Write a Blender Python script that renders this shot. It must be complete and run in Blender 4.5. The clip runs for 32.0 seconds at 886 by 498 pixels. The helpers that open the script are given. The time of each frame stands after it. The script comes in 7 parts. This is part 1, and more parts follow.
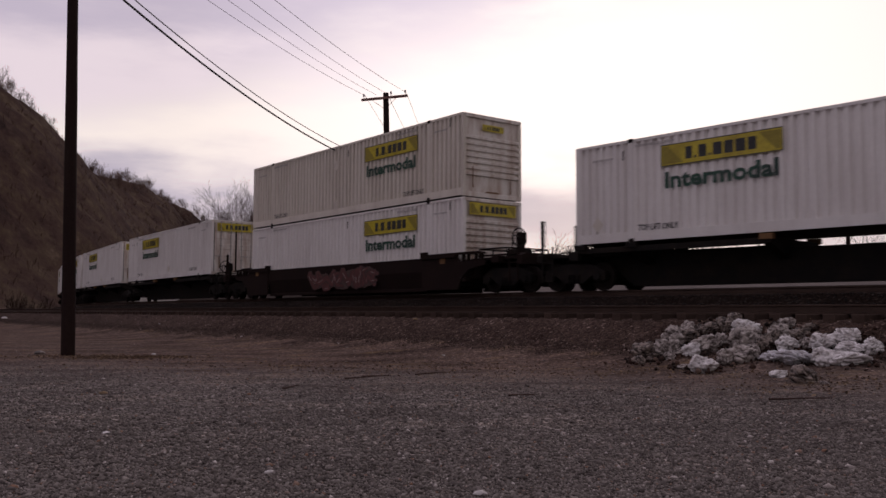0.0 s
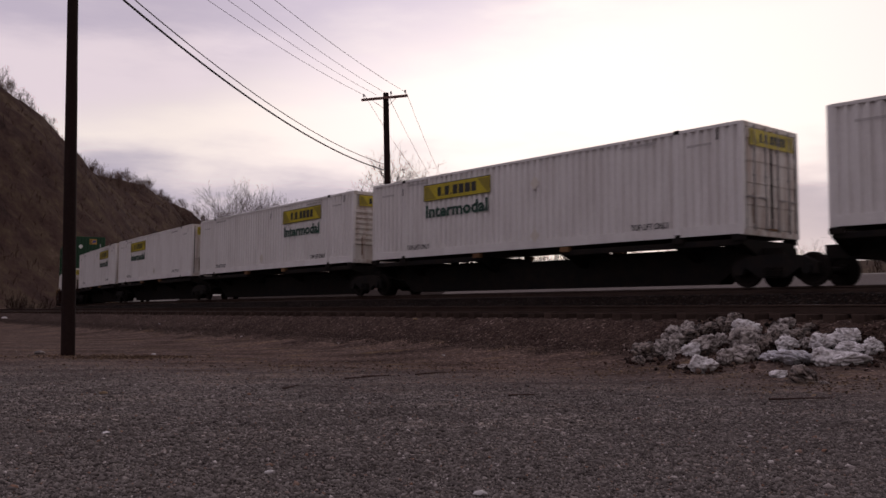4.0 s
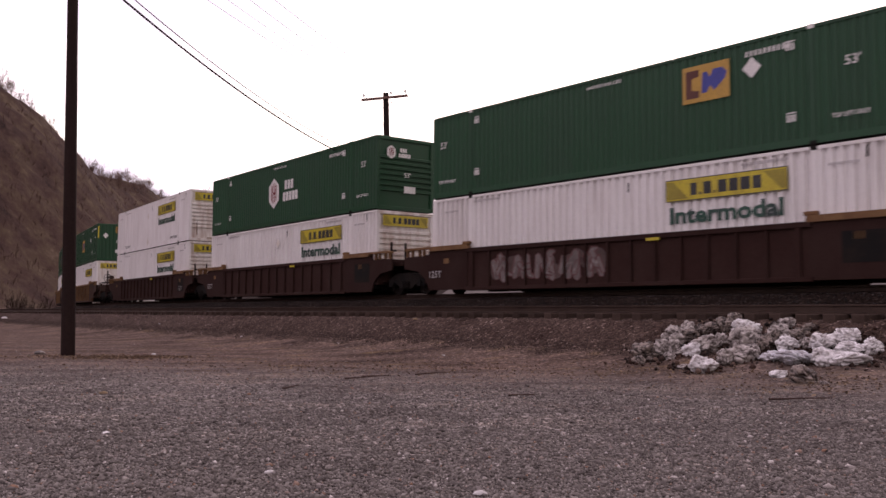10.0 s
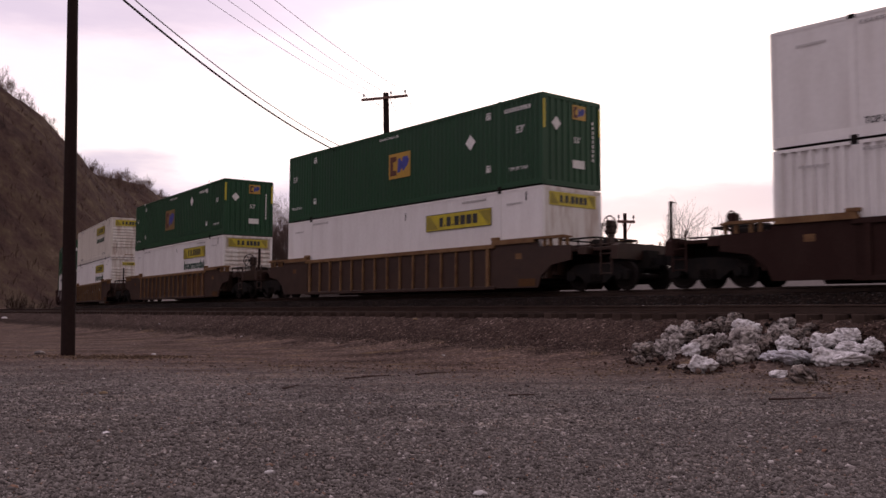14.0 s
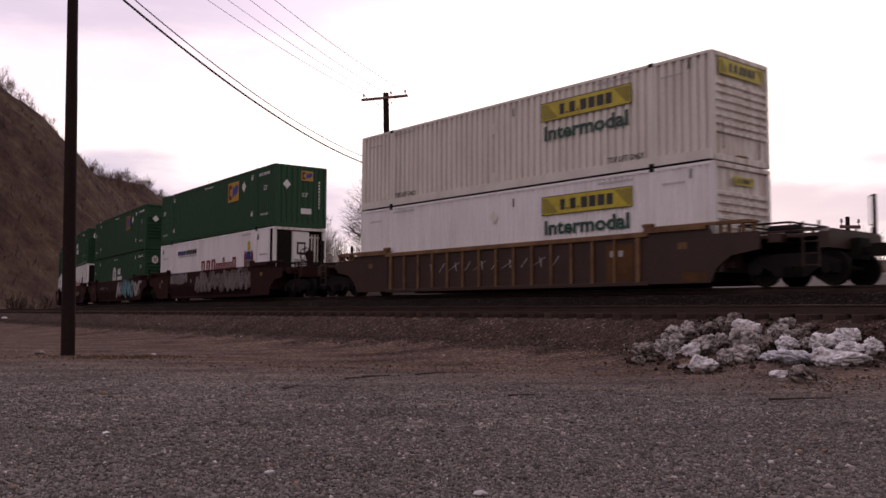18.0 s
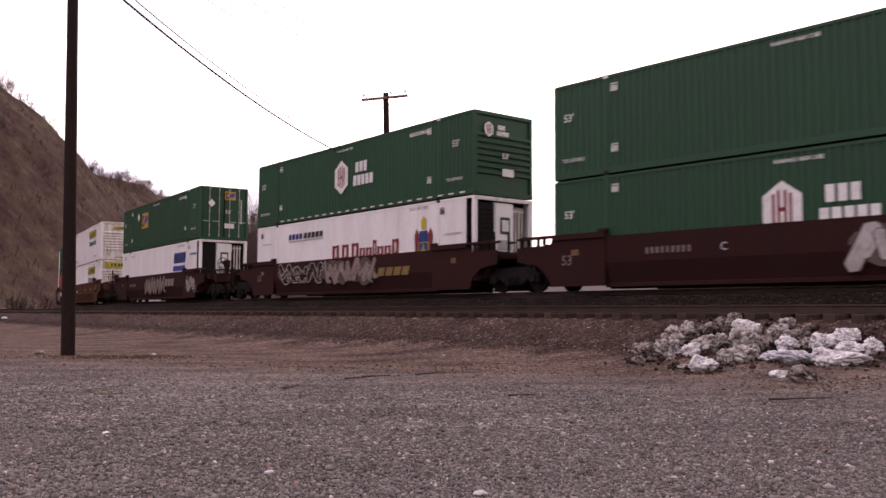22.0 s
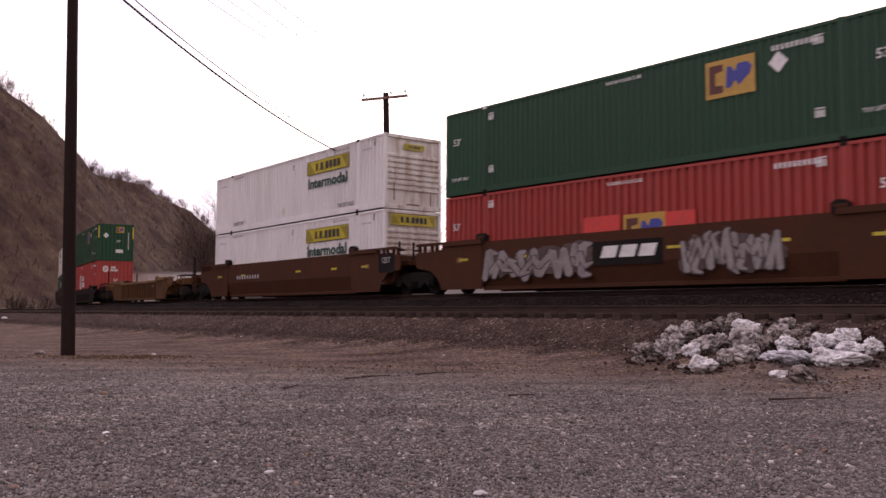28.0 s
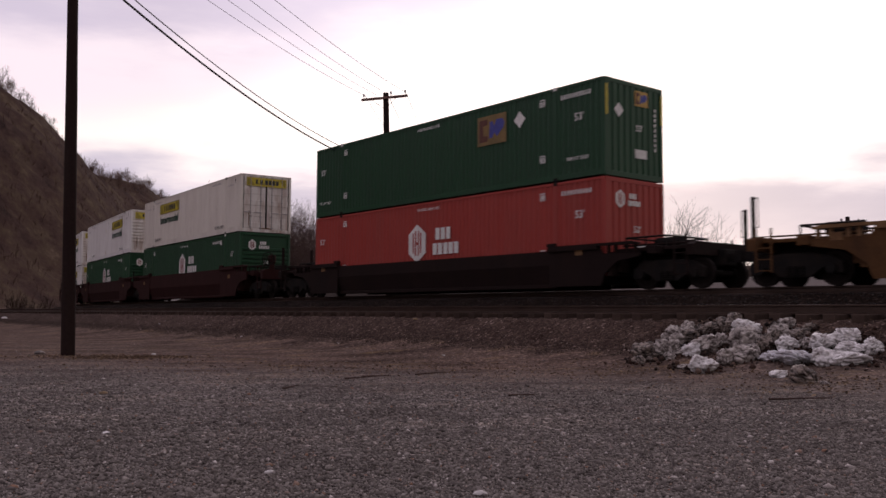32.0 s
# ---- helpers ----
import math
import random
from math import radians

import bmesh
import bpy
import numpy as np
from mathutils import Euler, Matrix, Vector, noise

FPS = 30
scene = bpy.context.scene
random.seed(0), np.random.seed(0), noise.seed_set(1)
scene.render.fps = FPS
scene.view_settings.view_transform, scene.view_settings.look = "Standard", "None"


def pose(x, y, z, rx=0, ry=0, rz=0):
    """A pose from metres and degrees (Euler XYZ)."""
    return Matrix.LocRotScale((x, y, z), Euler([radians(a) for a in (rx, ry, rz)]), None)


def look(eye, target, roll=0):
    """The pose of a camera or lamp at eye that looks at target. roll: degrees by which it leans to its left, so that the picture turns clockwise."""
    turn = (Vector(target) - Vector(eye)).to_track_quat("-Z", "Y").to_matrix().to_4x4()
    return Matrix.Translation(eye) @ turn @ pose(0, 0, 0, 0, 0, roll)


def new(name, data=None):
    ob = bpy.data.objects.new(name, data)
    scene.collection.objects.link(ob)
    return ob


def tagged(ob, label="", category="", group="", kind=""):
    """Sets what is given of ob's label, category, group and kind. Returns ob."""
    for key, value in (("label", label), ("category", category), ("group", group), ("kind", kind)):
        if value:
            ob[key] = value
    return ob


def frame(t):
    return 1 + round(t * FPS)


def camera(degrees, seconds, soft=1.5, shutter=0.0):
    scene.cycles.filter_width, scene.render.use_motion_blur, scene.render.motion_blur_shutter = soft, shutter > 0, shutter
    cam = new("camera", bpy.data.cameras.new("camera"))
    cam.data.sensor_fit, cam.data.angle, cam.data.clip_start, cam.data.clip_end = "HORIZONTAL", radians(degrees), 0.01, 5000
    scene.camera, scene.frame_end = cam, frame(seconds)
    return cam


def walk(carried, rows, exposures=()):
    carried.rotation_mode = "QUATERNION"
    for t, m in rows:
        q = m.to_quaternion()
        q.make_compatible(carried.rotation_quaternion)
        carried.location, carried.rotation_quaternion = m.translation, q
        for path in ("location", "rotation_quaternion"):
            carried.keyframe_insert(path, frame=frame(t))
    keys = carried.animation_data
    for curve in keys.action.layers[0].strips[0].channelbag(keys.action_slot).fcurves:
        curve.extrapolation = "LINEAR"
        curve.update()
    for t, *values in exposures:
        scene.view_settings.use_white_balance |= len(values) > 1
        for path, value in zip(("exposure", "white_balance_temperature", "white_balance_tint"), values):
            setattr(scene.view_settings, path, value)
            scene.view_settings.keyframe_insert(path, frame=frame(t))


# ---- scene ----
EYE_Z = 1.05
RAIL_Z = 1.745          # rail head of the main track, which carries the train
SIDE_RAIL_Z = 1.25      # rail head of the siding, nearer to the lot
SPACING = 4.6           # between the two tracks' centres

cam = camera(52.7, 32.0, soft=1.5, shutter=0.22)
CAM_POSE = pose(0, 0, EYE_Z, 90 + math.degrees(0.07183), 0, 0) @ pose(0, 0, 0, 0, 0, 0.244)
EXPOSURES = [(0.0, -0.45), (1.0, 0.15), (2.0, -0.4), (3.0, -0.5), (6.0, -0.5), (8.0, -0.35), (9.0, -0.03), (10.0, 0.75), (12.0, 0.72), (13.0, 0.5), (14.0, 0.1), (15.0, 0.1), (17.0, 0.33), (18.0, 0.1), (19.0, 0.1), (20.0, 0.85), (21.0, 0.97), (22.0, 1.1), (23.0, 0.75), (24.0, 0.08), (25.0, 0.6), (28.0, 0.85), (29.0, 0.38), (30.0, -0.35), (30.5, -0.72), (31.0, -0.85), (32.0, -0.1)]
# the picture turns a little rosier where it brightens
walk(cam, [(0.0, CAM_POSE), (32.0, CAM_POSE)], [(t, e, 6680, 14) if e > 0 else (t, e, 6500, 10) for t, e in EXPOSURES])

# ---- sky and sun: a thin bright overcast at dusk, brightest ahead to the right ----
SUN_AZ, SUN_EL = radians(13.0), radians(14.0)
SUN_DIR = Vector((math.sin(SUN_AZ) * math.cos(SUN_EL), math.cos(SUN_AZ) * math.cos(SUN_EL), math.sin(SUN_EL)))


def node(nt, kind, **values):
    n = nt.nodes.new(kind)
    for k, v in values.items():
        if k == "op":
            n.operation = v
        elif k == "blend":
            n.blend_type = v
        else:
            n.inputs[k].default_value = v
    return n


def make_world():
    world = bpy.data.worlds.new("overcast_sky")
    scene.world = world
    world.use_nodes = True
    nt = world.node_tree
    nt.nodes.clear()
    ln = nt.links.new
    out = nt.nodes.new("ShaderNodeOutputWorld")
    bg = nt.nodes.new("ShaderNodeBackground")
    sky = nt.nodes.new("ShaderNodeTexSky")
    sky.sky_type, sky.sun_disc, sky.sun_elevation, sky.sun_rotation = "NISHITA", False, SUN_EL, SUN_AZ
    sky.air_density, sky.dust_density = 1.0, 2.0
    skyk = node(nt, "ShaderNodeVectorMath", op="SCALE")
    skyk.inputs["Scale"].default_value = 0.10
    ln(sky.outputs[0], skyk.inputs[0])
    tc = nt.nodes.new("ShaderNodeTexCoord")
    def math_node(op, x, y=None, z=None):
        n = node(nt, "ShaderNodeMath", op=op)
        for i, v in enumerate((x, y, z)):
            if v is None:
                continue
            if isinstance(v, (int, float)):
                n.inputs[i].default_value = v
            else:
                ln(v, n.inputs[i])
        return n.outputs[0]

    def step(value, a, b):
        n = nt.nodes.new("ShaderNodeMapRange")
        n.interpolation_type = "SMOOTHSTEP"
        lo, hi = (0.0, 1.0) if a < b else (1.0, 0.0)
        for k, v in zip(("From Min", "From Max", "To Min", "To Max"), (min(a, b), max(a, b), lo, hi)):
            n.inputs[k].default_value = v
        ln(value, n.inputs["Value"])
        return n.outputs[0]

    # cloud layers, drawn out sideways: a lilac sheet above, a bright rift, a lilac bank low down
    mp = nt.nodes.new("ShaderNodeMapping")
    mp.inputs["Scale"].default_value = (1.0, 1.0, 4.0)
    mp.inputs["Rotation"].default_value = (0.0, radians(-8), 0.0)
    ln(tc.outputs["Generated"], mp.inputs["Vector"])
    n1 = node(nt, "ShaderNodeTexNoise", Scale=2.6, Detail=7.0, Roughness=0.55)
    ln(mp.outputs[0], n1.inputs["Vector"])
    sep = nt.nodes.new("ShaderNodeSeparateXYZ")
    ln(tc.outputs["Generated"], sep.inputs[0])
    wob = math_node("MULTIPLY_ADD", n1.outputs["Fac"], 0.22, -0.11)
    z = math_node("ADD", sep.outputs["Z"], wob)
    zt = math_node("MULTIPLY_ADD", sep.outputs["X"], -0.20, z)
    upper = step(zt, 0.235, 0.335)
    lower = math_node("MULTIPLY", step(z, 0.20, 0.12), step(z, 0.02, 0.10))
    cover = math_node("MAXIMUM", upper, lower)
    ripple = step(n1.outputs["Fac"], 0.38, 0.64)
    lilac = node(nt, "ShaderNodeMix")
    lilac.data_type = "RGBA"
    lilac.inputs[6].default_value, lilac.inputs[7].default_value = (0.70, 0.60, 0.735, 1), (1.04, 0.88, 0.955, 1)
    ln(ripple, lilac.inputs["Factor"])
    cloud = node(nt, "ShaderNodeMix")
    cloud.data_type = "RGBA"
    cloud.inputs[6].default_value = (1.26, 1.10, 1.03, 1)
    ln(cover, cloud.inputs["Factor"])
    bank = node(nt, "ShaderNodeMix")
    bank.data_type = "RGBA"
    bank.inputs[7].default_value = (0.62, 0.545, 0.665, 1)
    ln(math_node("MULTIPLY", lower, math_node("MULTIPLY_ADD", ripple, -0.45, 1.0)), bank.inputs["Factor"])
    ln(lilac.outputs[2], bank.inputs[6])
    ln(bank.outputs[2], cloud.inputs[7])
    # glow round the veiled sun
    dot = node(nt, "ShaderNodeVectorMath", op="DOT_PRODUCT")
    dot.inputs[1].default_value = SUN_DIR
    ln(tc.outputs["Generated"], dot.inputs[0])
    glow = node(nt, "ShaderNodeVectorMath", op="SCALE")
    glow.inputs[0].default_value = (0.30, 0.26, 0.285)
    ln(math_node("MULTIPLY", step(dot.outputs["Value"], 0.86, 0.99), math_node("MULTIPLY_ADD", lower, -0.9, 1.0)), glow.inputs["Scale"])
    mix = node(nt, "ShaderNodeMix")
    mix.data_type = "RGBA"
    mix.inputs["Factor"].default_value = 0.95
    ln(skyk.outputs[0], mix.inputs[6])
    ln(cloud.outputs[2], mix.inputs[7])
    # the sky ahead and to the left, over the valley, is the brighter half at this hour
    west = node(nt, "ShaderNodeVectorMath", op="DOT_PRODUCT")
    west.inputs[1].default_value = (math.sin(SUN_AZ - 0.72), math.cos(SUN_AZ - 0.72), 0.25)
    ln(tc.outputs["Generated"], west.inputs[0])
    wr = nt.nodes.new("ShaderNodeMapRange")
    for k, v in zip(("From Min", "From Max", "To Min", "To Max"), (-1.0, 1.0, 0.40, 1.08)):
        wr.inputs[k].default_value = v
    ln(west.outputs["Value"], wr.inputs["Value"])
    dim = node(nt, "ShaderNodeVectorMath", op="SCALE")
    ln(mix.outputs[2], dim.inputs[0])
    ln(wr.outputs[0], dim.inputs["Scale"])
    add = node(nt, "ShaderNodeVectorMath", op="ADD")
    ln(dim.outputs[0], add.inputs[0])
    ln(glow.outputs[0], add.inputs[1])
    ln(add.outputs[0], bg.inputs["Color"])
    bg.inputs["Strength"].default_value = 1.0
    ln(bg.outputs[0], out.inputs[0])


make_world()
sun_data = bpy.data.lights.new("sun", "SUN")
sun_data.energy, sun_data.angle, sun_data.color = 0.6, radians(20), (1.0, 0.89, 0.83)
sun = new("sun", sun_data)
sun.matrix_world = look(SUN_DIR * 100, (0, 0, 0))


# ---- materials ----
def ramp_of(nt, stops):
    r = nt.nodes.new("ShaderNodeValToRGB")
    e = r.color_ramp.elements
    while len(e) < len(stops):
        e.new(0.5)
    for el, (p, c) in zip(e, stops):
        el.position, el.color = p, (*c, 1)
    return r


def shade(c, k):
    return tuple(min(1.0, v * k) for v in c)


def surface(name, color, rough=0.6, metal=0.0, grain=30.0, stain=1.2, dirt=None, dirt_amount=0.4, bump=0.15,
            stretch=(1, 1, 1), vary=0.0, spec=0.4, bump_distance=0.01, mottle=0.17):
    """A worn surface: fine grain and larger stains over a base colour, with relief."""
    m = bpy.data.materials.new(name)
    m.use_nodes = True
    nt = m.node_tree
    ln = nt.links.new
    b = nt.nodes["Principled BSDF"]
    tc = nt.nodes.new("ShaderNodeTexCoord")
    info = nt.nodes.new("ShaderNodeObjectInfo")
    off = node(nt, "ShaderNodeVectorMath", op="MULTIPLY_ADD")
    off.inputs[1].default_value = (1, 1, 1)
    ln(tc.outputs["Object"], off.inputs[0])
    wide = node(nt, "ShaderNodeVectorMath", op="SCALE")
    wide.inputs[0].default_value = (37.0, 11.0, 23.0)
    ln(info.outputs["Random"], wide.inputs["Scale"])
    ln(wide.outputs[0], off.inputs[2])
    mp = nt.nodes.new("ShaderNodeMapping")
    mp.inputs["Scale"].default_value = stretch
    ln(off.outputs[0], mp.inputs["Vector"])
    n1 = node(nt, "ShaderNodeTexNoise", Scale=grain, Detail=4.0, Roughness=0.6)
    n2 = node(nt, "ShaderNodeTexNoise", Scale=stain, Detail=6.0, Roughness=0.62)
    ln(off.outputs[0], n1.inputs["Vector"])
    ln(mp.outputs[0], n2.inputs["Vector"])
    dirt = dirt or shade(color, 0.45)
    r2 = ramp_of(nt, [(0.42, (0, 0, 0)), (0.72, (1, 1, 1))])
    ln(n2.outputs["Fac"], r2.inputs["Fac"])
    amount = node(nt, "ShaderNodeMath", op="MULTIPLY")
    amount.inputs[1].default_value = dirt_amount
    ln(r2.outputs["Color"], amount.inputs[0])
    mix = node(nt, "ShaderNodeMix")
    mix.data_type = "RGBA"
    mix.inputs[6].default_value, mix.inputs[7].default_value = (*color, 1), (*dirt, 1)
    ln(amount.outputs[0], mix.inputs["Factor"])
    r1 = ramp_of(nt, [(0.3, (1 - mottle,) * 3), (0.7, (1 + mottle * 0.7,) * 3)])
    ln(n1.outputs["Fac"], r1.inputs["Fac"])
    mul = node(nt, "ShaderNodeMix", blend="MULTIPLY")
    mul.data_type = "RGBA"
    mul.inputs["Factor"].default_value = 1.0
    ln(mix.outputs[2], mul.inputs[6])
    ln(r1.outputs["Color"], mul.inputs[7])
    last = mul.outputs[2]
    if vary:
        hv = nt.nodes.new("ShaderNodeHueSaturation")
        mv = nt.nodes.new("ShaderNodeMapRange")
        mv.inputs["To Min"].default_value, mv.inputs["To Max"].default_value = 1 - vary, 1 + vary
        ln(info.outputs["Random"], mv.inputs["Value"])
        ln(mv.outputs[0], hv.inputs["Value"])
        ln(last, hv.inputs["Color"])
        last = hv.outputs[0]
    ln(last, b.inputs["Base Color"])
    rr = nt.nodes.new("ShaderNodeMapRange")
    rr.inputs["To Min"].default_value, rr.inputs["To Max"].default_value = max(0.05, rough - 0.12), min(1, rough + 0.15)
    ln(n2.outputs["Fac"], rr.inputs["Value"])
    ln(rr.outputs[0], b.inputs["Roughness"])
    b.inputs["Metallic"].default_value = metal
    b.inputs["Specular IOR Level"].default_value = spec
    if bump:
        bp = nt.nodes.new("ShaderNodeBump")
        bp.inputs["Strength"].default_value = bump
        bp.inputs["Distance"].default_value = bump_distance
        ln(n1.outputs["Fac"], bp.inputs["Height"])
        ln(bp.outputs[0], b.inputs["Normal"])
    return m


RUST = (0.13, 0.05, 0.025)
M = {
    "white": surface("white_paint", (0.79, 0.77, 0.765), 0.45, grain=9, stain=0.9, dirt=(0.42, 0.37, 0.34), dirt_amount=0.30, bump=0.05, stretch=(1.6, 1, 0.35), vary=0.05, mottle=0.04),
    "cream": surface("cream_paint", (0.70, 0.66, 0.60), 0.45, grain=9, stain=0.9, dirt=(0.36, 0.30, 0.25), dirt_amount=0.35, bump=0.05, stretch=(1.6, 1, 0.35), vary=0.05, mottle=0.04),
    "end_white": surface("weathered_white_paint", (0.72, 0.69, 0.66), 0.5, grain=9, stain=1.6, dirt=(0.30, 0.165, 0.10), dirt_amount=0.75, bump=0.05, stretch=(2.2, 2.2, 0.4), vary=0.05, mottle=0.04),
    "green": surface("green_paint", (0.011, 0.057, 0.024), 0.45, spec=0.3, grain=9, stain=0.8, dirt=(0.020, 0.052, 0.030), dirt_amount=0.6, bump=0.05, stretch=(1.5, 1, 0.4), vary=0.12, mottle=0.04),
    "red": surface("red_paint", (0.33, 0.046, 0.037), 0.5, spec=0.25, grain=9, stain=0.8, dirt=(0.29, 0.07, 0.058), dirt_amount=0.5, bump=0.05, stretch=(1.5, 1, 0.4), vary=0.06, mottle=0.04),
    "logo_yellow": surface("yellow_vinyl", (0.54, 0.45, 0.035), 0.4, grain=14, stain=2.0, dirt=(0.32, 0.24, 0.04), dirt_amount=0.7, bump=0.02),
    "logo_gold": surface("gold_vinyl", (0.47, 0.28, 0.045), 0.4, grain=14, stain=2.0, dirt=(0.36, 0.22, 0.06), dirt_amount=0.5, bump=0.02),
    "ink": surface("dark_ink", (0.02, 0.022, 0.025), 0.5, grain=20, stain=3, dirt=(0.10, 0.10, 0.10), dirt_amount=0.35, bump=0.0),
    "ink_green": surface("dark_green_ink", (0.018, 0.075, 0.05), 0.5, grain=20, stain=2, dirt=(0.03, 0.035, 0.04), dirt_amount=0.9, bump=0.0),
    "ink_pale": surface("pale_grey_ink", (0.40, 0.38, 0.38), 0.5, grain=20, stain=2, bump=0.0),
    "ink_dull": surface("dull_weathered_ink", (0.17, 0.135, 0.125), 0.6, grain=20, stain=3, dirt=(0.07, 0.045, 0.04), dirt_amount=0.8, bump=0.0),
    "ink_white": surface("white_ink", (0.74, 0.73, 0.71), 0.5, grain=20, stain=3, dirt=(0.4, 0.4, 0.4), dirt_amount=0.4, bump=0.0),
    "ink_blue": surface("blue_ink", (0.05, 0.06, 0.29), 0.5, grain=20, stain=3, bump=0.0),
    "ink_navy": surface("navy_ink", (0.02, 0.04, 0.17), 0.5, grain=20, stain=3, bump=0.0),
    "ink_red": surface("red_ink", (0.20, 0.018, 0.022), 0.5, grain=20, stain=3, bump=0.0),
    "ink_brown": surface("brown_ink", (0.10, 0.03, 0.02), 0.5, grain=20, stain=3, bump=0.0),
    "steel_black": surface("black_steel", (0.011, 0.010, 0.010), 0.8, spec=0.12, grain=25, stain=2.5, dirt=(0.028, 0.020, 0.016), dirt_amount=0.7, bump=0.2),
    "car_brown": surface("oxide_brown_paint", (0.030, 0.013, 0.0108), 0.75, spec=0.12, grain=16, stain=1.1, dirt=(0.045, 0.026, 0.022), dirt_amount=0.7, bump=0.12, stretch=(1.0, 1, 0.6), vary=0.10),
    "car_red": surface("mineral_red_paint", (0.030, 0.0092, 0.0086), 0.75, spec=0.12, grain=16, stain=1.1, dirt=(0.027, 0.0125, 0.0115), dirt_amount=0.7, bump=0.10, stretch=(1.0, 1, 0.6), vary=0.08),
    "car_orange": surface("orange_brown_paint", (0.068, 0.0255, 0.0128), 0.7, spec=0.12, grain=16, stain=1.1, dirt=(0.055, 0.024, 0.015), dirt_amount=0.8, bump=0.10, stretch=(1.0, 1, 0.6), vary=0.08),
    "car_yellow": surface("faded_yellow_paint", (0.098, 0.046, 0.017), 0.7, spec=0.15, grain=16, stain=1.2, dirt=(0.048, 0.024, 0.014), dirt_amount=0.9, bump=0.12, stretch=(1.0, 1, 0.6), vary=0.06),
    "car_soot": surface("sooty_brown_paint", (0.015, 0.009, 0.0085), 0.8, spec=0.1, grain=16, stain=1.1, dirt=(0.026, 0.015, 0.013), dirt_amount=0.6, bump=0.12, stretch=(1.0, 1, 0.6), vary=0.10),
    "logo_faded": surface("faded_gold_vinyl", (0.21, 0.13, 0.042), 0.5, grain=14, stain=2.0, dirt=(0.10, 0.09, 0.04), dirt_amount=0.7, bump=0.02),
    "rust_rib": surface("rusty_steel", (0.20, 0.115, 0.056), 0.75, spec=0.15, grain=22, stain=2.0, dirt=(0.09, 0.04, 0.025), dirt_amount=0.8, bump=0.2),
    "wheel": surface("worn_steel", (0.014, 0.010, 0.009), 0.8, metal=0.1, spec=0.15, grain=20, stain=2, dirt=(0.02, 0.016, 0.014), bump=0.15),
    "rail": surface("rail_steel", (0.055, 0.034, 0.026), 0.5, metal=0.5, grain=30, stain=2, dirt=(0.03, 0.018, 0.014), dirt_amount=0.7, bump=0.2),
    "tie": surface("tie_wood", (0.050, 0.034, 0.028), 0.95, spec=0.1, grain=22, stain=2.2, dirt=(0.078, 0.054, 0.045), dirt_amount=0.5, bump=0.5, stretch=(0.4, 3, 3), vary=0.25),
    "pole": surface("creosoted_pole", (0.022, 0.013, 0.012), 0.9, spec=0.1, grain=14, stain=1.5, dirt=(0.034, 0.022, 0.019), dirt_amount=0.5, bump=0.5, stretch=(5, 5, 0.25)),
    "wire": surface("wire_black", (0.03, 0.03, 0.035), 0.6, bump=0.0),
    "bark": surface("bark", (0.065, 0.043, 0.037), 0.95, spec=0.04, grain=12, stain=1.5, dirt=(0.14, 0.10, 0.09), dirt_amount=0.5, bump=0.4),
    "twig": surface("twigs", (0.085, 0.058, 0.052), 0.95, spec=0.03, grain=6, stain=0.6, dirt=(0.12, 0.085, 0.075), dirt_amount=0.5, bump=0.0, vary=0.2),
}

# ---- mesh helpers ----
MESHES = {}


def finish(bm, name, mat, smooth=False):
    me = bpy.data.meshes.new(name)
    bm.to_mesh(me)
    bm.free()
    me.materials.append(M[mat])
    if smooth:
        me.polygons.foreach_set("use_smooth", [True] * len(me.polygons))
    return me


def raw_mesh(name, verts, faces, mat, smooth=False):
    me = bpy.data.meshes.new(name)
    me.from_pydata(verts, [], faces)
    me.materials.append(M[mat])
    if smooth:
        me.polygons.foreach_set("use_smooth", [True] * len(me.polygons))
    me.update()
    return me


def piece(name, mesh, parent, m=None, label=""):
    """Links a mesh as a part of parent, at the pose m in the parent's space."""
    ob = new(name, mesh)
    ob.parent = parent
    if name == "marking":
        ob["kind"] = "stuff"
    if m is not None:
        ob.matrix_basis = m
    if label:
        ob["label"] = label
    return ob


def part(name, bm, mat, parent, label="", smooth=False):
    return piece(name, finish(bm, name, mat, smooth), parent, None, label)


def cached(key, make):
    if key not in MESHES:
        MESHES[key] = make()
    return MESHES[key]


def box(bm, x0, x1, y0, y1, z0, z1, bevel=0.0):
    v = [bm.verts.new(c) for c in ((x0, y0, z0), (x1, y0, z0), (x1, y1, z0), (x0, y1, z0),
                                   (x0, y0, z1), (x1, y0, z1), (x1, y1, z1), (x0, y1, z1))]
    f = [bm.faces.new([v[i] for i in q]) for q in ((3, 2, 1, 0), (4, 5, 6, 7), (0, 1, 5, 4), (1, 2, 6, 5), (2, 3, 7, 6), (3, 0, 4, 7))]
    if bevel:
        bmesh.ops.bevel(bm, geom=list({e for q in f for e in q.edges}), offset=bevel, segments=1, affect="EDGES", clamp_overlap=True)


def box_mesh(mat, sx, sy, sz, bevel=0.0):
    """A box centred on x and y, standing on z = 0."""
    def make():
        bm = bmesh.new()
        box(bm, -sx / 2, sx / 2, -sy / 2, sy / 2, 0, sz, bevel)
        return finish(bm, "block", mat)
    return cached(("box", mat, sx, sy, sz, bevel), make)


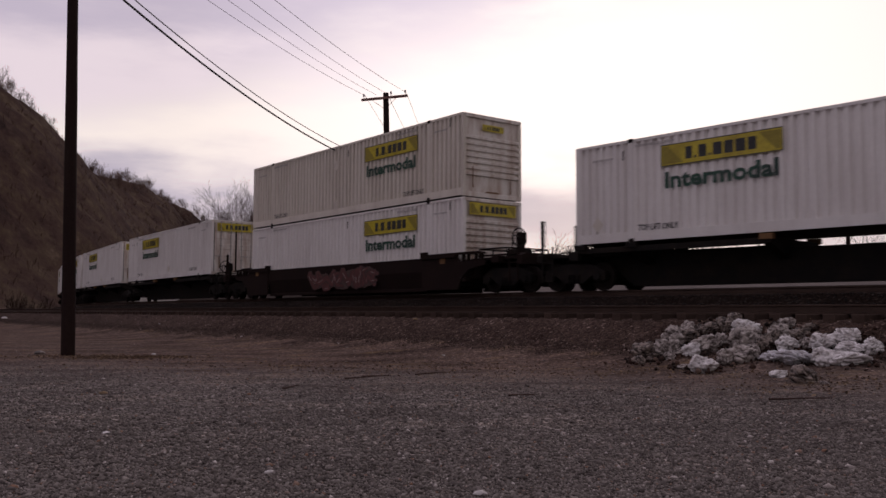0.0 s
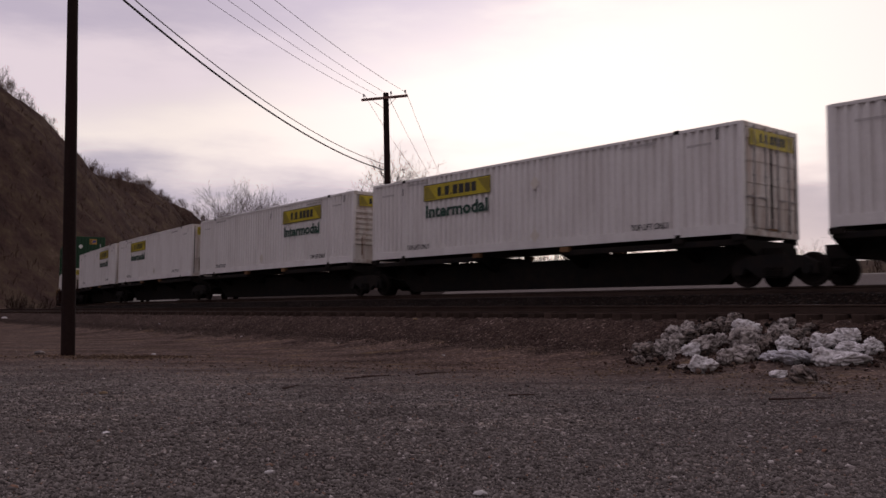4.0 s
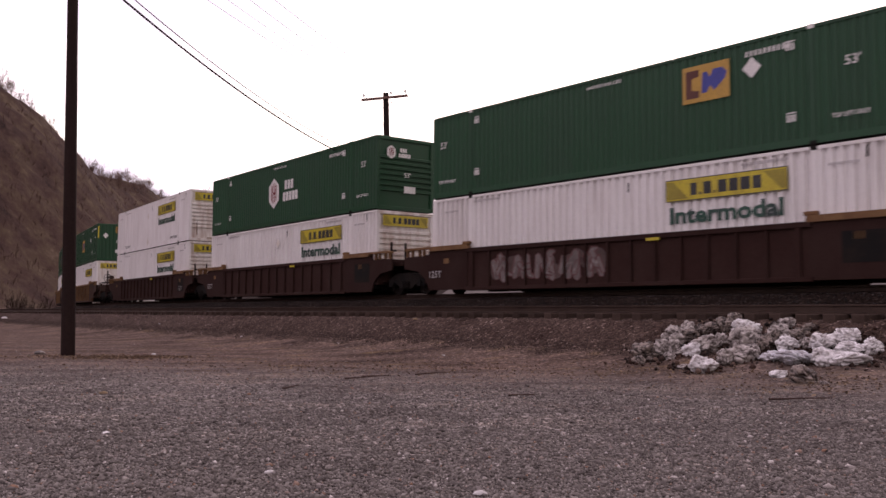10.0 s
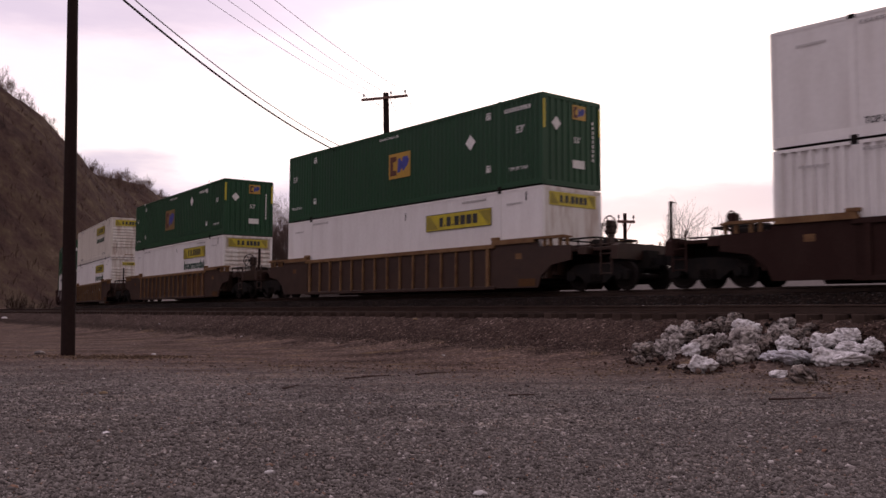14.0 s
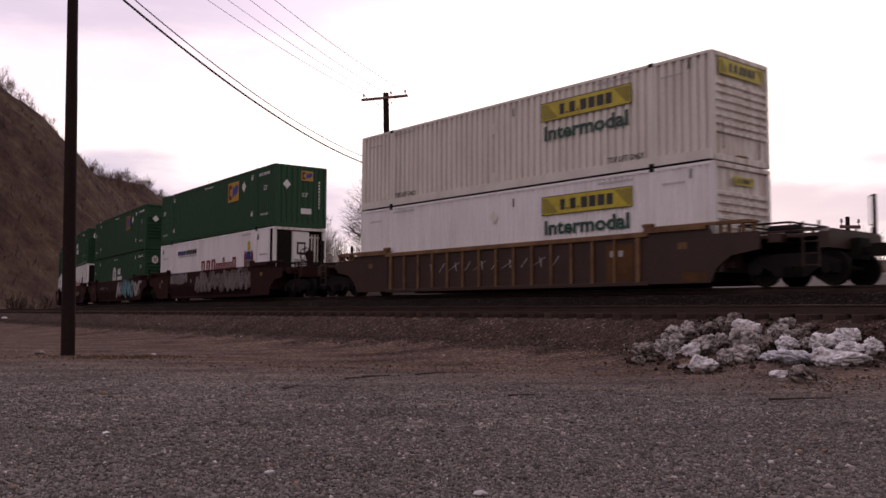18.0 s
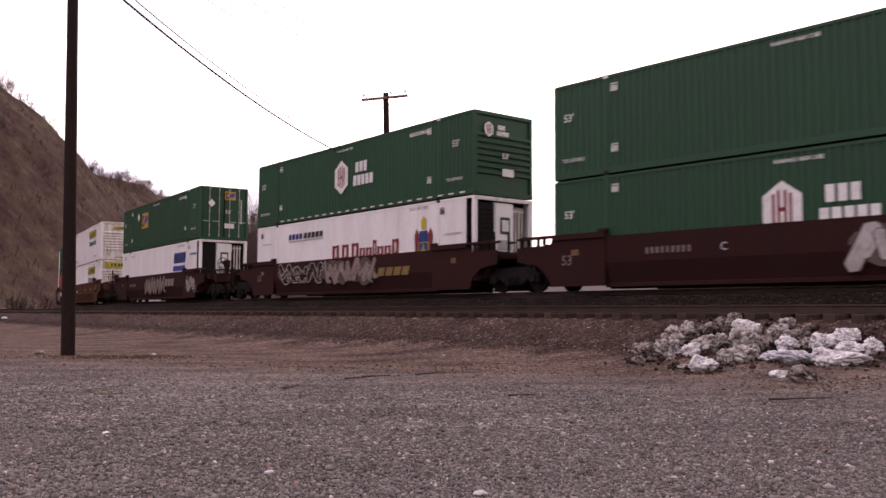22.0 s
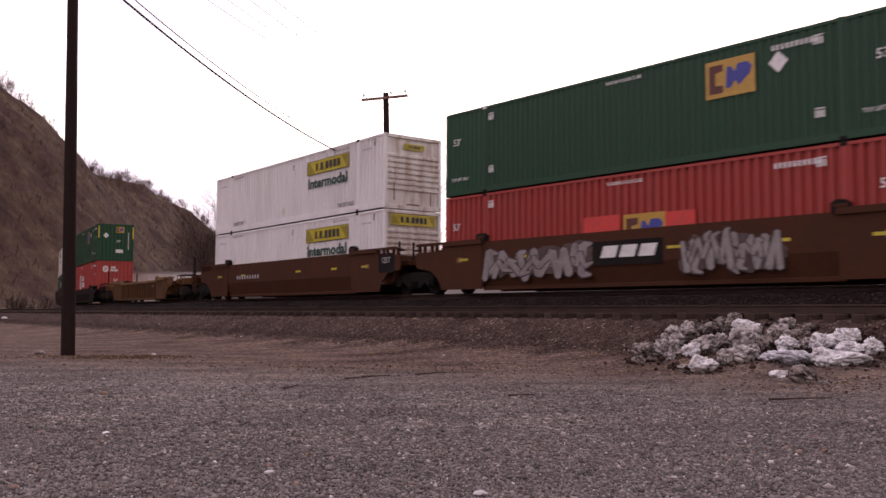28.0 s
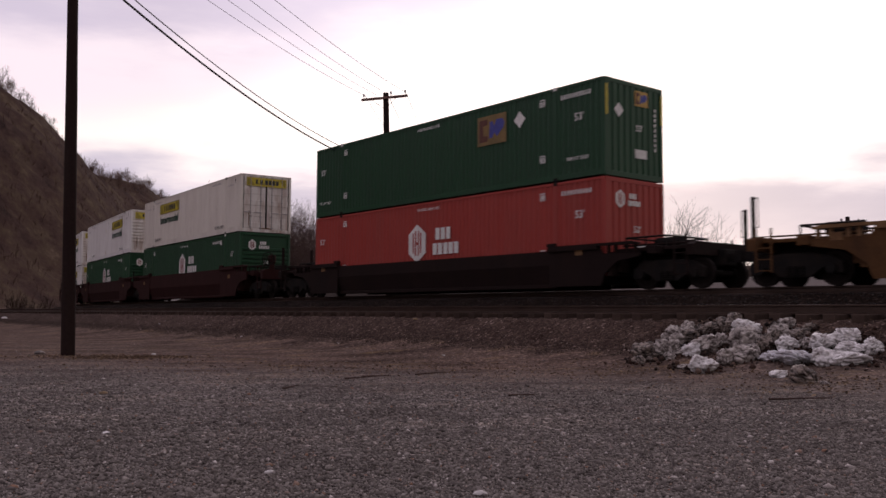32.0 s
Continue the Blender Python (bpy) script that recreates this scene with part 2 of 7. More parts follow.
def prism(bm, outline, y0, y1):
    """Extrudes an outline of (x, z) points from y0 to y1."""
    a = [bm.verts.new((x, y0, z)) for x, z in outline]
    b = [bm.verts.new((x, y1, z)) for x, z in outline]
    n = len(a)
    fs = [bm.faces.new(a), bm.faces.new(list(reversed(b)))]
    for i in range(n):
        fs.append(bm.faces.new((a[i], b[i], b[(i + 1) % n], a[(i + 1) % n])))
    bmesh.ops.recalc_face_normals(bm, faces=fs)


def rod(bm, p, q, r0, r1=None, sides=8, caps=True):
    p, q = Vector(p), Vector(q)
    r1 = r0 if r1 is None else r1
    d = (q - p).normalized()
    u = d.orthogonal().normalized()
    w = d.cross(u)
    rings = []
    for c, r in ((p, r0), (q, r1)):
        rings.append([bm.verts.new(c + (u * math.cos(2 * math.pi * i / sides) + w * math.sin(2 * math.pi * i / sides)) * r) for i in range(sides)])
    for i in range(sides):
        j = (i + 1) % sides
        bm.faces.new((rings[0][i], rings[0][j], rings[1][j], rings[1][i]))
    if caps:
        bm.faces.new(list(reversed(rings[0])))
        bm.faces.new(rings[1])


def lathe(bm, profile, axis="y", sides=20):
    """Turns a profile of (radius, along) round an axis; profile ends closed."""
    rings = []
    for r, a in profile:
        ring = []
        for i in range(sides):
            t = 2 * math.pi * i / sides
            c, s = r * math.cos(t), r * math.sin(t)
            ring.append(bm.verts.new((c, a, s) if axis == "y" else (a, c, s) if axis == "x" else (c, s, a)))
        rings.append(ring)
    fs = []
    for k in range(len(rings) - 1):
        for i in range(sides):
            j = (i + 1) % sides
            fs.append(bm.faces.new((rings[k][i], rings[k][j], rings[k + 1][j], rings[k + 1][i])))
    fs.append(bm.faces.new(rings[0]))
    fs.append(bm.faces.new(rings[-1]))
    bmesh.ops.recalc_face_normals(bm, faces=fs)


def flat(outline, mat, name="decal"):
    """A thin plate, 3 mm, with an outline of (x, z) points on the plane y = 0, facing -y."""
    bm = bmesh.new()
    prism(bm, outline, -0.003, 0.0)
    return finish(bm, name, mat)


def rect(x0, x1, z0, z1):
    return [(x0, z0), (x1, z0), (x1, z1), (x0, z1)]


def word_mesh(text, height, mat, bold=0.0, squeeze=1.0, width=None):
    """The text as a flat mesh on the plane y = 0, facing -y, its lower left corner at the origin; height of its tallest letters."""
    def make():
        cu = bpy.data.curves.new("word", "FONT")
        cu.body, cu.size, cu.offset, cu.resolution_u = text, height * 1.38, bold, 2
        ob = new("word", cu)
        bpy.context.view_layer.update()
        me = bpy.data.meshes.new_from_object(ob.evaluated_get(bpy.context.evaluated_depsgraph_get()))
        bpy.data.objects.remove(ob)
        bpy.data.curves.remove(cu)
        lo = [min(v.co[i] for v in me.vertices) for i in (0, 1)]
        hi = [max(v.co[i] for v in me.vertices) for i in (0, 1)]
        kx = squeeze if width is None else width / (hi[0] - lo[0])
        kz = height / (hi[1] - lo[1])
        for v in me.vertices:
            v.co = ((v.co.x - lo[0]) * kx, -0.002, (v.co.y - lo[1]) * kz)
        me.materials.clear()
        me.materials.append(M[mat])
        return me
    return cached(("word", text, height, mat, bold, squeeze, width), make)


# ---- the line of the main track ----
ARC_X, ARC_Y, ARC_H, ARC_K = -2.6729, 37.00358, -0.90432, 0.003127
STEP = 0.5


def lay(start, length, x, y, h, curvature):
    """Points (s, x, y, heading) along a line whose curvature is a function of s."""
    rows, s = [], 0.0
    rows.append((start, x, y, h))
    n = int(abs(length) / STEP)
    sg = 1 if length > 0 else -1
    for i in range(n):
        s = start + sg * (i + 0.5) * STEP
        k = curvature(s)
        hm = h + sg * k * STEP / 2
        x += sg * STEP * math.cos(hm)
        y += sg * STEP * math.sin(hm)
        h += sg * k * STEP
        rows.append((start + sg * (i + 1) * STEP, x, y, h))
    return rows


def main_k(s):
    return ARC_K if s > -215 else 0.0


def line_of(curvature, x, y, h, back, ahead):
    a = lay(0.0, -back, x, y, h, curvature)
    b = lay(0.0, ahead, x, y, h, curvature)
    return np.array(list(reversed(a))[:-1] + b)


MAIN = line_of(main_k, ARC_X, ARC_Y, ARC_H, 700, 480)


def on_line(line, s):
    return tuple(float(np.interp(s, line[:, 0], line[:, i])) for i in (1, 2, 3))


# the siding runs alongside, then keeps straight on away to the left
sx, sy, sh = on_line(MAIN, -14.0)
SIDE = line_of(lambda s: ARC_K if s > 0 else (0.0 if s > -60 else 0.006 if s > -130 else 0.0),
               sx + SPACING * math.sin(sh), sy - SPACING * math.cos(sh), sh, 330, 300)


def travelled(t):
    """How far the train has come at t seconds, counted from 16 s; it gathers speed a little."""
    if t > 31.0:
        t = t - 0.033 * (t - 31.0)
    d = t - 16.0
    return 13.25186 * d + 0.04358 * d * d / 2 - 0.001 * d ** 3 / 6


def sweep(name, line, profile, mat, every=4):
    """A mesh swept along a line; profile of (w, z), w to the right of the line's heading."""
    rows = line[::every]
    n = len(profile)
    verts = [(x + w * math.sin(h), y - w * math.cos(h), z) for s, x, y, h in rows for w, z in profile]
    faces = [(i * n + j, i * n + j + 1, (i + 1) * n + j + 1, (i + 1) * n + j) for i in range(len(rows) - 1) for j in range(n - 1)]
    me = raw_mesh(name, verts, faces, mat, False)
    return me


def side_of(line, x, y):
    """Signed distance of points to the right of a line (arrays)."""
    pts = line[::16]
    x, y = np.asarray(x, float), np.asarray(y, float)
    best = np.full(x.shape, 1e18)
    at = np.zeros(x.shape)
    for s, px, py, h in pts:
        d = (x - px) ** 2 + (y - py) ** 2
        better = d < best
        best[better] = d[better]
        at[better] = s
    for _ in range(2):
        px, py, h = (np.interp(at, line[:, 0], line[:, i]) for i in (1, 2, 3))
        at = at + (x - px) * np.cos(h) + (y - py) * np.sin(h)
    px, py, h = (np.interp(at, line[:, 0], line[:, i]) for i in (1, 2, 3))
    return (x - px) * np.sin(h) - (y - py) * np.cos(h)


def smooth(a, b, v):
    t = np.clip((v - a) / (b - a), 0, 1)
    return t * t * (3 - 2 * t)


def hill_height(x, y):
    """The valley side left of the line: a long ridge that runs away from the lot."""
    rise = smooth(-78.0, -160.0, x + 6.0 * np.sin(y * 0.013 + 0.5) + 3.0 * np.sin(y * 0.041))
    top = 64.0 + 14.0 * (1 - smooth(265.0, 400.0, y)) + 4.0 * np.sin(y * 0.011 + 1.0) + 2.0 * np.sin(y * 0.047)
    end = 1.0 - smooth(520.0, 680.0, y)
    near = smooth(-60.0, 120.0, y)
    gullies = 1.3 * np.sin(x * 0.23 + y * 0.11) * np.sin(y * 0.19 - x * 0.06) + 0.9 * np.sin(x * 0.47 - y * 0.31 + 1.0)
    return rise * top * end * near + gullies * smooth(0.02, 0.2, rise) * end * near


def ground_height(x, y):
    w = side_of(MAIN, x, y)
    z = 1.38 * (1 - smooth(0.0, 5.0, w)) + 0.75 * (1 - smooth(-7.0, -4.6, w)) + 1.25 * (1 - smooth(-17.0, -8.8, w)) + 0.012 * np.sin(x * 0.9) * np.sin(y * 0.7) * (w > 9)
    ws = side_of(SIDE, x, y)
    z = np.maximum(z, np.interp(ws, [-3.0, -1.0, 2.2, 3.2, 5.2], [0.0, 0.38, 0.43, 0.15, 0.0]))
    return z + hill_height(x, y)


def make_ground():
    gx = np.unique(np.concatenate([np.arange(-40, 41, 1.0), np.arange(-220, -40, 4.0), np.arange(41, 160, 6.0), np.linspace(-2600, -220, 24), np.linspace(160, 2600, 24)]))
    gy = np.unique(np.concatenate([np.arange(-6, 66, 1.0), np.arange(66, 330, 6.0), np.linspace(330, 760, 74), np.linspace(760, 3600, 14), np.linspace(-1500, -6, 24)]))
    X, Y = np.meshgrid(gx, gy)
    Z = ground_height(X, Y)
    n = len(gx)
    verts = list(zip(X.ravel().tolist(), Y.ravel().tolist(), Z.ravel().tolist()))
    faces = [(j * n + i, j * n + i + 1, (j + 1) * n + i + 1, (j + 1) * n + i) for j in range(len(gy) - 1) for i in range(n - 1)]
    me = raw_mesh("ground", verts, faces, "ground", True)
    return tagged(new("ground", me), "dark grey gravel lot with brown dirt along the tracks", "ground", kind="structure")


def ground_material():
    """Grey gravel in the lot, brown dirt and dead grass towards the tracks, brush on the hill; by world place."""
    m = bpy.data.materials.new("gravel_and_dirt")
    m.use_nodes = True
    nt = m.node_tree
    ln = nt.links.new
    b = nt.nodes["Principled BSDF"]
    tc = nt.nodes.new("ShaderNodeTexCoord")
    pos = tc.outputs["Object"]
    stones = nt.nodes.new("ShaderNodeTexVoronoi")
    stones.inputs["Scale"].default_value = 19.0
    ln(pos, stones.inputs["Vector"])
    patch = node(nt, "ShaderNodeTexNoise", Scale=0.55, Detail=5.0, Roughness=0.6)
    ln(pos, patch.inputs["Vector"])
    fine = node(nt, "ShaderNodeTexNoise", Scale=9.0, Detail=5.0, Roughness=0.7)
    ln(pos, fine.inputs["Vector"])
    sep = nt.nodes.new("ShaderNodeSeparateColor")
    ln(stones.outputs["Color"], sep.inputs[0])
    grey = ramp_of(nt, [(0.0, (0.060, 0.051, 0.048)), (0.5, (0.155, 0.134, 0.125)), (0.88, (0.255, 0.226, 0.212)), (1.0, (0.40, 0.36, 0.34))])
    ln(sep.outputs[0], grey.inputs["Fac"])
    dirt = ramp_of(nt, [(0.3, (0.062, 0.042, 0.036)), (0.52, (0.128, 0.092, 0.078)), (0.72, (0.24, 0.178, 0.142))])
    ln(fine.outputs["Fac"], dirt.inputs["Fac"])
    pebble = ramp_of(nt, [(0.0, (0.55, 0.53, 0.52)), (0.6, (1.0, 1.0, 1.0)), (0.92, (1.35, 1.35, 1.35)), (1.0, (2.0, 2.0, 2.0))])
    ln(sep.outputs[1], pebble.inputs["Fac"])
    stony = node(nt, "ShaderNodeMix", blend="MULTIPLY")
    stony.data_type = "RGBA"
    stony.inputs["Factor"].default_value = 1.0
    ln(dirt.outputs["Color"], stony.inputs[6])
    ln(pebble.outputs["Color"], stony.inputs[7])
    # dirt belt: distance from the camera's lot towards the tracks along the slant of the line
    lin = node(nt, "ShaderNodeVectorMath", op="DOT_PRODUCT")
    lin.inputs[1].default_value = (math.sin(0.3), math.cos(0.3), 0.0)
    ln(pos, lin.inputs[0])
    wob = node(nt, "ShaderNodeMath", op="MULTIPLY_ADD")
    wob.inputs[1].default_value, wob.inputs[2].default_value = 5.0, -2.5
    ln(patch.outputs["Fac"], wob.inputs[0])
    lw = node(nt, "ShaderNodeMath", op="ADD")
    ln(lin.outputs["Value"], lw.inputs[0])
    ln(wob.outputs[0], lw.inputs[1])
    mr = nt.nodes.new("ShaderNodeMapRange")
    for k, v in zip(("From Min", "From Max"), (10.5, 17.0)):
        mr.inputs[k].default_value = v
    ln(lw.outputs[0], mr.inputs["Value"])
    spot = ramp_of(nt, [(0.56, (0, 0, 0)), (0.70, (0.75, 0.75, 0.75))])
    ln(patch.outputs["Fac"], spot.inputs["Fac"])
    mx = node(nt, "ShaderNodeMath", op="MAXIMUM")
    ln(mr.outputs[0], mx.inputs[0])
    ln(spot.outputs["Color"], mx.inputs[1])
    mix = node(nt, "ShaderNodeMix")
    mix.data_type = "RGBA"
    ln(mx.outputs[0], mix.inputs["Factor"])
    ln(grey.outputs["Color"], mix.inputs[6])
    ln(stony.outputs[2], mix.inputs[7])
    # damp dark blotches and straw-coloured patches, wider than the stones
    blot = node(nt, "ShaderNodeTexNoise", Scale=0.9, Detail=4.0, Roughness=0.55)
    mpb = nt.nodes.new("ShaderNodeMapping")
    mpb.inputs["Scale"].default_value = (0.45, 1.0, 1.0)
    ln(pos, mpb.inputs["Vector"])
    ln(mpb.outputs[0], blot.inputs["Vector"])
    br = ramp_of(nt, [(0.32, (0.50, 0.47, 0.46)), (0.50, (1.0, 1.0, 1.0)), (0.66, (1.32, 1.28, 1.22))])
    ln(blot.outputs["Fac"], br.inputs["Fac"])
    blm = node(nt, "ShaderNodeMix", blend="MULTIPLY")
    blm.data_type = "RGBA"
    blm.inputs["Factor"].default_value = 1.0
    ln(mix.outputs[2], blm.inputs[6])
    ln(br.outputs["Color"], blm.inputs[7])
    straw = ramp_of(nt, [(0.55, (0, 0, 0)), (0.70, (0.7, 0.7, 0.7))])
    sblot = node(nt, "ShaderNodeTexNoise", Scale=1.7, Detail=6.0, Roughness=0.7)
    ln(mpb.outputs[0], sblot.inputs["Vector"])
    ln(sblot.outputs["Fac"], straw.inputs["Fac"])
    sm = node(nt, "ShaderNodeMath", op="MULTIPLY")
    ln(straw.outputs["Color"], sm.inputs[0])
    ln(mr.outputs[0], sm.inputs[1])
    mix = node(nt, "ShaderNodeMix")
    mix.data_type = "RGBA"
    mix.inputs[7].default_value = (0.24, 0.165, 0.085, 1)
    ln(sm.outputs[0], mix.inputs["Factor"])
    ln(blm.outputs[2], mix.inputs[6])
    # brush on the hill
    sepz = nt.nodes.new("ShaderNodeSeparateXYZ")
    ln(pos, sepz.inputs[0])
    hz = nt.nodes.new("ShaderNodeMapRange")
    for k, v in zip(("From Min", "From Max"), (1.42, 2.1)):
        hz.inputs[k].default_value = v
    ln(sepz.outputs["Z"], hz.inputs["Value"])
    hn = node(nt, "ShaderNodeTexNoise", Scale=0.075, Detail=12.0, Roughness=0.82)
    ln(pos, hn.inputs["Vector"])
    hillc = ramp_of(nt, [(0.36, (0.020, 0.0115, 0.011)), (0.47, (0.054, 0.031, 0.027)), (0.57, (0.080, 0.056, 0.038)), (0.68, (0.16, 0.11, 0.094))])
    ln(hn.outputs["Fac"], hillc.inputs["Fac"])
    mix2 = node(nt, "ShaderNodeMix")
    mix2.data_type = "RGBA"
    ln(hz.outputs[0], mix2.inputs["Factor"])
    ln(mix.outputs[2], mix2.inputs[6])
    ln(hillc.outputs["Color"], mix2.inputs[7])
    ln(mix2.outputs[2], b.inputs["Base Color"])
    b.inputs["Roughness"].default_value = 0.95
    b.inputs["Specular IOR Level"].default_value = 0.05
    bp = nt.nodes.new("ShaderNodeBump")
    bp.inputs["Strength"].default_value, bp.inputs["Distance"].default_value = 0.9, 0.04
    ln(stones.outputs["Distance"], bp.inputs["Height"])
    bp.invert = True
    ln(bp.outputs[0], b.inputs["Normal"])
    return m


def ballast_material(name="crushed_stone", k0=1.0):
    """Crushed stone, each stone its own tone, soiled brown in stretches."""
    m = bpy.data.materials.new(name)
    m.use_nodes = True
    nt = m.node_tree
    ln = nt.links.new
    b = nt.nodes["Principled BSDF"]
    tc = nt.nodes.new("ShaderNodeTexCoord")
    v = nt.nodes.new("ShaderNodeTexVoronoi")
    v.inputs["Scale"].default_value = 19.0
    ln(tc.outputs["Object"], v.inputs["Vector"])
    sep = nt.nodes.new("ShaderNodeSeparateColor")
    ln(v.outputs["Color"], sep.inputs[0])
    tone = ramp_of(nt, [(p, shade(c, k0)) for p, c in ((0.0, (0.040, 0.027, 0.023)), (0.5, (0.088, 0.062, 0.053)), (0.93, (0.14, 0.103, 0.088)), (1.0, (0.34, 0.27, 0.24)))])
    ln(sep.outputs[0], tone.inputs["Fac"])
    n = node(nt, "ShaderNodeTexNoise", Scale=0.8, Detail=6.0, Roughness=0.65)
    ln(tc.outputs["Object"], n.inputs["Vector"])
    k = ramp_of(nt, [(0.35, (0.62, 0.56, 0.54)), (0.65, (1.15, 1.12, 1.10))])
    ln(n.outputs["Fac"], k.inputs["Fac"])
    mul = node(nt, "ShaderNodeMix", blend="MULTIPLY")
    mul.data_type = "RGBA"
    mul.inputs["Factor"].default_value = 1.0
    ln(tone.outputs["Color"], mul.inputs[6])
    ln(k.outputs["Color"], mul.inputs[7])
    ln(mul.outputs[2], b.inputs["Base Color"])
    b.inputs["Roughness"].default_value = 0.95
    b.inputs["Specular IOR Level"].default_value = 0.05
    bp = nt.nodes.new("ShaderNodeBump")
    bp.inputs["Strength"].default_value, bp.inputs["Distance"].default_value = 1.0, 0.06
    bp.invert = True
    ln(v.outputs["Distance"], bp.inputs["Height"])
    ln(bp.outputs[0], b.inputs["Normal"])
    return m


M["ballast"] = ballast_material()
# the same crushed stone at 0.22 of its tone, under and between the tracks
M["dark_ballast"] = ballast_material("dark_crushed_stone", 0.22)
M["ground"] = ground_material()
ground = make_ground()


def make_tracks():
    rows = MAIN[(MAIN[:, 0] > -420) & (MAIN[:, 0] < 90)]
    bed = tagged(new("track_bed_main", sweep("track_bed_main", rows, [(3.4, 0.85), (1.75, RAIL_Z - 0.22), (0.9, RAIL_Z - 0.20), (-0.9, RAIL_Z - 0.20), (-1.75, RAIL_Z - 0.22), (-3.6, 1.2)], "dark_ballast")),
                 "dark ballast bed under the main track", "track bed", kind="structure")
    rows1 = SIDE[(SIDE[:, 0] > -200) & (SIDE[:, 0] < 100)]
    bed1 = tagged(new("track_bed_siding", sweep("track_bed_siding", rows1, [(2.7, 0.24), (2.25, 0.45), (1.46, SIDE_RAIL_Z - 0.37), (1.22, SIDE_RAIL_Z - 0.30), (0.62, SIDE_RAIL_Z - 0.28)], "ballast")),
                  "brown ballast shoulder of the siding above the lot", "track bed", kind="structure")
    bed2 = tagged(new("track_bed_between", sweep("track_bed_between", rows1, [(0.62, SIDE_RAIL_Z - 0.28), (0.4, SIDE_RAIL_Z - 0.21), (-0.9, SIDE_RAIL_Z - 0.20), (-1.8, SIDE_RAIL_Z - 0.20), (-3.4, 0.75)], "dark_ballast")),
                  "dark ballast between the two tracks", "track bed", kind="structure")
    prof = [(-0.07, 0.0), (0.07, 0.0), (0.07, 0.02), (0.012, 0.04), (0.012, 0.13), (0.036, 0.145), (0.036, 0.178), (0.03, 0.18), (-0.03, 0.18), (-0.036, 0.178), (-0.036, 0.145), (-0.012, 0.13), (-0.012, 0.04), (-0.07, 0.02), (-0.07, 0.0)]
    for nm, line, top, lo, hi in (("main_track", MAIN, RAIL_Z, -420, 90), ("siding_track", SIDE, SIDE_RAIL_Z, -200, 100)):
        track = tagged(new(nm), "railway track of rusty rails on wooden ties", "railway track", kind="structure")
        r = line[(line[:, 0] > lo) & (line[:, 0] < hi)]
        for c in (0.755, -0.755):
            piece("rail", sweep("rail", r, [(c + w, top - 0.18 + z) for w, z in prof], "rail", 2), track)
        tie = cached("tie", lambda: tie_mesh())
        # singly near the lot, joined where they run on far away
        near = (-22, 34) if nm == "main_track" else (-28, 48)
        far_v, far_f = [], []
        for i in range(int((hi - lo) / 0.53)):
            s = lo + i * 0.53
            x, y, h = on_line(line, s)
            m = pose(x, y, top - 0.18, 0, 0, math.degrees(h) + random.uniform(-1.5, 1.5))
            if near[0] < s < near[1]:
                piece("tie", tie, track, m @ pose(0, random.uniform(-0.05, 0.05), random.uniform(-0.012, 0.004)))
            else:
                k = len(far_v)
                far_v += [tuple(m @ v.co) for v in tie.vertices]
                far_f += [tuple(k + j for j in p.vertices) for p in tie.polygons]
        piece("far_ties", raw_mesh("far_ties", far_v, far_f, "tie"), track)["kind"] = "stuff"


def tie_mesh():
    bm = bmesh.new()
    box(bm, -0.115, 0.115, -1.3, 1.3, -0.18, 0.0, 0.012)
    return finish(bm, "tie", "tie")


make_tracks()
M["pale_gravel"] = surface("pale_gravel", (0.17, 0.148, 0.138), 0.95, grain=18, stain=0.6, bump=0.5, dirt=(0.11, 0.094, 0.086))
M["weedy_gravel"] = surface("weedy_gravel", (0.045, 0.034, 0.030), 0.95, spec=0.05, grain=18, stain=0.6, bump=0.5, dirt=(0.03, 0.022, 0.019))
ROAD = [(-6.0, 1.98), (-6.7, 2.34), (-8.2, 2.44), (-9.2, 2.2)]
rows = MAIN[(MAIN[:, 0] > -4) & (MAIN[:, 0] < 120)]
tagged(new("service_road", sweep("service_road", rows, ROAD, "pale_gravel")), "pale gravel service road behind the tracks", "road", kind="structure")
rows = MAIN[(MAIN[:, 0] > -260) & (MAIN[:, 0] <= -3.5)]
tagged(new("service_road_weedy", sweep("service_road_weedy", rows, ROAD, "weedy_gravel")), "dark weedy gravel road behind the tracks", "road", kind="structure")
BED_W, BED_Z = [0.62, 1.22, 1.46, 2.25, 2.7, 3.2], [SIDE_RAIL_Z - 0.28, SIDE_RAIL_Z - 0.30, SIDE_RAIL_Z - 0.37, 0.45, 0.24, -0.05]


def surface_height(x, y):
    """Height of the lot or of the siding's shoulder (arrays)."""
    w = side_of(SIDE, x, y)
    return np.maximum(ground_height(x, y), np.where(w > -1.5, np.interp(w, BED_W, BED_Z), 0.0))

# ---- containers: x ahead along the train, the lot's side at -y, standing on z = 0 ----
CL, CW, CH = 16.15, 2.75, 2.86
HX, HY = CL / 2, CW / 2
TALL = 1.0245           # the boxes are high cubes, 2.93 m with their castings
OFFSET = 0.08           # the boxes sit a little beyond the middle of their cars


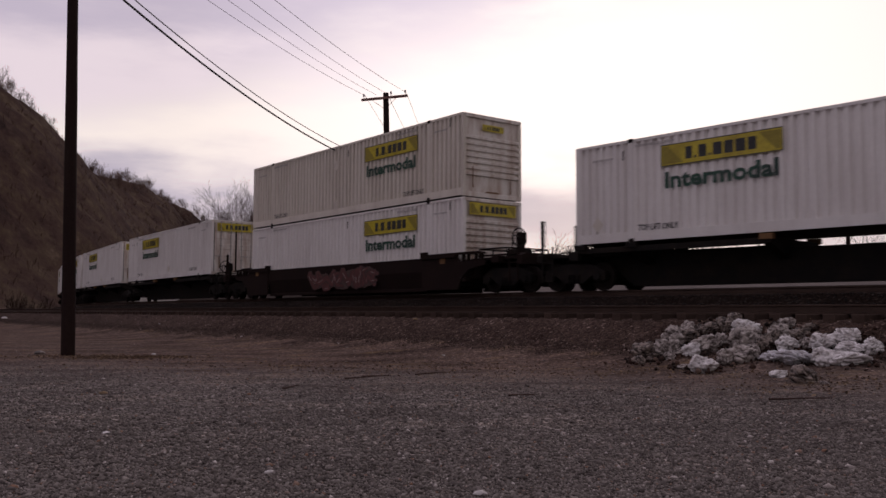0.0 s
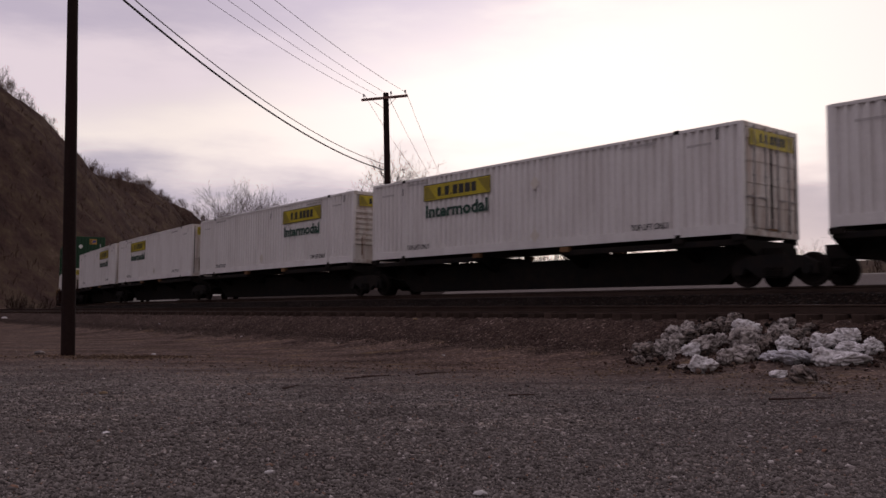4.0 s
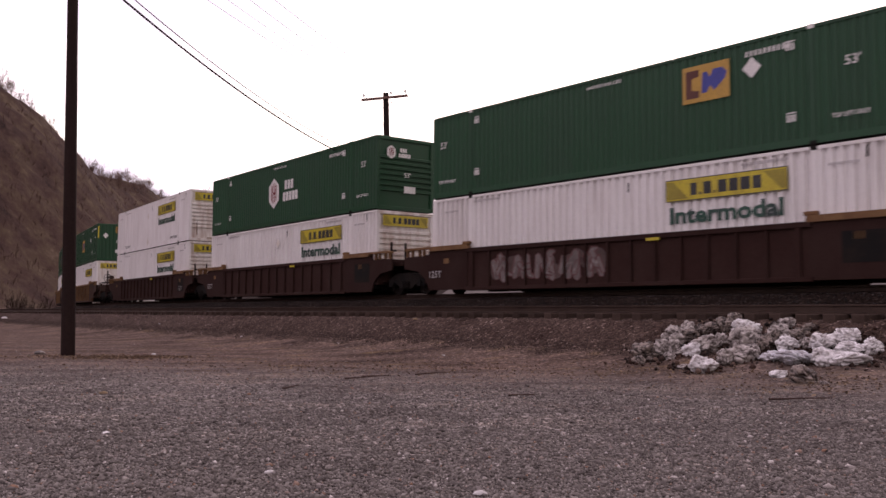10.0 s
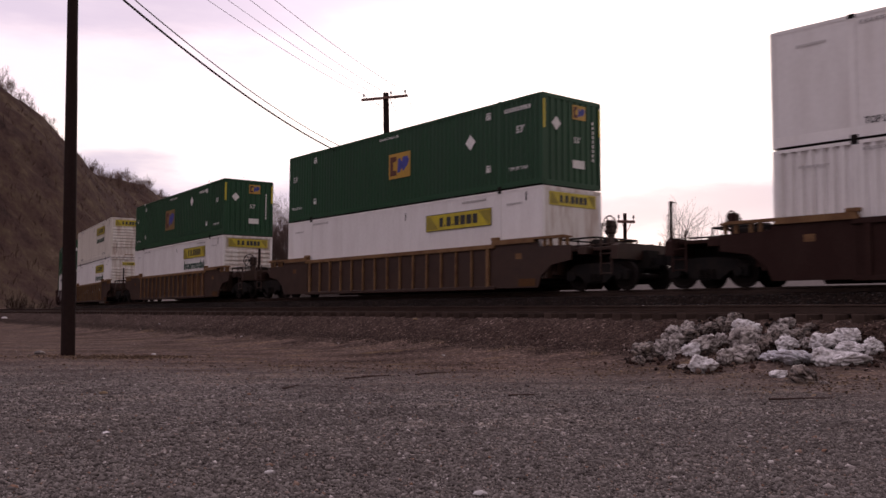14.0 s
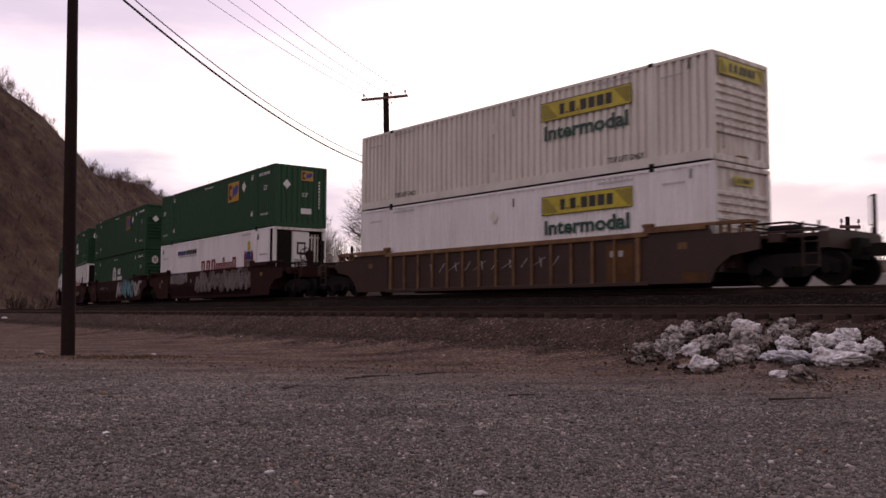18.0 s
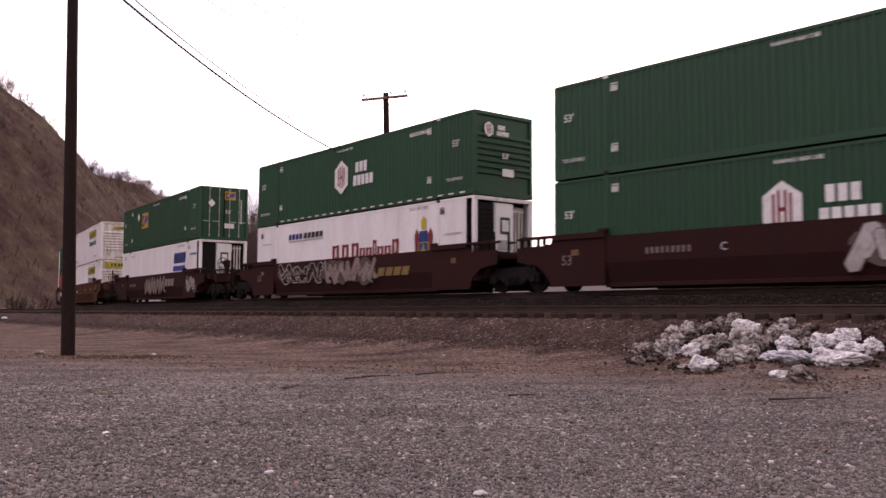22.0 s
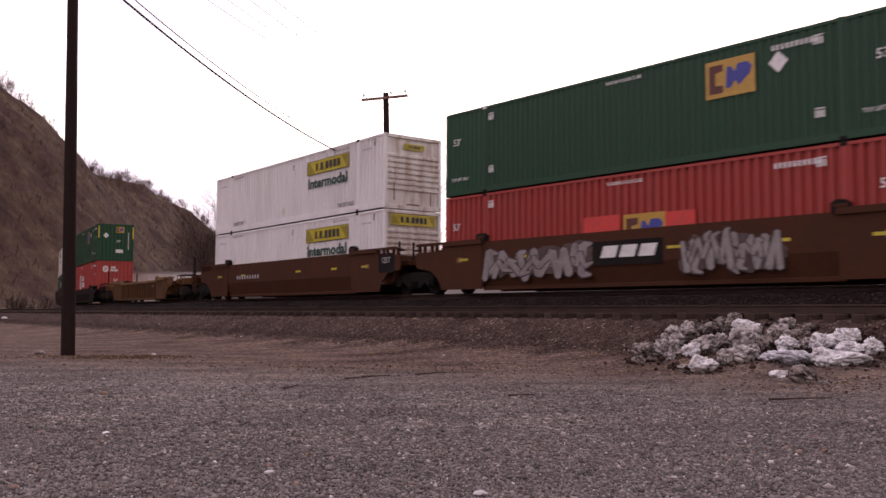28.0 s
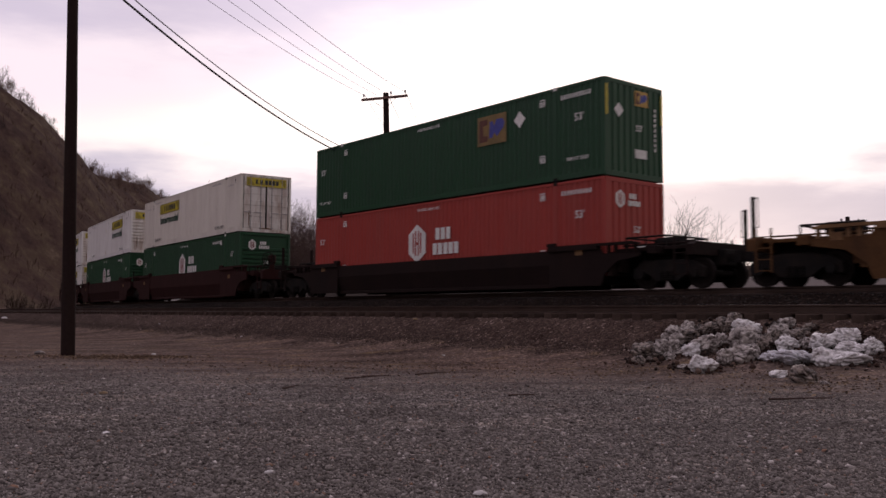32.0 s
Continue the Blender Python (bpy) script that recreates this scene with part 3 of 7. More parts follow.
def corrugated(mat, x0, x1, z0, z1, pitch, depth):
    """A sheet of upright trapezoid folds in the plane y = 0, folds going back to +depth."""
    def make():
        n = max(1, round((x1 - x0) / pitch))
        p = (x1 - x0) / n
        xs = []
        for i in range(n):
            a = x0 + i * p
            b, e, f = (0.44, 0.53, 0.91) if mat == "cream" else (0.36, 0.55, 0.81)
            xs += [(a, 0.0), (a + p * b, 0.0), (a + p * e, depth), (a + p * f, depth)]
        xs.append((x1, 0.0))
        verts = [(x, y, z) for z in (z0, z1) for x, y in xs]
        k = len(xs)
        faces = [(i, i + 1, k + i + 1, k + i) for i in range(k - 1)]
        return raw_mesh("side_panel", verts, faces, mat)
    return cached(("cor", mat, x0, x1, z0, z1, pitch, depth), make)


def plated(mat, x0, x1, z0, z1, seams):
    """A smooth sheet with narrow upright seams."""
    def make():
        p = (x1 - x0) / seams
        xs = [(x0, 0.0)]
        for i in range(1, seams):
            a = x0 + i * p
            xs += [(a - 0.016, 0.0), (a - 0.010, 0.012), (a + 0.010, 0.012), (a + 0.016, 0.0)]
        xs.append((x1, 0.0))
        k = len(xs)
        return raw_mesh("side_panel", [(x, y, z) for z in (z0, z1) for x, y in xs], [(i, i + 1, k + i + 1, k + i) for i in range(k - 1)], mat)
    return cached(("plate", mat, x0, x1, z0, z1, seams), make)


def ribbed_end(mat):
    """A blank end with lying ribs; in the plane x = 0, facing +x."""
    def make():
        zs = [(0.12, -0.075)]
        for i in range(7):
            z = 0.72 + i * 0.21
            zs += [(z, -0.075), (z + 0.03, 0.0), (z + 0.115, 0.0), (z + 0.15, -0.075)]
        zs.append((2.8, -0.075))
        w = HY - 0.12
        k = len(zs)
        return raw_mesh("end_panel", [(d, y, z) for y in (-w, w) for z, d in zs], [(i, k + i, k + i + 1, i + 1) for i in range(k - 1)], mat)
    return cached(("ribbed", mat), make)


def folded_end(mat):
    """A blank end with upright folds, facing +x."""
    def make():
        n, w = 9, CW - 0.24
        p = w / n
        ys = []
        for i in range(n):
            a = -w / 2 + i * p
            ys += [(a, -0.005), (a + p * 0.5, -0.005), (a + p * 0.6, -0.045), (a + p * 0.9, -0.045)]
        ys.append((w / 2, -0.005))
        verts = [(d, y, z) for z in (0.1, 2.8) for y, d in ys]
        k = len(ys)
        faces = [(i, i + 1, k + i + 1, k + i) for i in range(k - 1)]
        return raw_mesh("end_panel", verts, faces, mat)
    return cached(("folded", mat), make)


def door_leaf(mat):
    def make():
        bm = bmesh.new()
        w = HY - 0.13
        box(bm, -0.05, -0.02, 0.01, w, 0.14, 2.78)
        for z in (0.16, 0.72, 1.28, 1.84, 2.40):
            box(bm, -0.02, 0.0, 0.06, w - 0.05, z + 0.04, z + 0.30, 0.008)
        return finish(bm, "door", mat)
    return cached(("door", mat), make)


def lock_rod(mat):
    def make():
        bm = bmesh.new()
        rod(bm, (0, 0, 0.12), (0, 0, 2.8), 0.02, sides=6)
        for z in (0.2, 0.75, 1.5, 2.2, 2.7):
            box(bm, -0.02, 0.02, -0.05, 0.05, z, z + 0.05)
        box(bm, -0.01, 0.03, -0.02, 0.36, 0.95, 0.99)
        return finish(bm, "lock_rod", mat)
    return cached(("rod", mat), make)


def casting(mat):
    def make():
        bm = bmesh.new()
        box(bm, -0.09, 0.09, -0.02, 0.16, 0.0, 0.12, 0.012)
        box(bm, -0.035, 0.035, -0.022, -0.012, 0.035, 0.085)
        return finish(bm, "corner_casting", mat)
    return cached(("casting", mat), make)


def rail_mesh(mat, z0, z1, lip):
    def make():
        bm = bmesh.new()
        prism_x(bm, [(0.0, z0), (lip, z0), (0.10, z0 + 0.02), (0.10, z1), (0.0, z1)], -HX + 0.1, HX - 0.1)
        return finish(bm, "rail", mat)
    return cached(("railm", mat, z0, z1, lip), make)


def prism_x(bm, outline, x0, x1):
    """Extrudes an outline of (y, z) points along x."""
    a = [bm.verts.new((x0, y, z)) for y, z in outline]
    b = [bm.verts.new((x1, y, z)) for y, z in outline]
    n = len(a)
    fs = [bm.faces.new(a), bm.faces.new(list(reversed(b)))]
    for i in range(n):
        fs.append(bm.faces.new((a[i], b[i], b[(i + 1) % n], a[(i + 1) % n])))
    bmesh.ops.recalc_face_normals(bm, faces=fs)


TURN = pose(0, 0, 0, 0, 0, 180)
NEAR = -HY - 0.004


def decal(c, name, mesh, x, z, label="", y=NEAR):
    """A plate or word on the lot's side; x and z of its own origin."""
    return piece(name, mesh, c, pose(x, y, z), label)


def end_decal(c, name, mesh, y, z, label="", x=HX + 0.008):
    return piece(name, mesh, c, pose(x, y, z, 0, 0, 90), label)


def container(kind, mat, front, panel="fold", look_label="", post=None, rear="ribbed"):
    """One 53-foot box with its frame, panels, roof and ends. front: ribbed, folded, doors or machine."""
    c = tagged(new("shipping_container"), look_label, "container", group="containers of the train")
    near = pose(0, -HY + 0.02, 0)
    far = pose(0, HY - 0.02, 0) @ TURN
    for side in (near, far):
        for a, b in ((-HX + (0.44 if rear == "machine" else 0.12), -6.17), (-5.99, 5.99), (6.17, HX - (0.44 if front == "machine" else 0.12))) if side is near else ((-HX + 0.12, -6.17), (-5.99, 5.99), (6.17, HX - 0.12)):
            if panel == "fold":
                me = corrugated(mat, a, b, 0.15, 2.80, 0.272, 0.085)
            elif panel == "fine":
                me = corrugated(mat, a, b, 0.15, 2.80, 0.22, 0.038)
            else:
                me = plated(mat, a, b, 0.15, 2.80, max(1, round((b - a) / 1.2)))
            piece("side_panel", me, c, side)
        piece("top_rail", rail_mesh(mat, 2.78, CH, 0.0), c, side @ pose(0, -0.012, 0))
        piece("bottom_rail", rail_mesh(mat, 0.03, 0.28 if panel != "fine" else 0.20, 0.03), c, side @ pose(0, -0.012, 0))
        for x in (-6.08, 6.08):
            piece("lifting_post", box_mesh(post or mat, 0.17, 0.10, 2.83, 0.01), c, side @ pose(x, 0.03, 0.02))
            piece("lifting_casting", casting("steel_black" if mat != "green" else "ink_white" if random.random() < 0.5 else "green"), c, side @ pose(x, -0.004, CH - 0.10))
            piece("lifting_casting", casting("steel_black"), c, side @ pose(x, -0.004, -0.01))
        for x in (-HX + 0.07, HX - 0.07):
            piece("corner_post", box_mesh(mat, 0.14, 0.14, 2.84, 0.012), c, side @ pose(x, 0.055, 0.01))
    roof = cached(("roof", mat), lambda: corrugated_roof(mat))
    piece("roof", roof, c)
    piece("floor", box_mesh("steel_black", CL - 0.3, CW - 0.1, 0.14), c, pose(0, 0, 0.02))
    for sgn, style in ((1, front), (-1, rear)):
        f = pose(0, 0, 0) if sgn > 0 else TURN
        f = f @ pose(HX, 0, 0)
        emat = "end_white" if mat in ("white", "cream") else mat
        piece("end_sill", box_mesh(emat, 0.10, CW - 0.06, 0.16, 0.01), c, f @ pose(-0.05, 0, 0.0))
        piece("end_header", box_mesh(emat, 0.10, CW - 0.06, 0.13, 0.01), c, f @ pose(-0.05, 0, CH - 0.13))
        if style == "ribbed":
            piece("end_panel", ribbed_end(emat), c, f)
        elif style == "folded":
            piece("end_panel", folded_end(emat), c, f)
        elif style == "doors":
            for k in (1, -1):
                leaf = piece("door", door_leaf(emat), c, f @ Matrix.Diagonal((1, k, 1, 1)) if k < 0 else f)
                for y in (0.30, 0.85):
                    piece("lock_rod", lock_rod("ink_pale"), leaf, pose(0.02, y, 0))
                for y in (0.0, HY - 0.17):
                    piece("gasket", box_mesh("steel_black", 0.02, 0.045, 2.64), leaf, pose(-0.012, y + 0.02, 0.14))
        elif style == "plain":
            piece("end_panel", box_mesh(emat, 0.04, CW - 0.2, 2.64, 0.01), c, f @ pose(-0.03, 0, 0.14))
        elif style == "machine":
            machine_end(c, f)
    return c


def corrugated_roof(mat):
    n = 40
    xs = []
    for i in range(n):
        a = -HX + 0.1 + i * (CL - 0.2) / n
        p = (CL - 0.2) / n
        xs += [(a, CH - 0.02), (a + p * 0.5, CH - 0.02), (a + p * 0.6, CH - 0.04), (a + p * 0.9, CH - 0.04)]
    xs.append((HX - 0.1, CH - 0.02))
    k = len(xs)
    verts = [(x, y, z) for y in (-HY + 0.05, HY - 0.05) for x, z in xs]
    return raw_mesh("roof", verts, [(i, i + 1, k + i + 1, k + i) for i in range(k - 1)], mat)


def machine_end(c, f):
    """The cooling unit of a refrigerated box: black louvres, a white cover with a framed sign, pipes and end posts."""
    bm = bmesh.new()
    box(bm, -0.46, -0.42, -HY + 0.06, HY - 0.06, 0.1, 2.8)
    piece("bulkhead", finish(bm, "bulkhead", "steel_black"), c, f)
    bm = bmesh.new()
    box(bm, -0.42, -0.06, -HY + 0.20, -0.42, 0.62, 2.66, 0.03)
    cond = piece("condenser", finish(bm, "condenser", "steel_black"), c, f)
    for i in range(12):
        piece("slat", box_mesh("wheel", 0.03, 0.70, 0.07), cond, pose(-0.05, -0.80, 0.72 + i * 0.155))
    bm = bmesh.new()
    box(bm, -0.42, -0.05, -0.40, 0.52, 0.95, 2.70, 0.06)
    unit = piece("cooling_unit", finish(bm, "cooling_unit", "white"), c, f)
    bm = bmesh.new()
    box(bm, -0.05, -0.03, -0.16, 0.30, 1.62, 2.20, 0.01)
    sign = piece("sign", finish(bm, "sign", "ink"), unit)
    bm = bmesh.new()
    box(bm, -0.028, -0.02, -0.08, 0.22, 1.72, 2.10)
    piece("sign_face", finish(bm, "sign_face", "ink_white"), sign)
    bm = bmesh.new()
    box(bm, -0.05, -0.03, -0.28, 0.40, 1.08, 1.42, 0.01)
    piece("control_panel", finish(bm, "control_panel", "ink_pale"), unit)
    bm = bmesh.new()
    box(bm, -0.42, -0.05, -0.40, HY - 0.25, 0.30, 0.80, 0.06)
    piece("fuel_tank", finish(bm, "fuel_tank", "steel_black"), c, f)
    bm = bmesh.new()
    for y, r in ((0.70, 0.035), (0.86, 0.05), (1.02, 0.03)):
        rod(bm, (-0.2, y, 0.8), (-0.2, y, 2.6), r, sides=8)
    rod(bm, (-0.2, 0.55, 2.45), (-0.2, 1.1, 2.45), 0.04, sides=8)
    piece("pipework", finish(bm, "pipework", "end_white"), c, f)
    for y in (-HY + 0.09, HY - 0.09):
        piece("end_post", box_mesh("white", 0.12, 0.16, 2.76, 0.015), c, f @ pose(-0.07, y, 0.05))

# ---- railway cars: x ahead, z = 0 at the rail head ----
WHEEL_R = 0.42


def wheelset_mesh():
    bm = bmesh.new()
    for s in (1, -1):
        y = s * 0.755
        lathe(bm, [(0.09, y - 0.10), (0.14, y - 0.10), (0.16, y - 0.03), (0.33, y - 0.03), (0.35, y - 0.065), (WHEEL_R, y - 0.065), (WHEEL_R - 0.005, y + 0.04 * s), (WHEEL_R, y + 0.065),
                   (0.36, y + 0.065), (0.34, y + 0.03), (0.16, y + 0.03), (0.13, y + 0.09), (0.09, y + 0.09)], "y", 20)
    rod(bm, (0, -1.05, 0), (0, 1.05, 0), 0.085, sides=10)
    for k in range(4):
        a = k * math.pi / 2
        box(bm, 0.22 * math.cos(a) - 0.035, 0.22 * math.cos(a) + 0.035, -0.80, -0.785, 0.22 * math.sin(a) - 0.035, 0.22 * math.sin(a) + 0.035)
    return finish(bm, "wheelset", "wheel")


def side_frame_mesh():
    bm = bmesh.new()
    prism(bm, [(-1.16, 0.30), (-0.98, 0.30), (-0.94, 0.50), (-0.70, 0.45), (-0.36, 0.22), (0.36, 0.22), (0.70, 0.45), (0.94, 0.50), (0.98, 0.30), (1.16, 0.30), (1.16, 0.56),
               (0.80, 0.74), (0.35, 0.80), (-0.35, 0.80), (-0.80, 0.74), (-1.16, 0.56)], -0.075, 0.075)
    for x in (-0.17, 0.0, 0.17):
        lathe_at(bm, (x, -0.09, 0.27), 0.075, 0.24)
    for x in (-0.89, 0.89):
        rod(bm, (x, -0.14, 0.42), (x, 0.05, 0.42), 0.13, sides=10)
    return finish(bm, "side_frame", "steel_black")


def lathe_at(bm, p, r, h):
    for i in range(4):
        rod(bm, (p[0], p[1], p[2] + i * h / 4), (p[0], p[1], p[2] + (i + 0.55) * h / 4), r, sides=8)


WHEELSETS = []


def truck(parent, x):
    bm = bmesh.new()
    box(bm, -0.22, 0.22, -1.05, 1.05, 0.42, 0.66, 0.03)
    rod(bm, (0, 0, 0.66), (0, 0, 0.80), 0.28, sides=14)
    t = piece("truck", cached("bolster", lambda: finish(bm, "truck", "steel_black")), parent, pose(x, 0, 0))
    for y, turn in ((-1.0, 0), (1.0, 180)):
        piece("side_frame", cached("side_frame", side_frame_mesh), t, pose(0, y, 0, 0, 0, turn))
    for dx in (-0.89, 0.89):
        w = piece("wheelset", cached("wheelset", wheelset_mesh), t, pose(dx, 0, WHEEL_R))
        WHEELSETS.append(w)
    return t


def brake_wheel_mesh():
    bm = bmesh.new()
    n = 24
    for i in range(n):
        a, b = 2 * math.pi * i / n, 2 * math.pi * (i + 1) / n
        rod(bm, (0, 0.30 * math.cos(a), 0.30 * math.sin(a)), (0, 0.30 * math.cos(b), 0.30 * math.sin(b)), 0.022, sides=5, caps=False)
    for i in range(6):
        a = 2 * math.pi * i / 6
        rod(bm, (0, 0, 0), (0, 0.30 * math.cos(a), 0.30 * math.sin(a)), 0.014, sides=5, caps=False)
    rod(bm, (-0.05, 0, 0), (0.03, 0, 0), 0.05, sides=8)
    return finish(bm, "brake_wheel", "steel_black")


def brake_stand_mesh(mat):
    bm = bmesh.new()
    box(bm, -0.06, 0.06, -0.12, 0.12, 0.0, 0.75, 0.01)
    box(bm, -0.10, 0.12, -0.17, 0.17, 0.42, 0.82, 0.04)
    rod(bm, (0.0, -0.4, 0.05), (0.0, -0.4, 0.7), 0.018, sides=6)
    rod(bm, (0.0, -0.4, 0.7), (0.0, -0.1, 0.7), 0.018, sides=6)
    return finish(bm, "brake_stand", mat)


def ladder_mesh(mat):
    bm = bmesh.new()
    for x in (-0.2, 0.2):
        box(bm, x - 0.02, x + 0.02, -0.02, 0.02, -0.75, 0.35)
    for z in (-0.7, -0.42, -0.14, 0.14):
        rod(bm, (-0.2, 0, z), (0.2, 0, z), 0.014, sides=6)
    return finish(bm, "ladder", mat)


def coupler_mesh():
    bm = bmesh.new()
    box(bm, -0.55, 0.05, -0.09, 0.09, -0.10, 0.10, 0.02)
    prism_z(bm, [(0.0, -0.17), (0.22, -0.20), (0.30, -0.08), (0.20, -0.04), (0.20, 0.05), (0.30, 0.16), (0.16, 0.20), (0.0, 0.15)], -0.15, 0.15)
    return finish(bm, "coupler", "steel_black")


def prism_z(bm, outline, z0, z1):
    a = [bm.verts.new((x, y, z0)) for x, y in outline]
    b = [bm.verts.new((x, y, z1)) for x, y in outline]
    n = len(a)
    fs = [bm.faces.new(a), bm.faces.new(list(reversed(b)))]
    for i in range(n):
        fs.append(bm.faces.new((a[i], b[i], b[(i + 1) % n], a[(i + 1) % n])))
    bmesh.ops.recalc_face_normals(bm, faces=fs)


def end_gear(car, f, mat, reach, deck_z, brake, posts=True):
    """Platform, sill, coupler, steps and hand holds beyond the last well bulkhead; f turns it to its end. reach: coupler face."""
    def mirrored(nm, me, m):
        return piece(nm, me, car, f @ m)
    bm = bmesh.new()
    box(bm, 8.2, reach - 0.75, -1.05, 1.05, deck_z - 0.10, deck_z, 0.015)
    mirrored("deck", finish(bm, "deck", mat), pose(0, 0, 0))
    bm = bmesh.new()
    box(bm, 8.3, reach - 0.4, -0.26, 0.26, 0.62, deck_z - 0.12, 0.02)
    mirrored("draft_sill", finish(bm, "draft_sill", "steel_black"), pose(0, 0, 0))
    bm = bmesh.new()
    prism_x(bm, [(-1.38, 0.88), (1.38, 0.88), (1.38, deck_z - 0.02), (1.2, deck_z + 0.06), (-1.2, deck_z + 0.06), (-1.38, deck_z - 0.02)], reach - 0.85, reach - 0.62)
    mirrored("end_sill", finish(bm, "end_sill", mat), pose(0, 0, 0))
    mirrored("coupler", cached("coupler", coupler_mesh), pose(reach - 0.2, 0, 0.86))
    for s in (1, -1):
        mirrored("ladder", cached(("ladder", mat), lambda: ladder_mesh(mat)), pose(reach - 1.05, s * 1.36, deck_z - 0.1))
        if posts and s > 0:
            mirrored("hand_hold", cached("post", lambda: hand_post()), pose(reach - 0.72, s * 1.22, deck_z))
    mirrored("walkway_rail", cached("walkway_rail", walkway_rail_mesh), pose(0, 0, deck_z))
    # crossbeams and pipes over the truck
    bm = bmesh.new()
    box(bm, 9.55, 9.9, -1.32, 1.32, deck_z - 0.22, deck_z + 0.02, 0.02)
    rod(bm, (8.4, -0.9, deck_z + 0.08), (reach - 0.9, -0.9, deck_z + 0.08), 0.03, sides=6)
    rod(bm, (8.4, 0.6, deck_z + 0.10), (reach - 0.9, 0.6, deck_z + 0.10), 0.025, sides=6)
    mirrored("cross_beam", finish(bm, "cross_beam", mat), pose(0, 0, 0))
    bm = bmesh.new()
    rod(bm, (8.6, 0.45, deck_z + 0.22), (9.5, 0.45, deck_z + 0.22), 0.17, sides=12)
    mirrored("air_tank", finish(bm, "air_tank", "steel_black"), pose(0, 0, 0))
    if brake:
        mirrored("brake_stand", cached(("stand", mat), lambda: brake_stand_mesh(mat)), pose(reach - 1.65, -0.45, deck_z))
        mirrored("brake_wheel", cached("brake_wheel", brake_wheel_mesh), pose(reach - 1.42, -0.75, deck_z + 0.62))


def hand_post():
    """A tall end post with a long grab iron beside it."""
    bm = bmesh.new()
    box(bm, -0.045, 0.045, -0.04, 0.04, 0.0, 1.08, 0.01)
    for z in (0.30, 1.04):
        rod(bm, (0.0, 0.0, z), (-0.13, 0.0, z), 0.013, sides=5)
    rod(bm, (-0.13, 0.0, 0.29), (-0.13, 0.0, 1.05), 0.013, sides=5)
    return finish(bm, "hand_hold", "car_soot")


def walkway_rail_mesh():
    """A low pipe frame over the end platform, on short stanchions."""
    bm = bmesh.new()
    for y in (-0.95, 0.95):
        rod(bm, (8.55, y, 0.30), (9.95, y, 0.30), 0.028, sides=6)
        for x in (8.55, 9.25, 9.95):
            rod(bm, (x, y, 0.0), (x, y, 0.30), 0.024, sides=6)
    for x in (8.55, 9.95):
        rod(bm, (x, -0.95, 0.30), (x, 0.95, 0.30), 0.028, sides=6)
    return finish(bm, "walkway_rail", "steel_black")


def joint_gear(car, f, mat, deck_z):
    """The low end over a shared truck, with rails and a walkway."""
    bm = bmesh.new()
    box(bm, 8.2, 9.55, -1.1, 1.1, deck_z - 0.2, deck_z, 0.02)
    piece("deck", finish(bm, "deck", mat), car, f)
    bm = bmesh.new()
    box(bm, 8.3, 9.75, -0.3, 0.3, 0.62, deck_z - 0.2, 0.02)
    piece("draft_sill", finish(bm, "draft_sill", "steel_black"), car, f)
    for y in (-1.2, -0.55):
        bm = bmesh.new()
        box(bm, 8.95, 9.03, y - 0.03, y + 0.03, deck_z, deck_z + 0.72, 0.008)
        box(bm, 8.95, 9.30, y - 0.03, y + 0.03, deck_z + 0.35, deck_z + 0.41)
        piece("hand_hold", finish(bm, "hand_hold", "steel_black"), car, f)


def end_side(mat, top):
    """Side plate between the well and the truck, cut round the wheels; in the plane y = 0."""
    def make():
        bm = bmesh.new()
        prism(bm, [(6.0, 0.12), (8.05, 0.12), (8.20, 0.48), (8.65, 0.80), (9.45, 0.92), (9.45, top - 0.32), (8.10, top - 0.30), (7.95, top - 0.05), (6.0, top - 0.05)], -0.03, 0.03)
        return finish(bm, "end_side", mat)
    return cached(("end_side", mat, top), make)


def end_cap(mat, top):
    def make():
        bm = bmesh.new()
        prism(bm, [(5.95, top - 0.16), (6.0, top), (7.95, top), (7.95, top - 0.16)], -0.10, 0.10)
        prism(bm, [(7.95, top - 0.07), (7.95, top), (9.2, top), (9.4, top - 0.05), (9.4, top - 0.09)], -0.10, 0.10)
        for x in (8.30, 8.55, 8.95, 9.25):
            box(bm, x, x + 0.07, -0.05, 0.05, top - 0.31, top - 0.065)
        box(bm, 5.9, 6.25, -0.07, 0.07, top, top + 0.10, 0.02)
        return finish(bm, "end_cap", mat)
    return cached(("end_cap", mat, top), make)


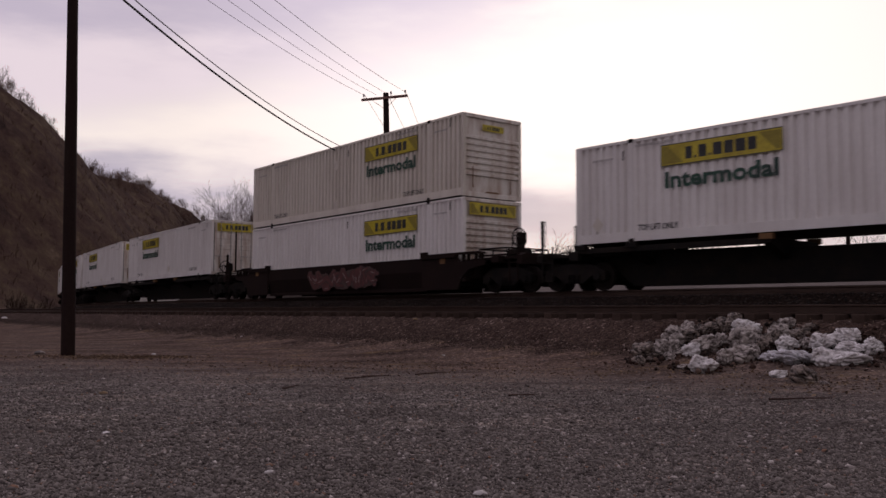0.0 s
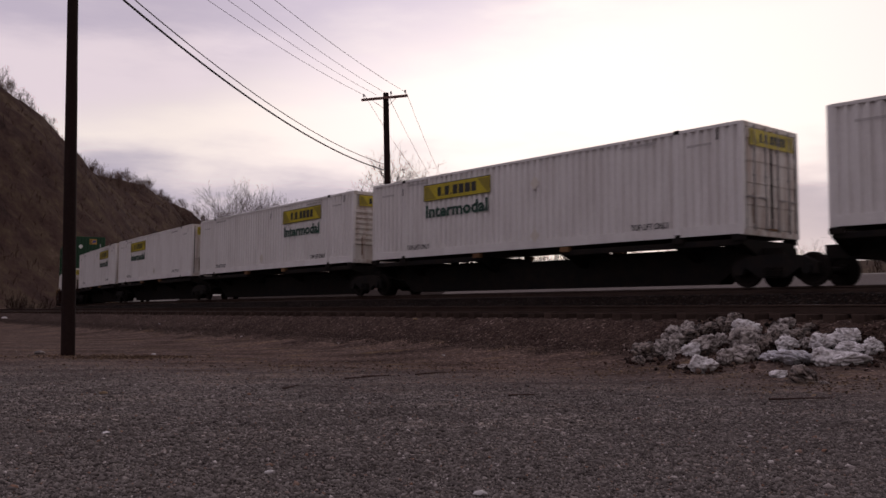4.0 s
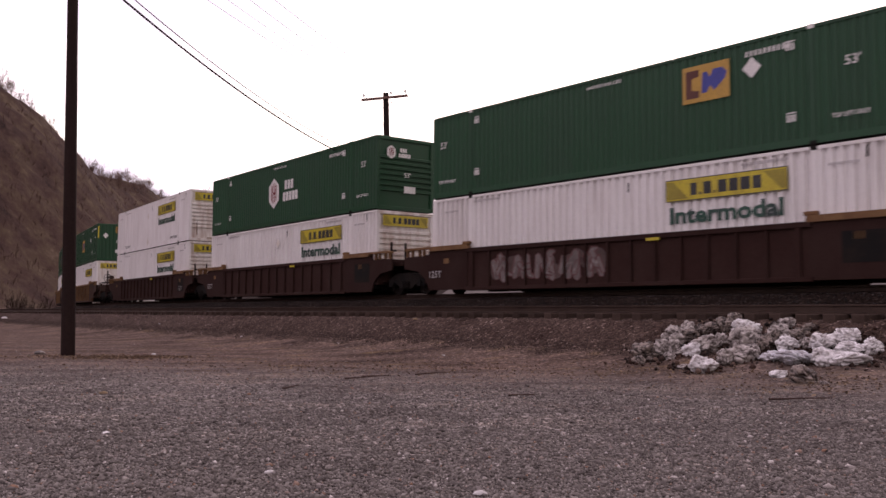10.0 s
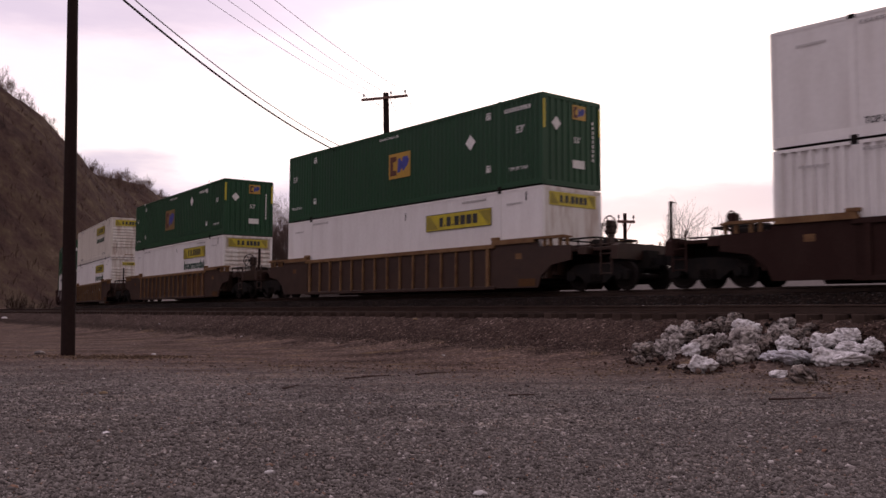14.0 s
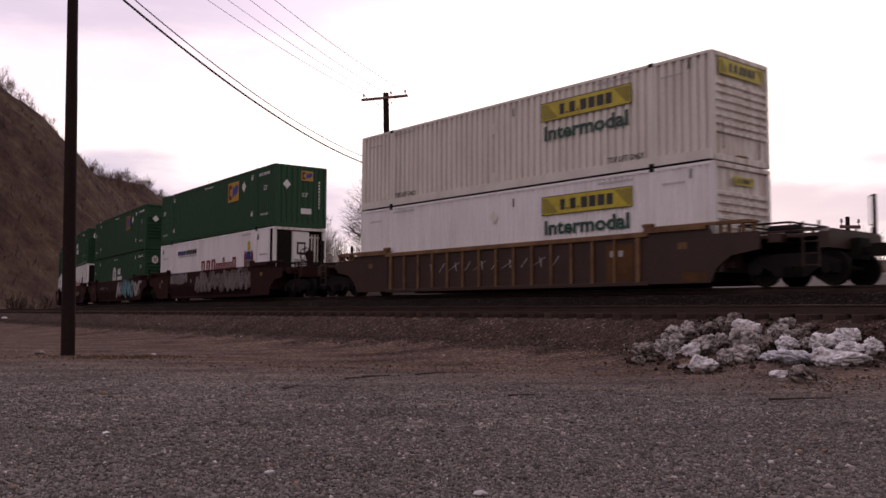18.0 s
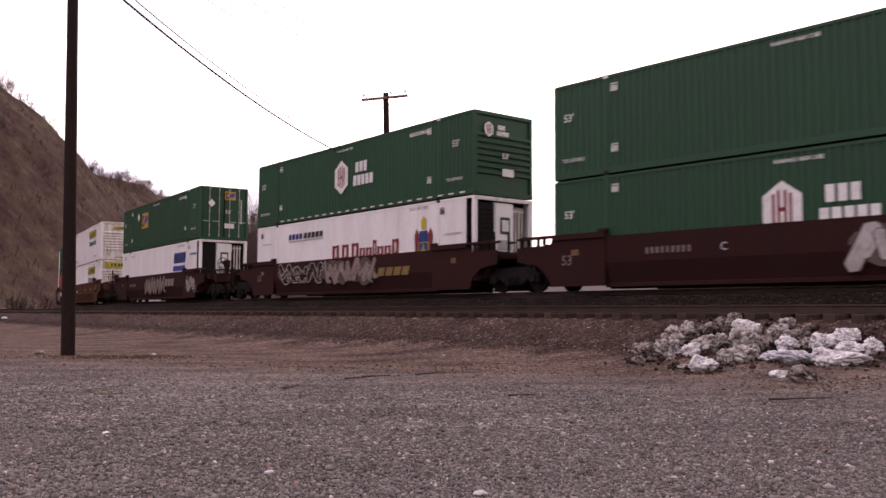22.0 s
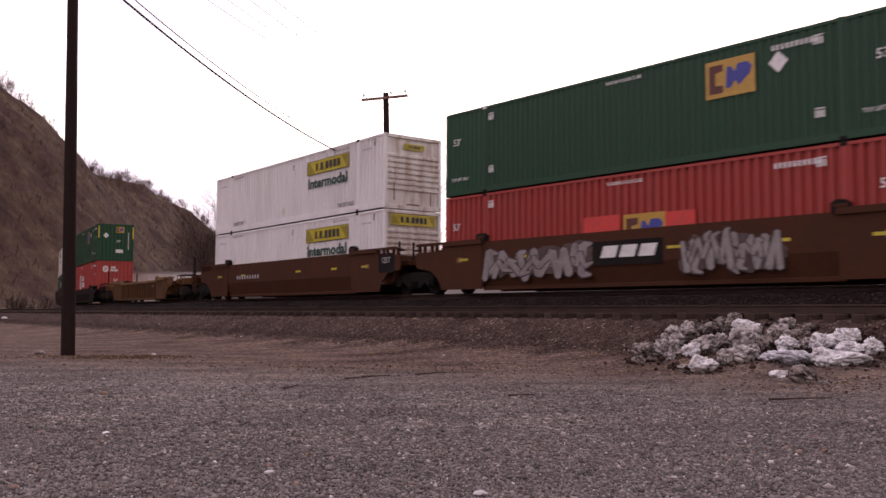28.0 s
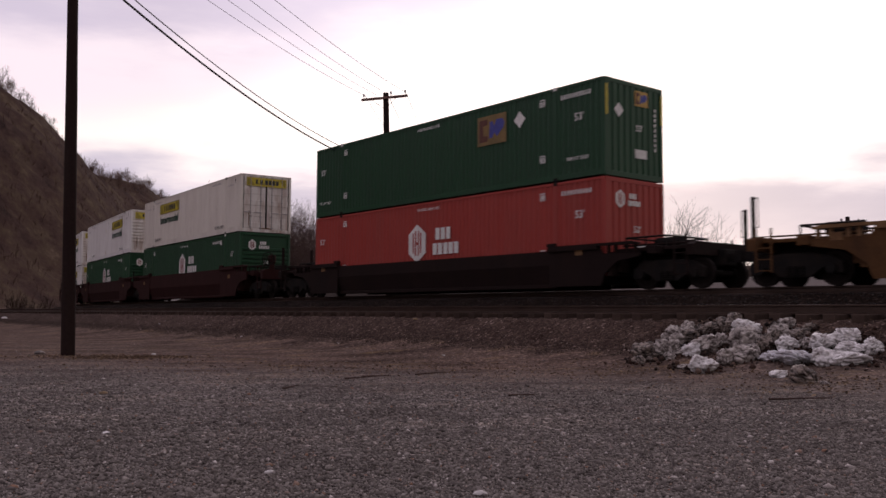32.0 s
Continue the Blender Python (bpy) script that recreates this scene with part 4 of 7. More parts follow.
def well_car(style, mat, ends, label, brake=(True, False), chord=1.46, cap=1.60, deck=1.22, half=6.1):
    """A well for one stack. style: ribbed or smooth; ends: (ahead, behind), each end, joint or bare (a joint whose truck belongs to the next)."""
    car = tagged(new("well_car"), label, "freight car", group="well cars of the train")
    chord, cap, deck = chord + 0.11, cap + 0.10, deck + 0.06
    for s in (-1, 1):
        side = pose(0, s * 1.46, 0, 0, 0, 0 if s < 0 else 180)
        if style == "ribbed":
            bm = bmesh.new()
            box(bm, -half, half, -0.012, 0.012, 0.15, chord - 0.08)
            piece("side_sheet", finish(bm, "side_sheet", mat), car, side)
            n = 15
            for i in range(n):
                x = -half + 0.35 + i * (2 * half - 0.7) / (n - 1)
                piece("rib", box_mesh(mat if mat in ("car_brown", "car_yellow") else "rust_rib", 0.075 if i not in (0, n - 1) else 0.14, 0.075, chord - 0.28, 0.006), car, side @ pose(x, -0.048, 0.18))
        else:
            bm = bmesh.new()
            prism_x(bm, [(0.0, chord), (0.0, 0.78), (0.17, 0.16), (0.25, 0.16), (0.08, 0.80), (0.08, chord)], -half, half)
            for x in (-half + 0.02, half - 0.14):
                box(bm, x, x + 0.12, -0.02, 0.0, 0.80, chord)
            piece("side_sheet", finish(bm, "side_sheet", mat), car, side)
        bm = bmesh.new()
        box(bm, -half, half, -0.09, 0.07, chord - 0.14, chord + 0.002, 0.012)
        piece("top_chord", finish(bm, "top_chord", mat if style == "smooth" or mat == "car_brown" else "rust_rib"), car, side @ pose(0, 0.0 if style == "ribbed" else 0.095, 0))
        bm = bmesh.new()
        box(bm, -half, half, -0.08 if style == "ribbed" else 0.14, 0.26, 0.08, 0.20, 0.012)
        piece("bottom_chord", finish(bm, "bottom_chord", mat), car, side)
        for f in (pose(0, 0, 0), None):
            m = side if f is not None else side @ Matrix.Diagonal((-1, 1, 1, 1))
            piece("end_side", end_side(mat, cap), car, m @ pose(half - 6.1, 0, 0))
            piece("end_cap", end_cap(mat if style == "smooth" else "rust_rib", cap), car, m @ pose(half - 6.1, 0, 0))
    bm = bmesh.new()
    box(bm, -half - 1.9, half + 1.9, -1.30, 1.30, 0.24, 0.38, 0.02)
    piece("well_floor", finish(bm, "well_floor", "steel_black"), car)
    for f, kind, br in ((pose(0, 0, 0), ends[0], brake[0]), (TURN, ends[1], brake[1])):
        sh = f @ pose(half - 6.1, 0, 0)
        bm = bmesh.new()
        box(bm, 8.22, 8.36, -1.42, 1.42, 0.38, cap - 0.25, 0.02)
        box(bm, 8.36, 8.6, -1.2, -0.9, 0.5, cap - 0.35)
        box(bm, 8.36, 8.6, 0.9, 1.2, 0.5, cap - 0.35)
        piece("bulkhead", finish(bm, "bulkhead", mat), car, sh)
        if kind == "end":
            end_gear(car, sh, mat, 11.75, deck, br)
            truck(car, 10.05 * (1 if f is not TURN else -1) + (half - 6.1) * (1 if f is not TURN else -1))
        else:
            joint_gear(car, sh, mat, deck)
            if kind == "joint":
                truck(car, 9.8 * (1 if f is not TURN else -1))
    # data plates and yellow reflectors along the lot's side
    y = -1.46 - (0.016 if style == "ribbed" else 0.004)
    for x in (-7.1, 7.2):
        piece("data_plate", cached("plate_small", lambda: flat(rect(-0.14, 0.14, -0.09, 0.09), "rust_rib", "data_plate")), car, pose(x, -1.494, 1.12))
    return car


def spine_car(ends, label):
    car = tagged(new("spine_car"), label, "freight car", group="spine cars of the train")
    bm = bmesh.new()
    prism(bm, [(-8.6, 0.72), (-7.3, 0.60), (-6.7, 0.13), (6.7, 0.13), (7.3, 0.60), (8.6, 0.72), (8.6, 1.02), (-8.6, 1.02)], -0.33, 0.33)
    piece("centre_beam", finish(bm, "centre_beam", "steel_black"), car)
    for x in (-7.9, -6.08, -2.0, 2.0, 6.08, 7.9):
        bm = bmesh.new()
        prism_x(bm, [(-1.28, 1.10), (-0.33, 0.72), (0.33, 0.72), (1.28, 1.10), (1.28, 1.22), (-1.28, 1.22)], x - 0.13, x + 0.13)
        piece("cross_arm", finish(bm, "cross_arm", "steel_black"), car)
        for y in (-1.25, 1.25):
            piece("pedestal", box_mesh("rust_rib" if abs(x) < 3 else "steel_black", 0.36, 0.16, 0.15, 0.01), car, pose(x, y, 1.18))
    for y in (-1.22, 1.22):
        for x in (-4.95, 4.95):
            piece("side_rail", box_mesh("steel_black", 5.9, 0.10, 0.16, 0.01), car, pose(x, y, 1.07))
    for f, kind, br in ((pose(0, 0, 0), ends[0], True), (TURN, ends[1], True)):
        sg = 1 if f is not TURN else -1
        if kind == "end":
            sh = f @ pose(-1.55, 0, 0)
            end_gear(car, sh, "steel_black", 11.75, 1.10, br)
            truck(car, sg * 8.35)
        elif kind == "joint":
            truck(car, sg * 8.72)
    return car


# ---- markings ----
def shapes(c, at, items, name="marking", label=""):
    """Flat plates of one colour on the lot's side: outlines of (x, z), joined in one part for each colour."""
    for mat, outlines in items:
        bm = bmesh.new()
        for o in outlines:
            prism(bm, o, -0.003, 0.0)
        ob = piece(name, finish(bm, name, mat), c, at, label)
        if len(outlines) > 1:
            ob["kind"] = "stuff"


def bars(x0, x1, z0, z1, n, gap=0.3, slant=0.0):
    """n upright blocks side by side, for lettering that stays unlettered."""
    p = (x1 - x0) / n
    return [[(x0 + i * p, z0), (x0 + (i + 1 - gap) * p, z0), (x0 + (i + 1 - gap) * p + slant, z1), (x0 + i * p + slant, z1)] for i in range(n)]


def carrier_panel(c, at, w=3.55, h=0.58, word=True, small=False):
    """A yellow nameplate with unlettered dark blocks and darker slanting corners; its lower left corner at the origin of at."""
    m = h / 0.58
    items = [("logo_yellow", [rect(0, w, 0, h)])]
    shapes(c, at, items, "name_panel", "yellow nameplate")
    up = at @ pose(0, -0.004, 0)
    z0, z1 = 0.13 * m, 0.45 * m
    x = w * 0.22
    blocks = []
    widths = (0.21, 0.07, 0.25, 0.07, 0.27, 0.27, 0.29, 0.25)
    k = (w * 0.58) / (sum(widths) + 0.07 * 7)
    for i, bw in enumerate(widths):
        bw *= k
        blocks.append(rect(x, x + bw * (0.82 if bw > 0.1 * k else 1), z0, z0 + 0.07 * m) if i in (1, 3) else rect(x, x + bw, z0, z1))
        x += bw + 0.07 * k
    shapes(c, up, [("ink", blocks)], "marking")
    for o in ([(0.05, 0.06 * m), (w * 0.20, 0.06 * m), (w * 0.07, h - 0.06 * m), (0.05, h - 0.06 * m)], [(w - 0.05, 0.06 * m), (w - 0.05, h - 0.06 * m), (w * 0.82, h - 0.06 * m), (w * 0.95, 0.06 * m)]):
        shapes(c, up, [("logo_olive", [o])], "corner_flash")
    if not small:
        e = 0.022
        shapes(c, up, [("ink", [rect(0, w, 0, e), rect(0, w, h - e, h), rect(0, e, e, h - e), rect(w - e, w, e, h - e)])], "panel_edge")


def carrier_box(front="ribbed", panel="fold", mat="white", reverse=False, word=True, label="", diamonds=True, logo_x=None, ink="ink_green", end_panel=True, rear="ribbed", end_low=False, raise_z=0.0):
    c = container("carrier", mat, front, panel, label, rear=rear)
    x0 = logo_x if logo_x is not None else (HX - 12.93 if reverse else HX - 6.2)
    carrier_panel(c, pose(x0, NEAR, 1.90 + raise_z - (0 if word else 0.11)))
    if word:
        decal(c, "lettering", word_mesh("Intermodal", 0.45, ink, 0.020, 1.0, 3.3), x0 + 0.12, 1.30 + raise_z, "dark lettering")
    for x in (6.08 - 1.55, -6.08 + 0.25):
        decal(c, "lettering", word_mesh("TOP LIFT ONLY", 0.17, "ink", 0.005, 1.0, 1.3), x, 0.30)
    for x in (6.08 - 1.9, -6.08 + 0.2):
        decal(c, "marking", cached("smallbars", lambda: bar_strip("ink_pale", 1.3, 0.10, 11)), x, 2.60)
    decal(c, "marking", cached("smallbars2", lambda: bar_strip("ink_pale", 0.75, 0.08, 8)), 6.45, 2.35)
    decal(c, "marking", cached("smallbars2", lambda: bar_strip("ink_pale", 0.75, 0.08, 8)), -7.4, 2.35)
    if diamonds:
        d = cached("diamond_pale", lambda: flat([(0, -0.22), (0.20, 0), (0, 0.22), (-0.20, 0)], "cream", "placard"))
        xd = x0 - 2.2 if not reverse else x0 + 5.6
        for z in (2.05, 0.42) if random.random() < 0.5 else (0.55,):
            decal(c, "placard", d, xd, z, "pale diamond placard")
    decal(c, "scar", cached("scar", lambda: flat([(0, 0), (0.05, 0.02), (0.06, 0.28), (0.01, 0.26)], "steel_black", "scar")), x0 - 1.3, 2.3)
    decal(c, "scar", cached("scar", lambda: flat([(0, 0), (0.05, 0.02), (0.06, 0.28), (0.01, 0.26)], "steel_black", "scar")), HX - 0.75, 2.45)
    if end_panel:
        at = pose(HX + 0.006, 0, 0, 0, 0, 90)
        if end_low:
            carrier_panel(c, at @ pose(-0.5, 0, 2.32), 1.0, 0.22, small=True)
        else:
            carrier_panel(c, at @ pose(-1.08, -0.02 if front == "doors" else 0, 2.28), 2.16, 0.42, small=True)
    # streaks of rust and grime low on the end
    at = pose(HX + 0.004, 0, 0, 0, 0, 90)
    for o in ([(-0.95, 0.3), (-0.90, 0.32), (-0.92, 1.1), (-0.96, 1.0)], [(0.80, 0.2), (0.86, 0.22), (0.85, 0.75), (0.80, 0.6)], [(-0.4, 0.16), (0.3, 0.16), (0.2, 0.22), (-0.3, 0.21)]):
        shapes(c, at, [("rust_rib", [o])], "rust_streak")
    return c


def bar_strip(mat, w, h, n):
    bm = bmesh.new()
    for o in bars(0, w, 0.1 * h, 0.9 * h, n, 0.48):
        prism(bm, o, -0.003, 0.0)
    return finish(bm, "marking", mat)


def common_marks(c, number=True, ink="ink_white"):
    """Length marks, number blocks and handling words of the dark boxes."""
    for x in (7.0, -7.55):
        decal(c, "lettering", word_mesh("53'", 0.24, ink, 0.004), x - 0.1, 1.72)
    decal(c, "lettering", word_mesh("TOP LIFT ONLY", 0.11, ink, 0.002, 0.85), 6.55, 0.55)
    decal(c, "lettering", word_mesh("TOP LIFT ONLY", 0.11, ink, 0.002, 0.85), -7.75, 0.5)
    decal(c, "lettering", word_mesh("WARNING HIGH CUBE", 0.10, ink, 0.002, 0.9), -0.9, 2.56)
    if number:
        decal(c, "marking", cached(("num", ink), lambda: bar_strip(ink, 1.25, 0.17, 10)), 6.35 if random.random() < 0.5 else 4.35, 2.42)
    small = cached(("tick", ink), lambda: tick_mark(ink))
    for x in (5.55, -5.75):
        decal(c, "marking", small, x, 2.36)
        decal(c, "marking", small, x, 0.62)


def tick_mark(mat):
    bm = bmesh.new()
    prism(bm, rect(-0.12, 0.12, 0.2, 0.23), -0.003, 0)
    for o in bars(-0.12, 0.14, 0.0, 0.17, 3, 0.35):
        prism(bm, o, -0.003, 0)
    return finish(bm, "marking", mat)


def gold_emblem(c, at, w=1.42, h=0.97, gold="logo_gold"):
    shapes(c, at, [(gold, [rect(0, w, 0, h)])], "emblem", "gold emblem panel")
    up = at @ pose(0, -0.004, 0)
    shapes(c, up, [("ink_brown", [[(w * 0.07, h * 0.12), (w * 0.36, h * 0.12), (w * 0.36, h * 0.30), (w * 0.20, h * 0.34), (w * 0.20, h * 0.66), (w * 0.36, h * 0.70), (w * 0.36, h * 0.88), (w * 0.07, h * 0.88)]])], "emblem_mark")
    shapes(c, up, [("ink_blue", [[(w * 0.41, h * 0.22), (w * 0.52, h * 0.22), (w * 0.60, h * 0.40), (w * 0.68, h * 0.24), (w * 0.90, h * 0.50), (w * 0.95, h * 0.68), (w * 0.86, h * 0.82), (w * 0.66, h * 0.82), (w * 0.60, h * 0.62), (w * 0.53, h * 0.78), (w * 0.44, h * 0.78)]])], "emblem_mark")


def gold_box(front="folded", mat="green", logo_x=HX - 5.61, logo_z=1.55, diamond_x=HX - 3.56, strips=True, label="", panel="fine", end_logo=True, big=1.0, diamond_z=2.15, gold="logo_gold"):
    c = container("gold", mat, front, panel, label, rear="ribbed")
    gold_emblem(c, pose(logo_x, NEAR, logo_z), 1.42 * big, 0.97 * big, gold)
    common_marks(c)
    d = cached("diamond_white", lambda: flat([(0, -0.27), (0.26, 0), (0, 0.27), (-0.26, 0)], "ink_white", "placard"))
    if diamond_x is not None:
        decal(c, "placard", d, diamond_x, diamond_z, "white diamond placard")
    lift = 0.05 if front == "doors" else 0.0
    if end_logo:
        gold_emblem(c, pose(HX + 0.008 + lift, 0, 0, 0, 0, 90) @ pose(0.0, 0, 2.18), 0.62, 0.46)
        end_decal(c, "placard", cached("diamond_small", lambda: flat([(0, -0.22), (0.21, 0), (0, 0.22), (-0.21, 0)], "ink_white", "placard")), -0.75, 1.95, x=HX + 0.01 + lift)
        end_decal(c, "lettering", word_mesh("53'", 0.2, "ink_white", 0.004), 0.05, 1.42, x=HX + 0.01 + lift)
        end_decal(c, "label_plate", cached("plate_end", lambda: flat(rect(0, 0.55, 0, 0.26), "ink_white", "label_plate")), 0.0, 0.62, x=HX + 0.01 + lift)
        end_decal(c, "marking", cached("vertnum", lambda: vertical_bars()), 0.92, 0.9, x=HX + 0.01 + lift)
    if strips:
        for y in (-HY + 0.03, HY - 0.13):
            end_decal(c, "warning_strip", cached("strip", lambda: flat(rect(0, 0.1, 1.75, 2.65), "logo_yellow", "warning_strip")), y, 0.0, x=HX + 0.012)
    return c


def vertical_bars():
    bm = bmesh.new()
    for i in range(9):
        prism(bm, rect(0, 0.07, i * 0.15, i * 0.15 + 0.10), -0.003, 0)
    return finish(bm, "marking", "ink_white")


def hexagon(r, k=1.12):
    return [(r * math.sin(math.pi / 3 * i) * 0.95, r * k * math.cos(math.pi / 3 * i)) for i in range(6)]


def hex_marks(c, at, r=0.62, ink="ink_red", words=True):
    shapes(c, at, [("ink_white", [hexagon(r)])], "emblem", "white hexagon emblem")
    up = at @ pose(0, -0.004, 0)
    shapes(c, up, [(ink, [rect(-r * 0.42, -r * 0.30, -r * 0.55, r * 0.62), rect(-r * 0.20, -r * 0.08, -r * 0.7, r * 0.75), rect(r * 0.08, r * 0.20, -r * 0.7, r * 0.75), rect(r * 0.30, r * 0.42, -r * 0.55, r * 0.62), rect(-r * 0.20, r * 0.20, -r * 0.08, r * 0.08)])], "emblem_mark")
    if words:
        shapes(c, at, [("ink_white", bars(r * 1.75, r * 3.2, r * 0.12, r * 0.78, 3, 0.25) + bars(r * 1.5, r * 3.9, -r * 0.72, -r * 0.08, 5, 0.22))], "marking")


def hex_box(front="ribbed", mat="green", hex_x=HX - 8.57, hex_z=1.52, ink="ink_red", label="", dashes=False):
    c = container("hex", mat, front, "fine", label)
    hex_marks(c, pose(hex_x, NEAR, hex_z), ink=ink)
    common_marks(c)
    end = pose(HX + 0.01, 0, 0, 0, 0, 90)
    hex_marks(c, end @ pose(-0.72, 0, 2.25), 0.24, ink)
    end_decal(c, "lettering", word_mesh("53'", 0.2, "ink_white", 0.004), -0.1, 1.3, x=HX + 0.01)
    end_decal(c, "label_plate", cached("plate_end", lambda: flat(rect(0, 0.55, 0, 0.26), "ink_white", "label_plate")), -0.1, 0.7, x=HX + 0.01)
    if dashes:
        shapes(c, pose(0, NEAR - 0.012, 0), [("ink_white", [rect(x, x + 0.28, 0.09, 0.14) for x in np.arange(-5.7, 7.6, 0.62)])], "marking")
    return c


def crest_box(label):
    """White refrigerated box with dark red unlettered blocks and a heraldic crest of plain shapes."""
    c = container("crest", "white", "machine", "plate", label)
    x = HX - 9.2
    red = []
    for w, h in ((0.55, 0.60), (0.10, 0.10), (0.52, 0.60), (0.10, 0.10), (0.55, 0.62), (0.42, 0.40), (0.42, 0.40), (0.26, 0.66), (0.44, 0.40), (0.44, 0.40), (0.46, 0.62)):
        red += [rect(x, x + w * 0.30, 1.06, 1.06 + h), rect(x + w * 0.62, x + w * 0.92, 1.06, 1.06 + h), [(x + w * 0.30, 1.06), (x + w * 0.62, 1.10), (x + w * 0.62, 1.20), (x + w * 0.30, 1.15)], [(x + w * 0.30, 1.06 + h * 0.78), (x + w * 0.62, 1.06 + h * 0.86), (x + w * 0.62, 1.06 + h), (x + w * 0.30, 1.06 + h * 0.94)]] if w > 0.2 else [rect(x, x + w, 1.06, 1.06 + h)]
        x += w + 0.055
    shapes(c, pose(0, NEAR, 0), [("ink_red", red)], "marking", "dark red lettering blocks")
    k = HX - 2.85
    at = pose(k, NEAR, 0)
    shapes(c, at, [("ink_red", [[(-0.5, 1.05), (-0.32, 1.05), (-0.30, 1.75), (-0.42, 1.95), (-0.55, 1.7)], [(0.5, 1.05), (0.32, 1.05), (0.30, 1.75), (0.42, 1.95), (0.55, 1.7)]]),
                   ("logo_yellow", [[(-0.34, 0.98), (0.34, 0.98), (0.34, 1.5), (-0.34, 1.5)], [(-0.13, 1.9), (0.13, 1.9), (0.17, 2.25), (0.0, 2.38), (-0.15, 2.2)], rect(-0.55, -0.36, 0.95, 1.10), rect(0.36, 0.55, 0.95, 1.10)])], "crest")
    shapes(c, pose(k, NEAR - 0.004, 0), [("ink_navy", [[(-0.26, 1.02), (0.26, 1.02), (0.28, 1.42), (-0.28, 1.42)], [(-0.30, 1.45), (0.30, 1.45), (0.24, 1.85), (-0.24, 1.85)]])], "crest")
    shapes(c, pose(k, NEAR - 0.008, 0), [("ink_pale", [hexagon(0.13), ]), ("logo_yellow", [rect(-0.16, 0.16, 1.12, 1.18), rect(-0.03, 0.03, 1.04, 1.36)])], "crest")
    shapes(c, pose(HX - 13.05, NEAR, 2.02), [("ink_navy", bars(0.02, 1.30, 0.10, 0.34, 4, 0.25, 0.04)), ("ink", bars(1.38, 3.10, 0.10, 0.34, 5, 0.25, 0.04)), ("ink_pale", [rect(0.05, 3.05, 0.0, 0.045)])], "marking")
    for x in (HX - 1.75, -HX + 0.5):
        decal(c, "marking", cached("tick_dark", lambda: tick_mark("ink")), x, 2.35)
    decal(c, "lettering", word_mesh("STACK LIMIT 2 HIGH", 0.10, "ink", 0.0, 0.9), 4.35, 2.62)
    decal(c, "marking", cached("smallbars3", lambda: bar_strip("ink_pale", 0.9, 0.09, 8)), 6.5, 1.6)
    decal(c, "marking", cached("smallbars3", lambda: bar_strip("ink_pale", 0.9, 0.09, 8)), -7.5, 2.0)
    return c


def stripe_box(label):
    """White refrigerated box with navy unlettered blocks over a blue stripe."""
    c = container("stripe", "white", "machine", "plate", label)
    at = pose(HX - 4.62, NEAR, 0)
    shapes(c, at, [("ink_navy", bars(0.10, 2.25, 1.72, 2.30, 6, 0.2, 0.10)), ("ink_blue", [rect(0.0, 2.2, 1.28, 1.56)])], "marking", "navy lettering blocks over a blue stripe")
    for x in (HX - 1.75, -HX + 0.9):
        decal(c, "marking", cached("tick_dark", lambda: tick_mark("ink")), x, 2.40)
    decal(c, "marking", cached("num_navy", lambda: bar_strip("ink_navy", 1.2, 0.15, 10)), 6.45, 2.05)
    decal(c, "lettering", word_mesh("STACK LIMIT 2 HIGH", 0.10, "ink", 0.0, 0.9), 4.35, 2.62)
    decal(c, "lettering", word_mesh("STACK LIMIT 2 HIGH", 0.10, "ink", 0.0, 0.9), -5.9, 2.5)
    return c


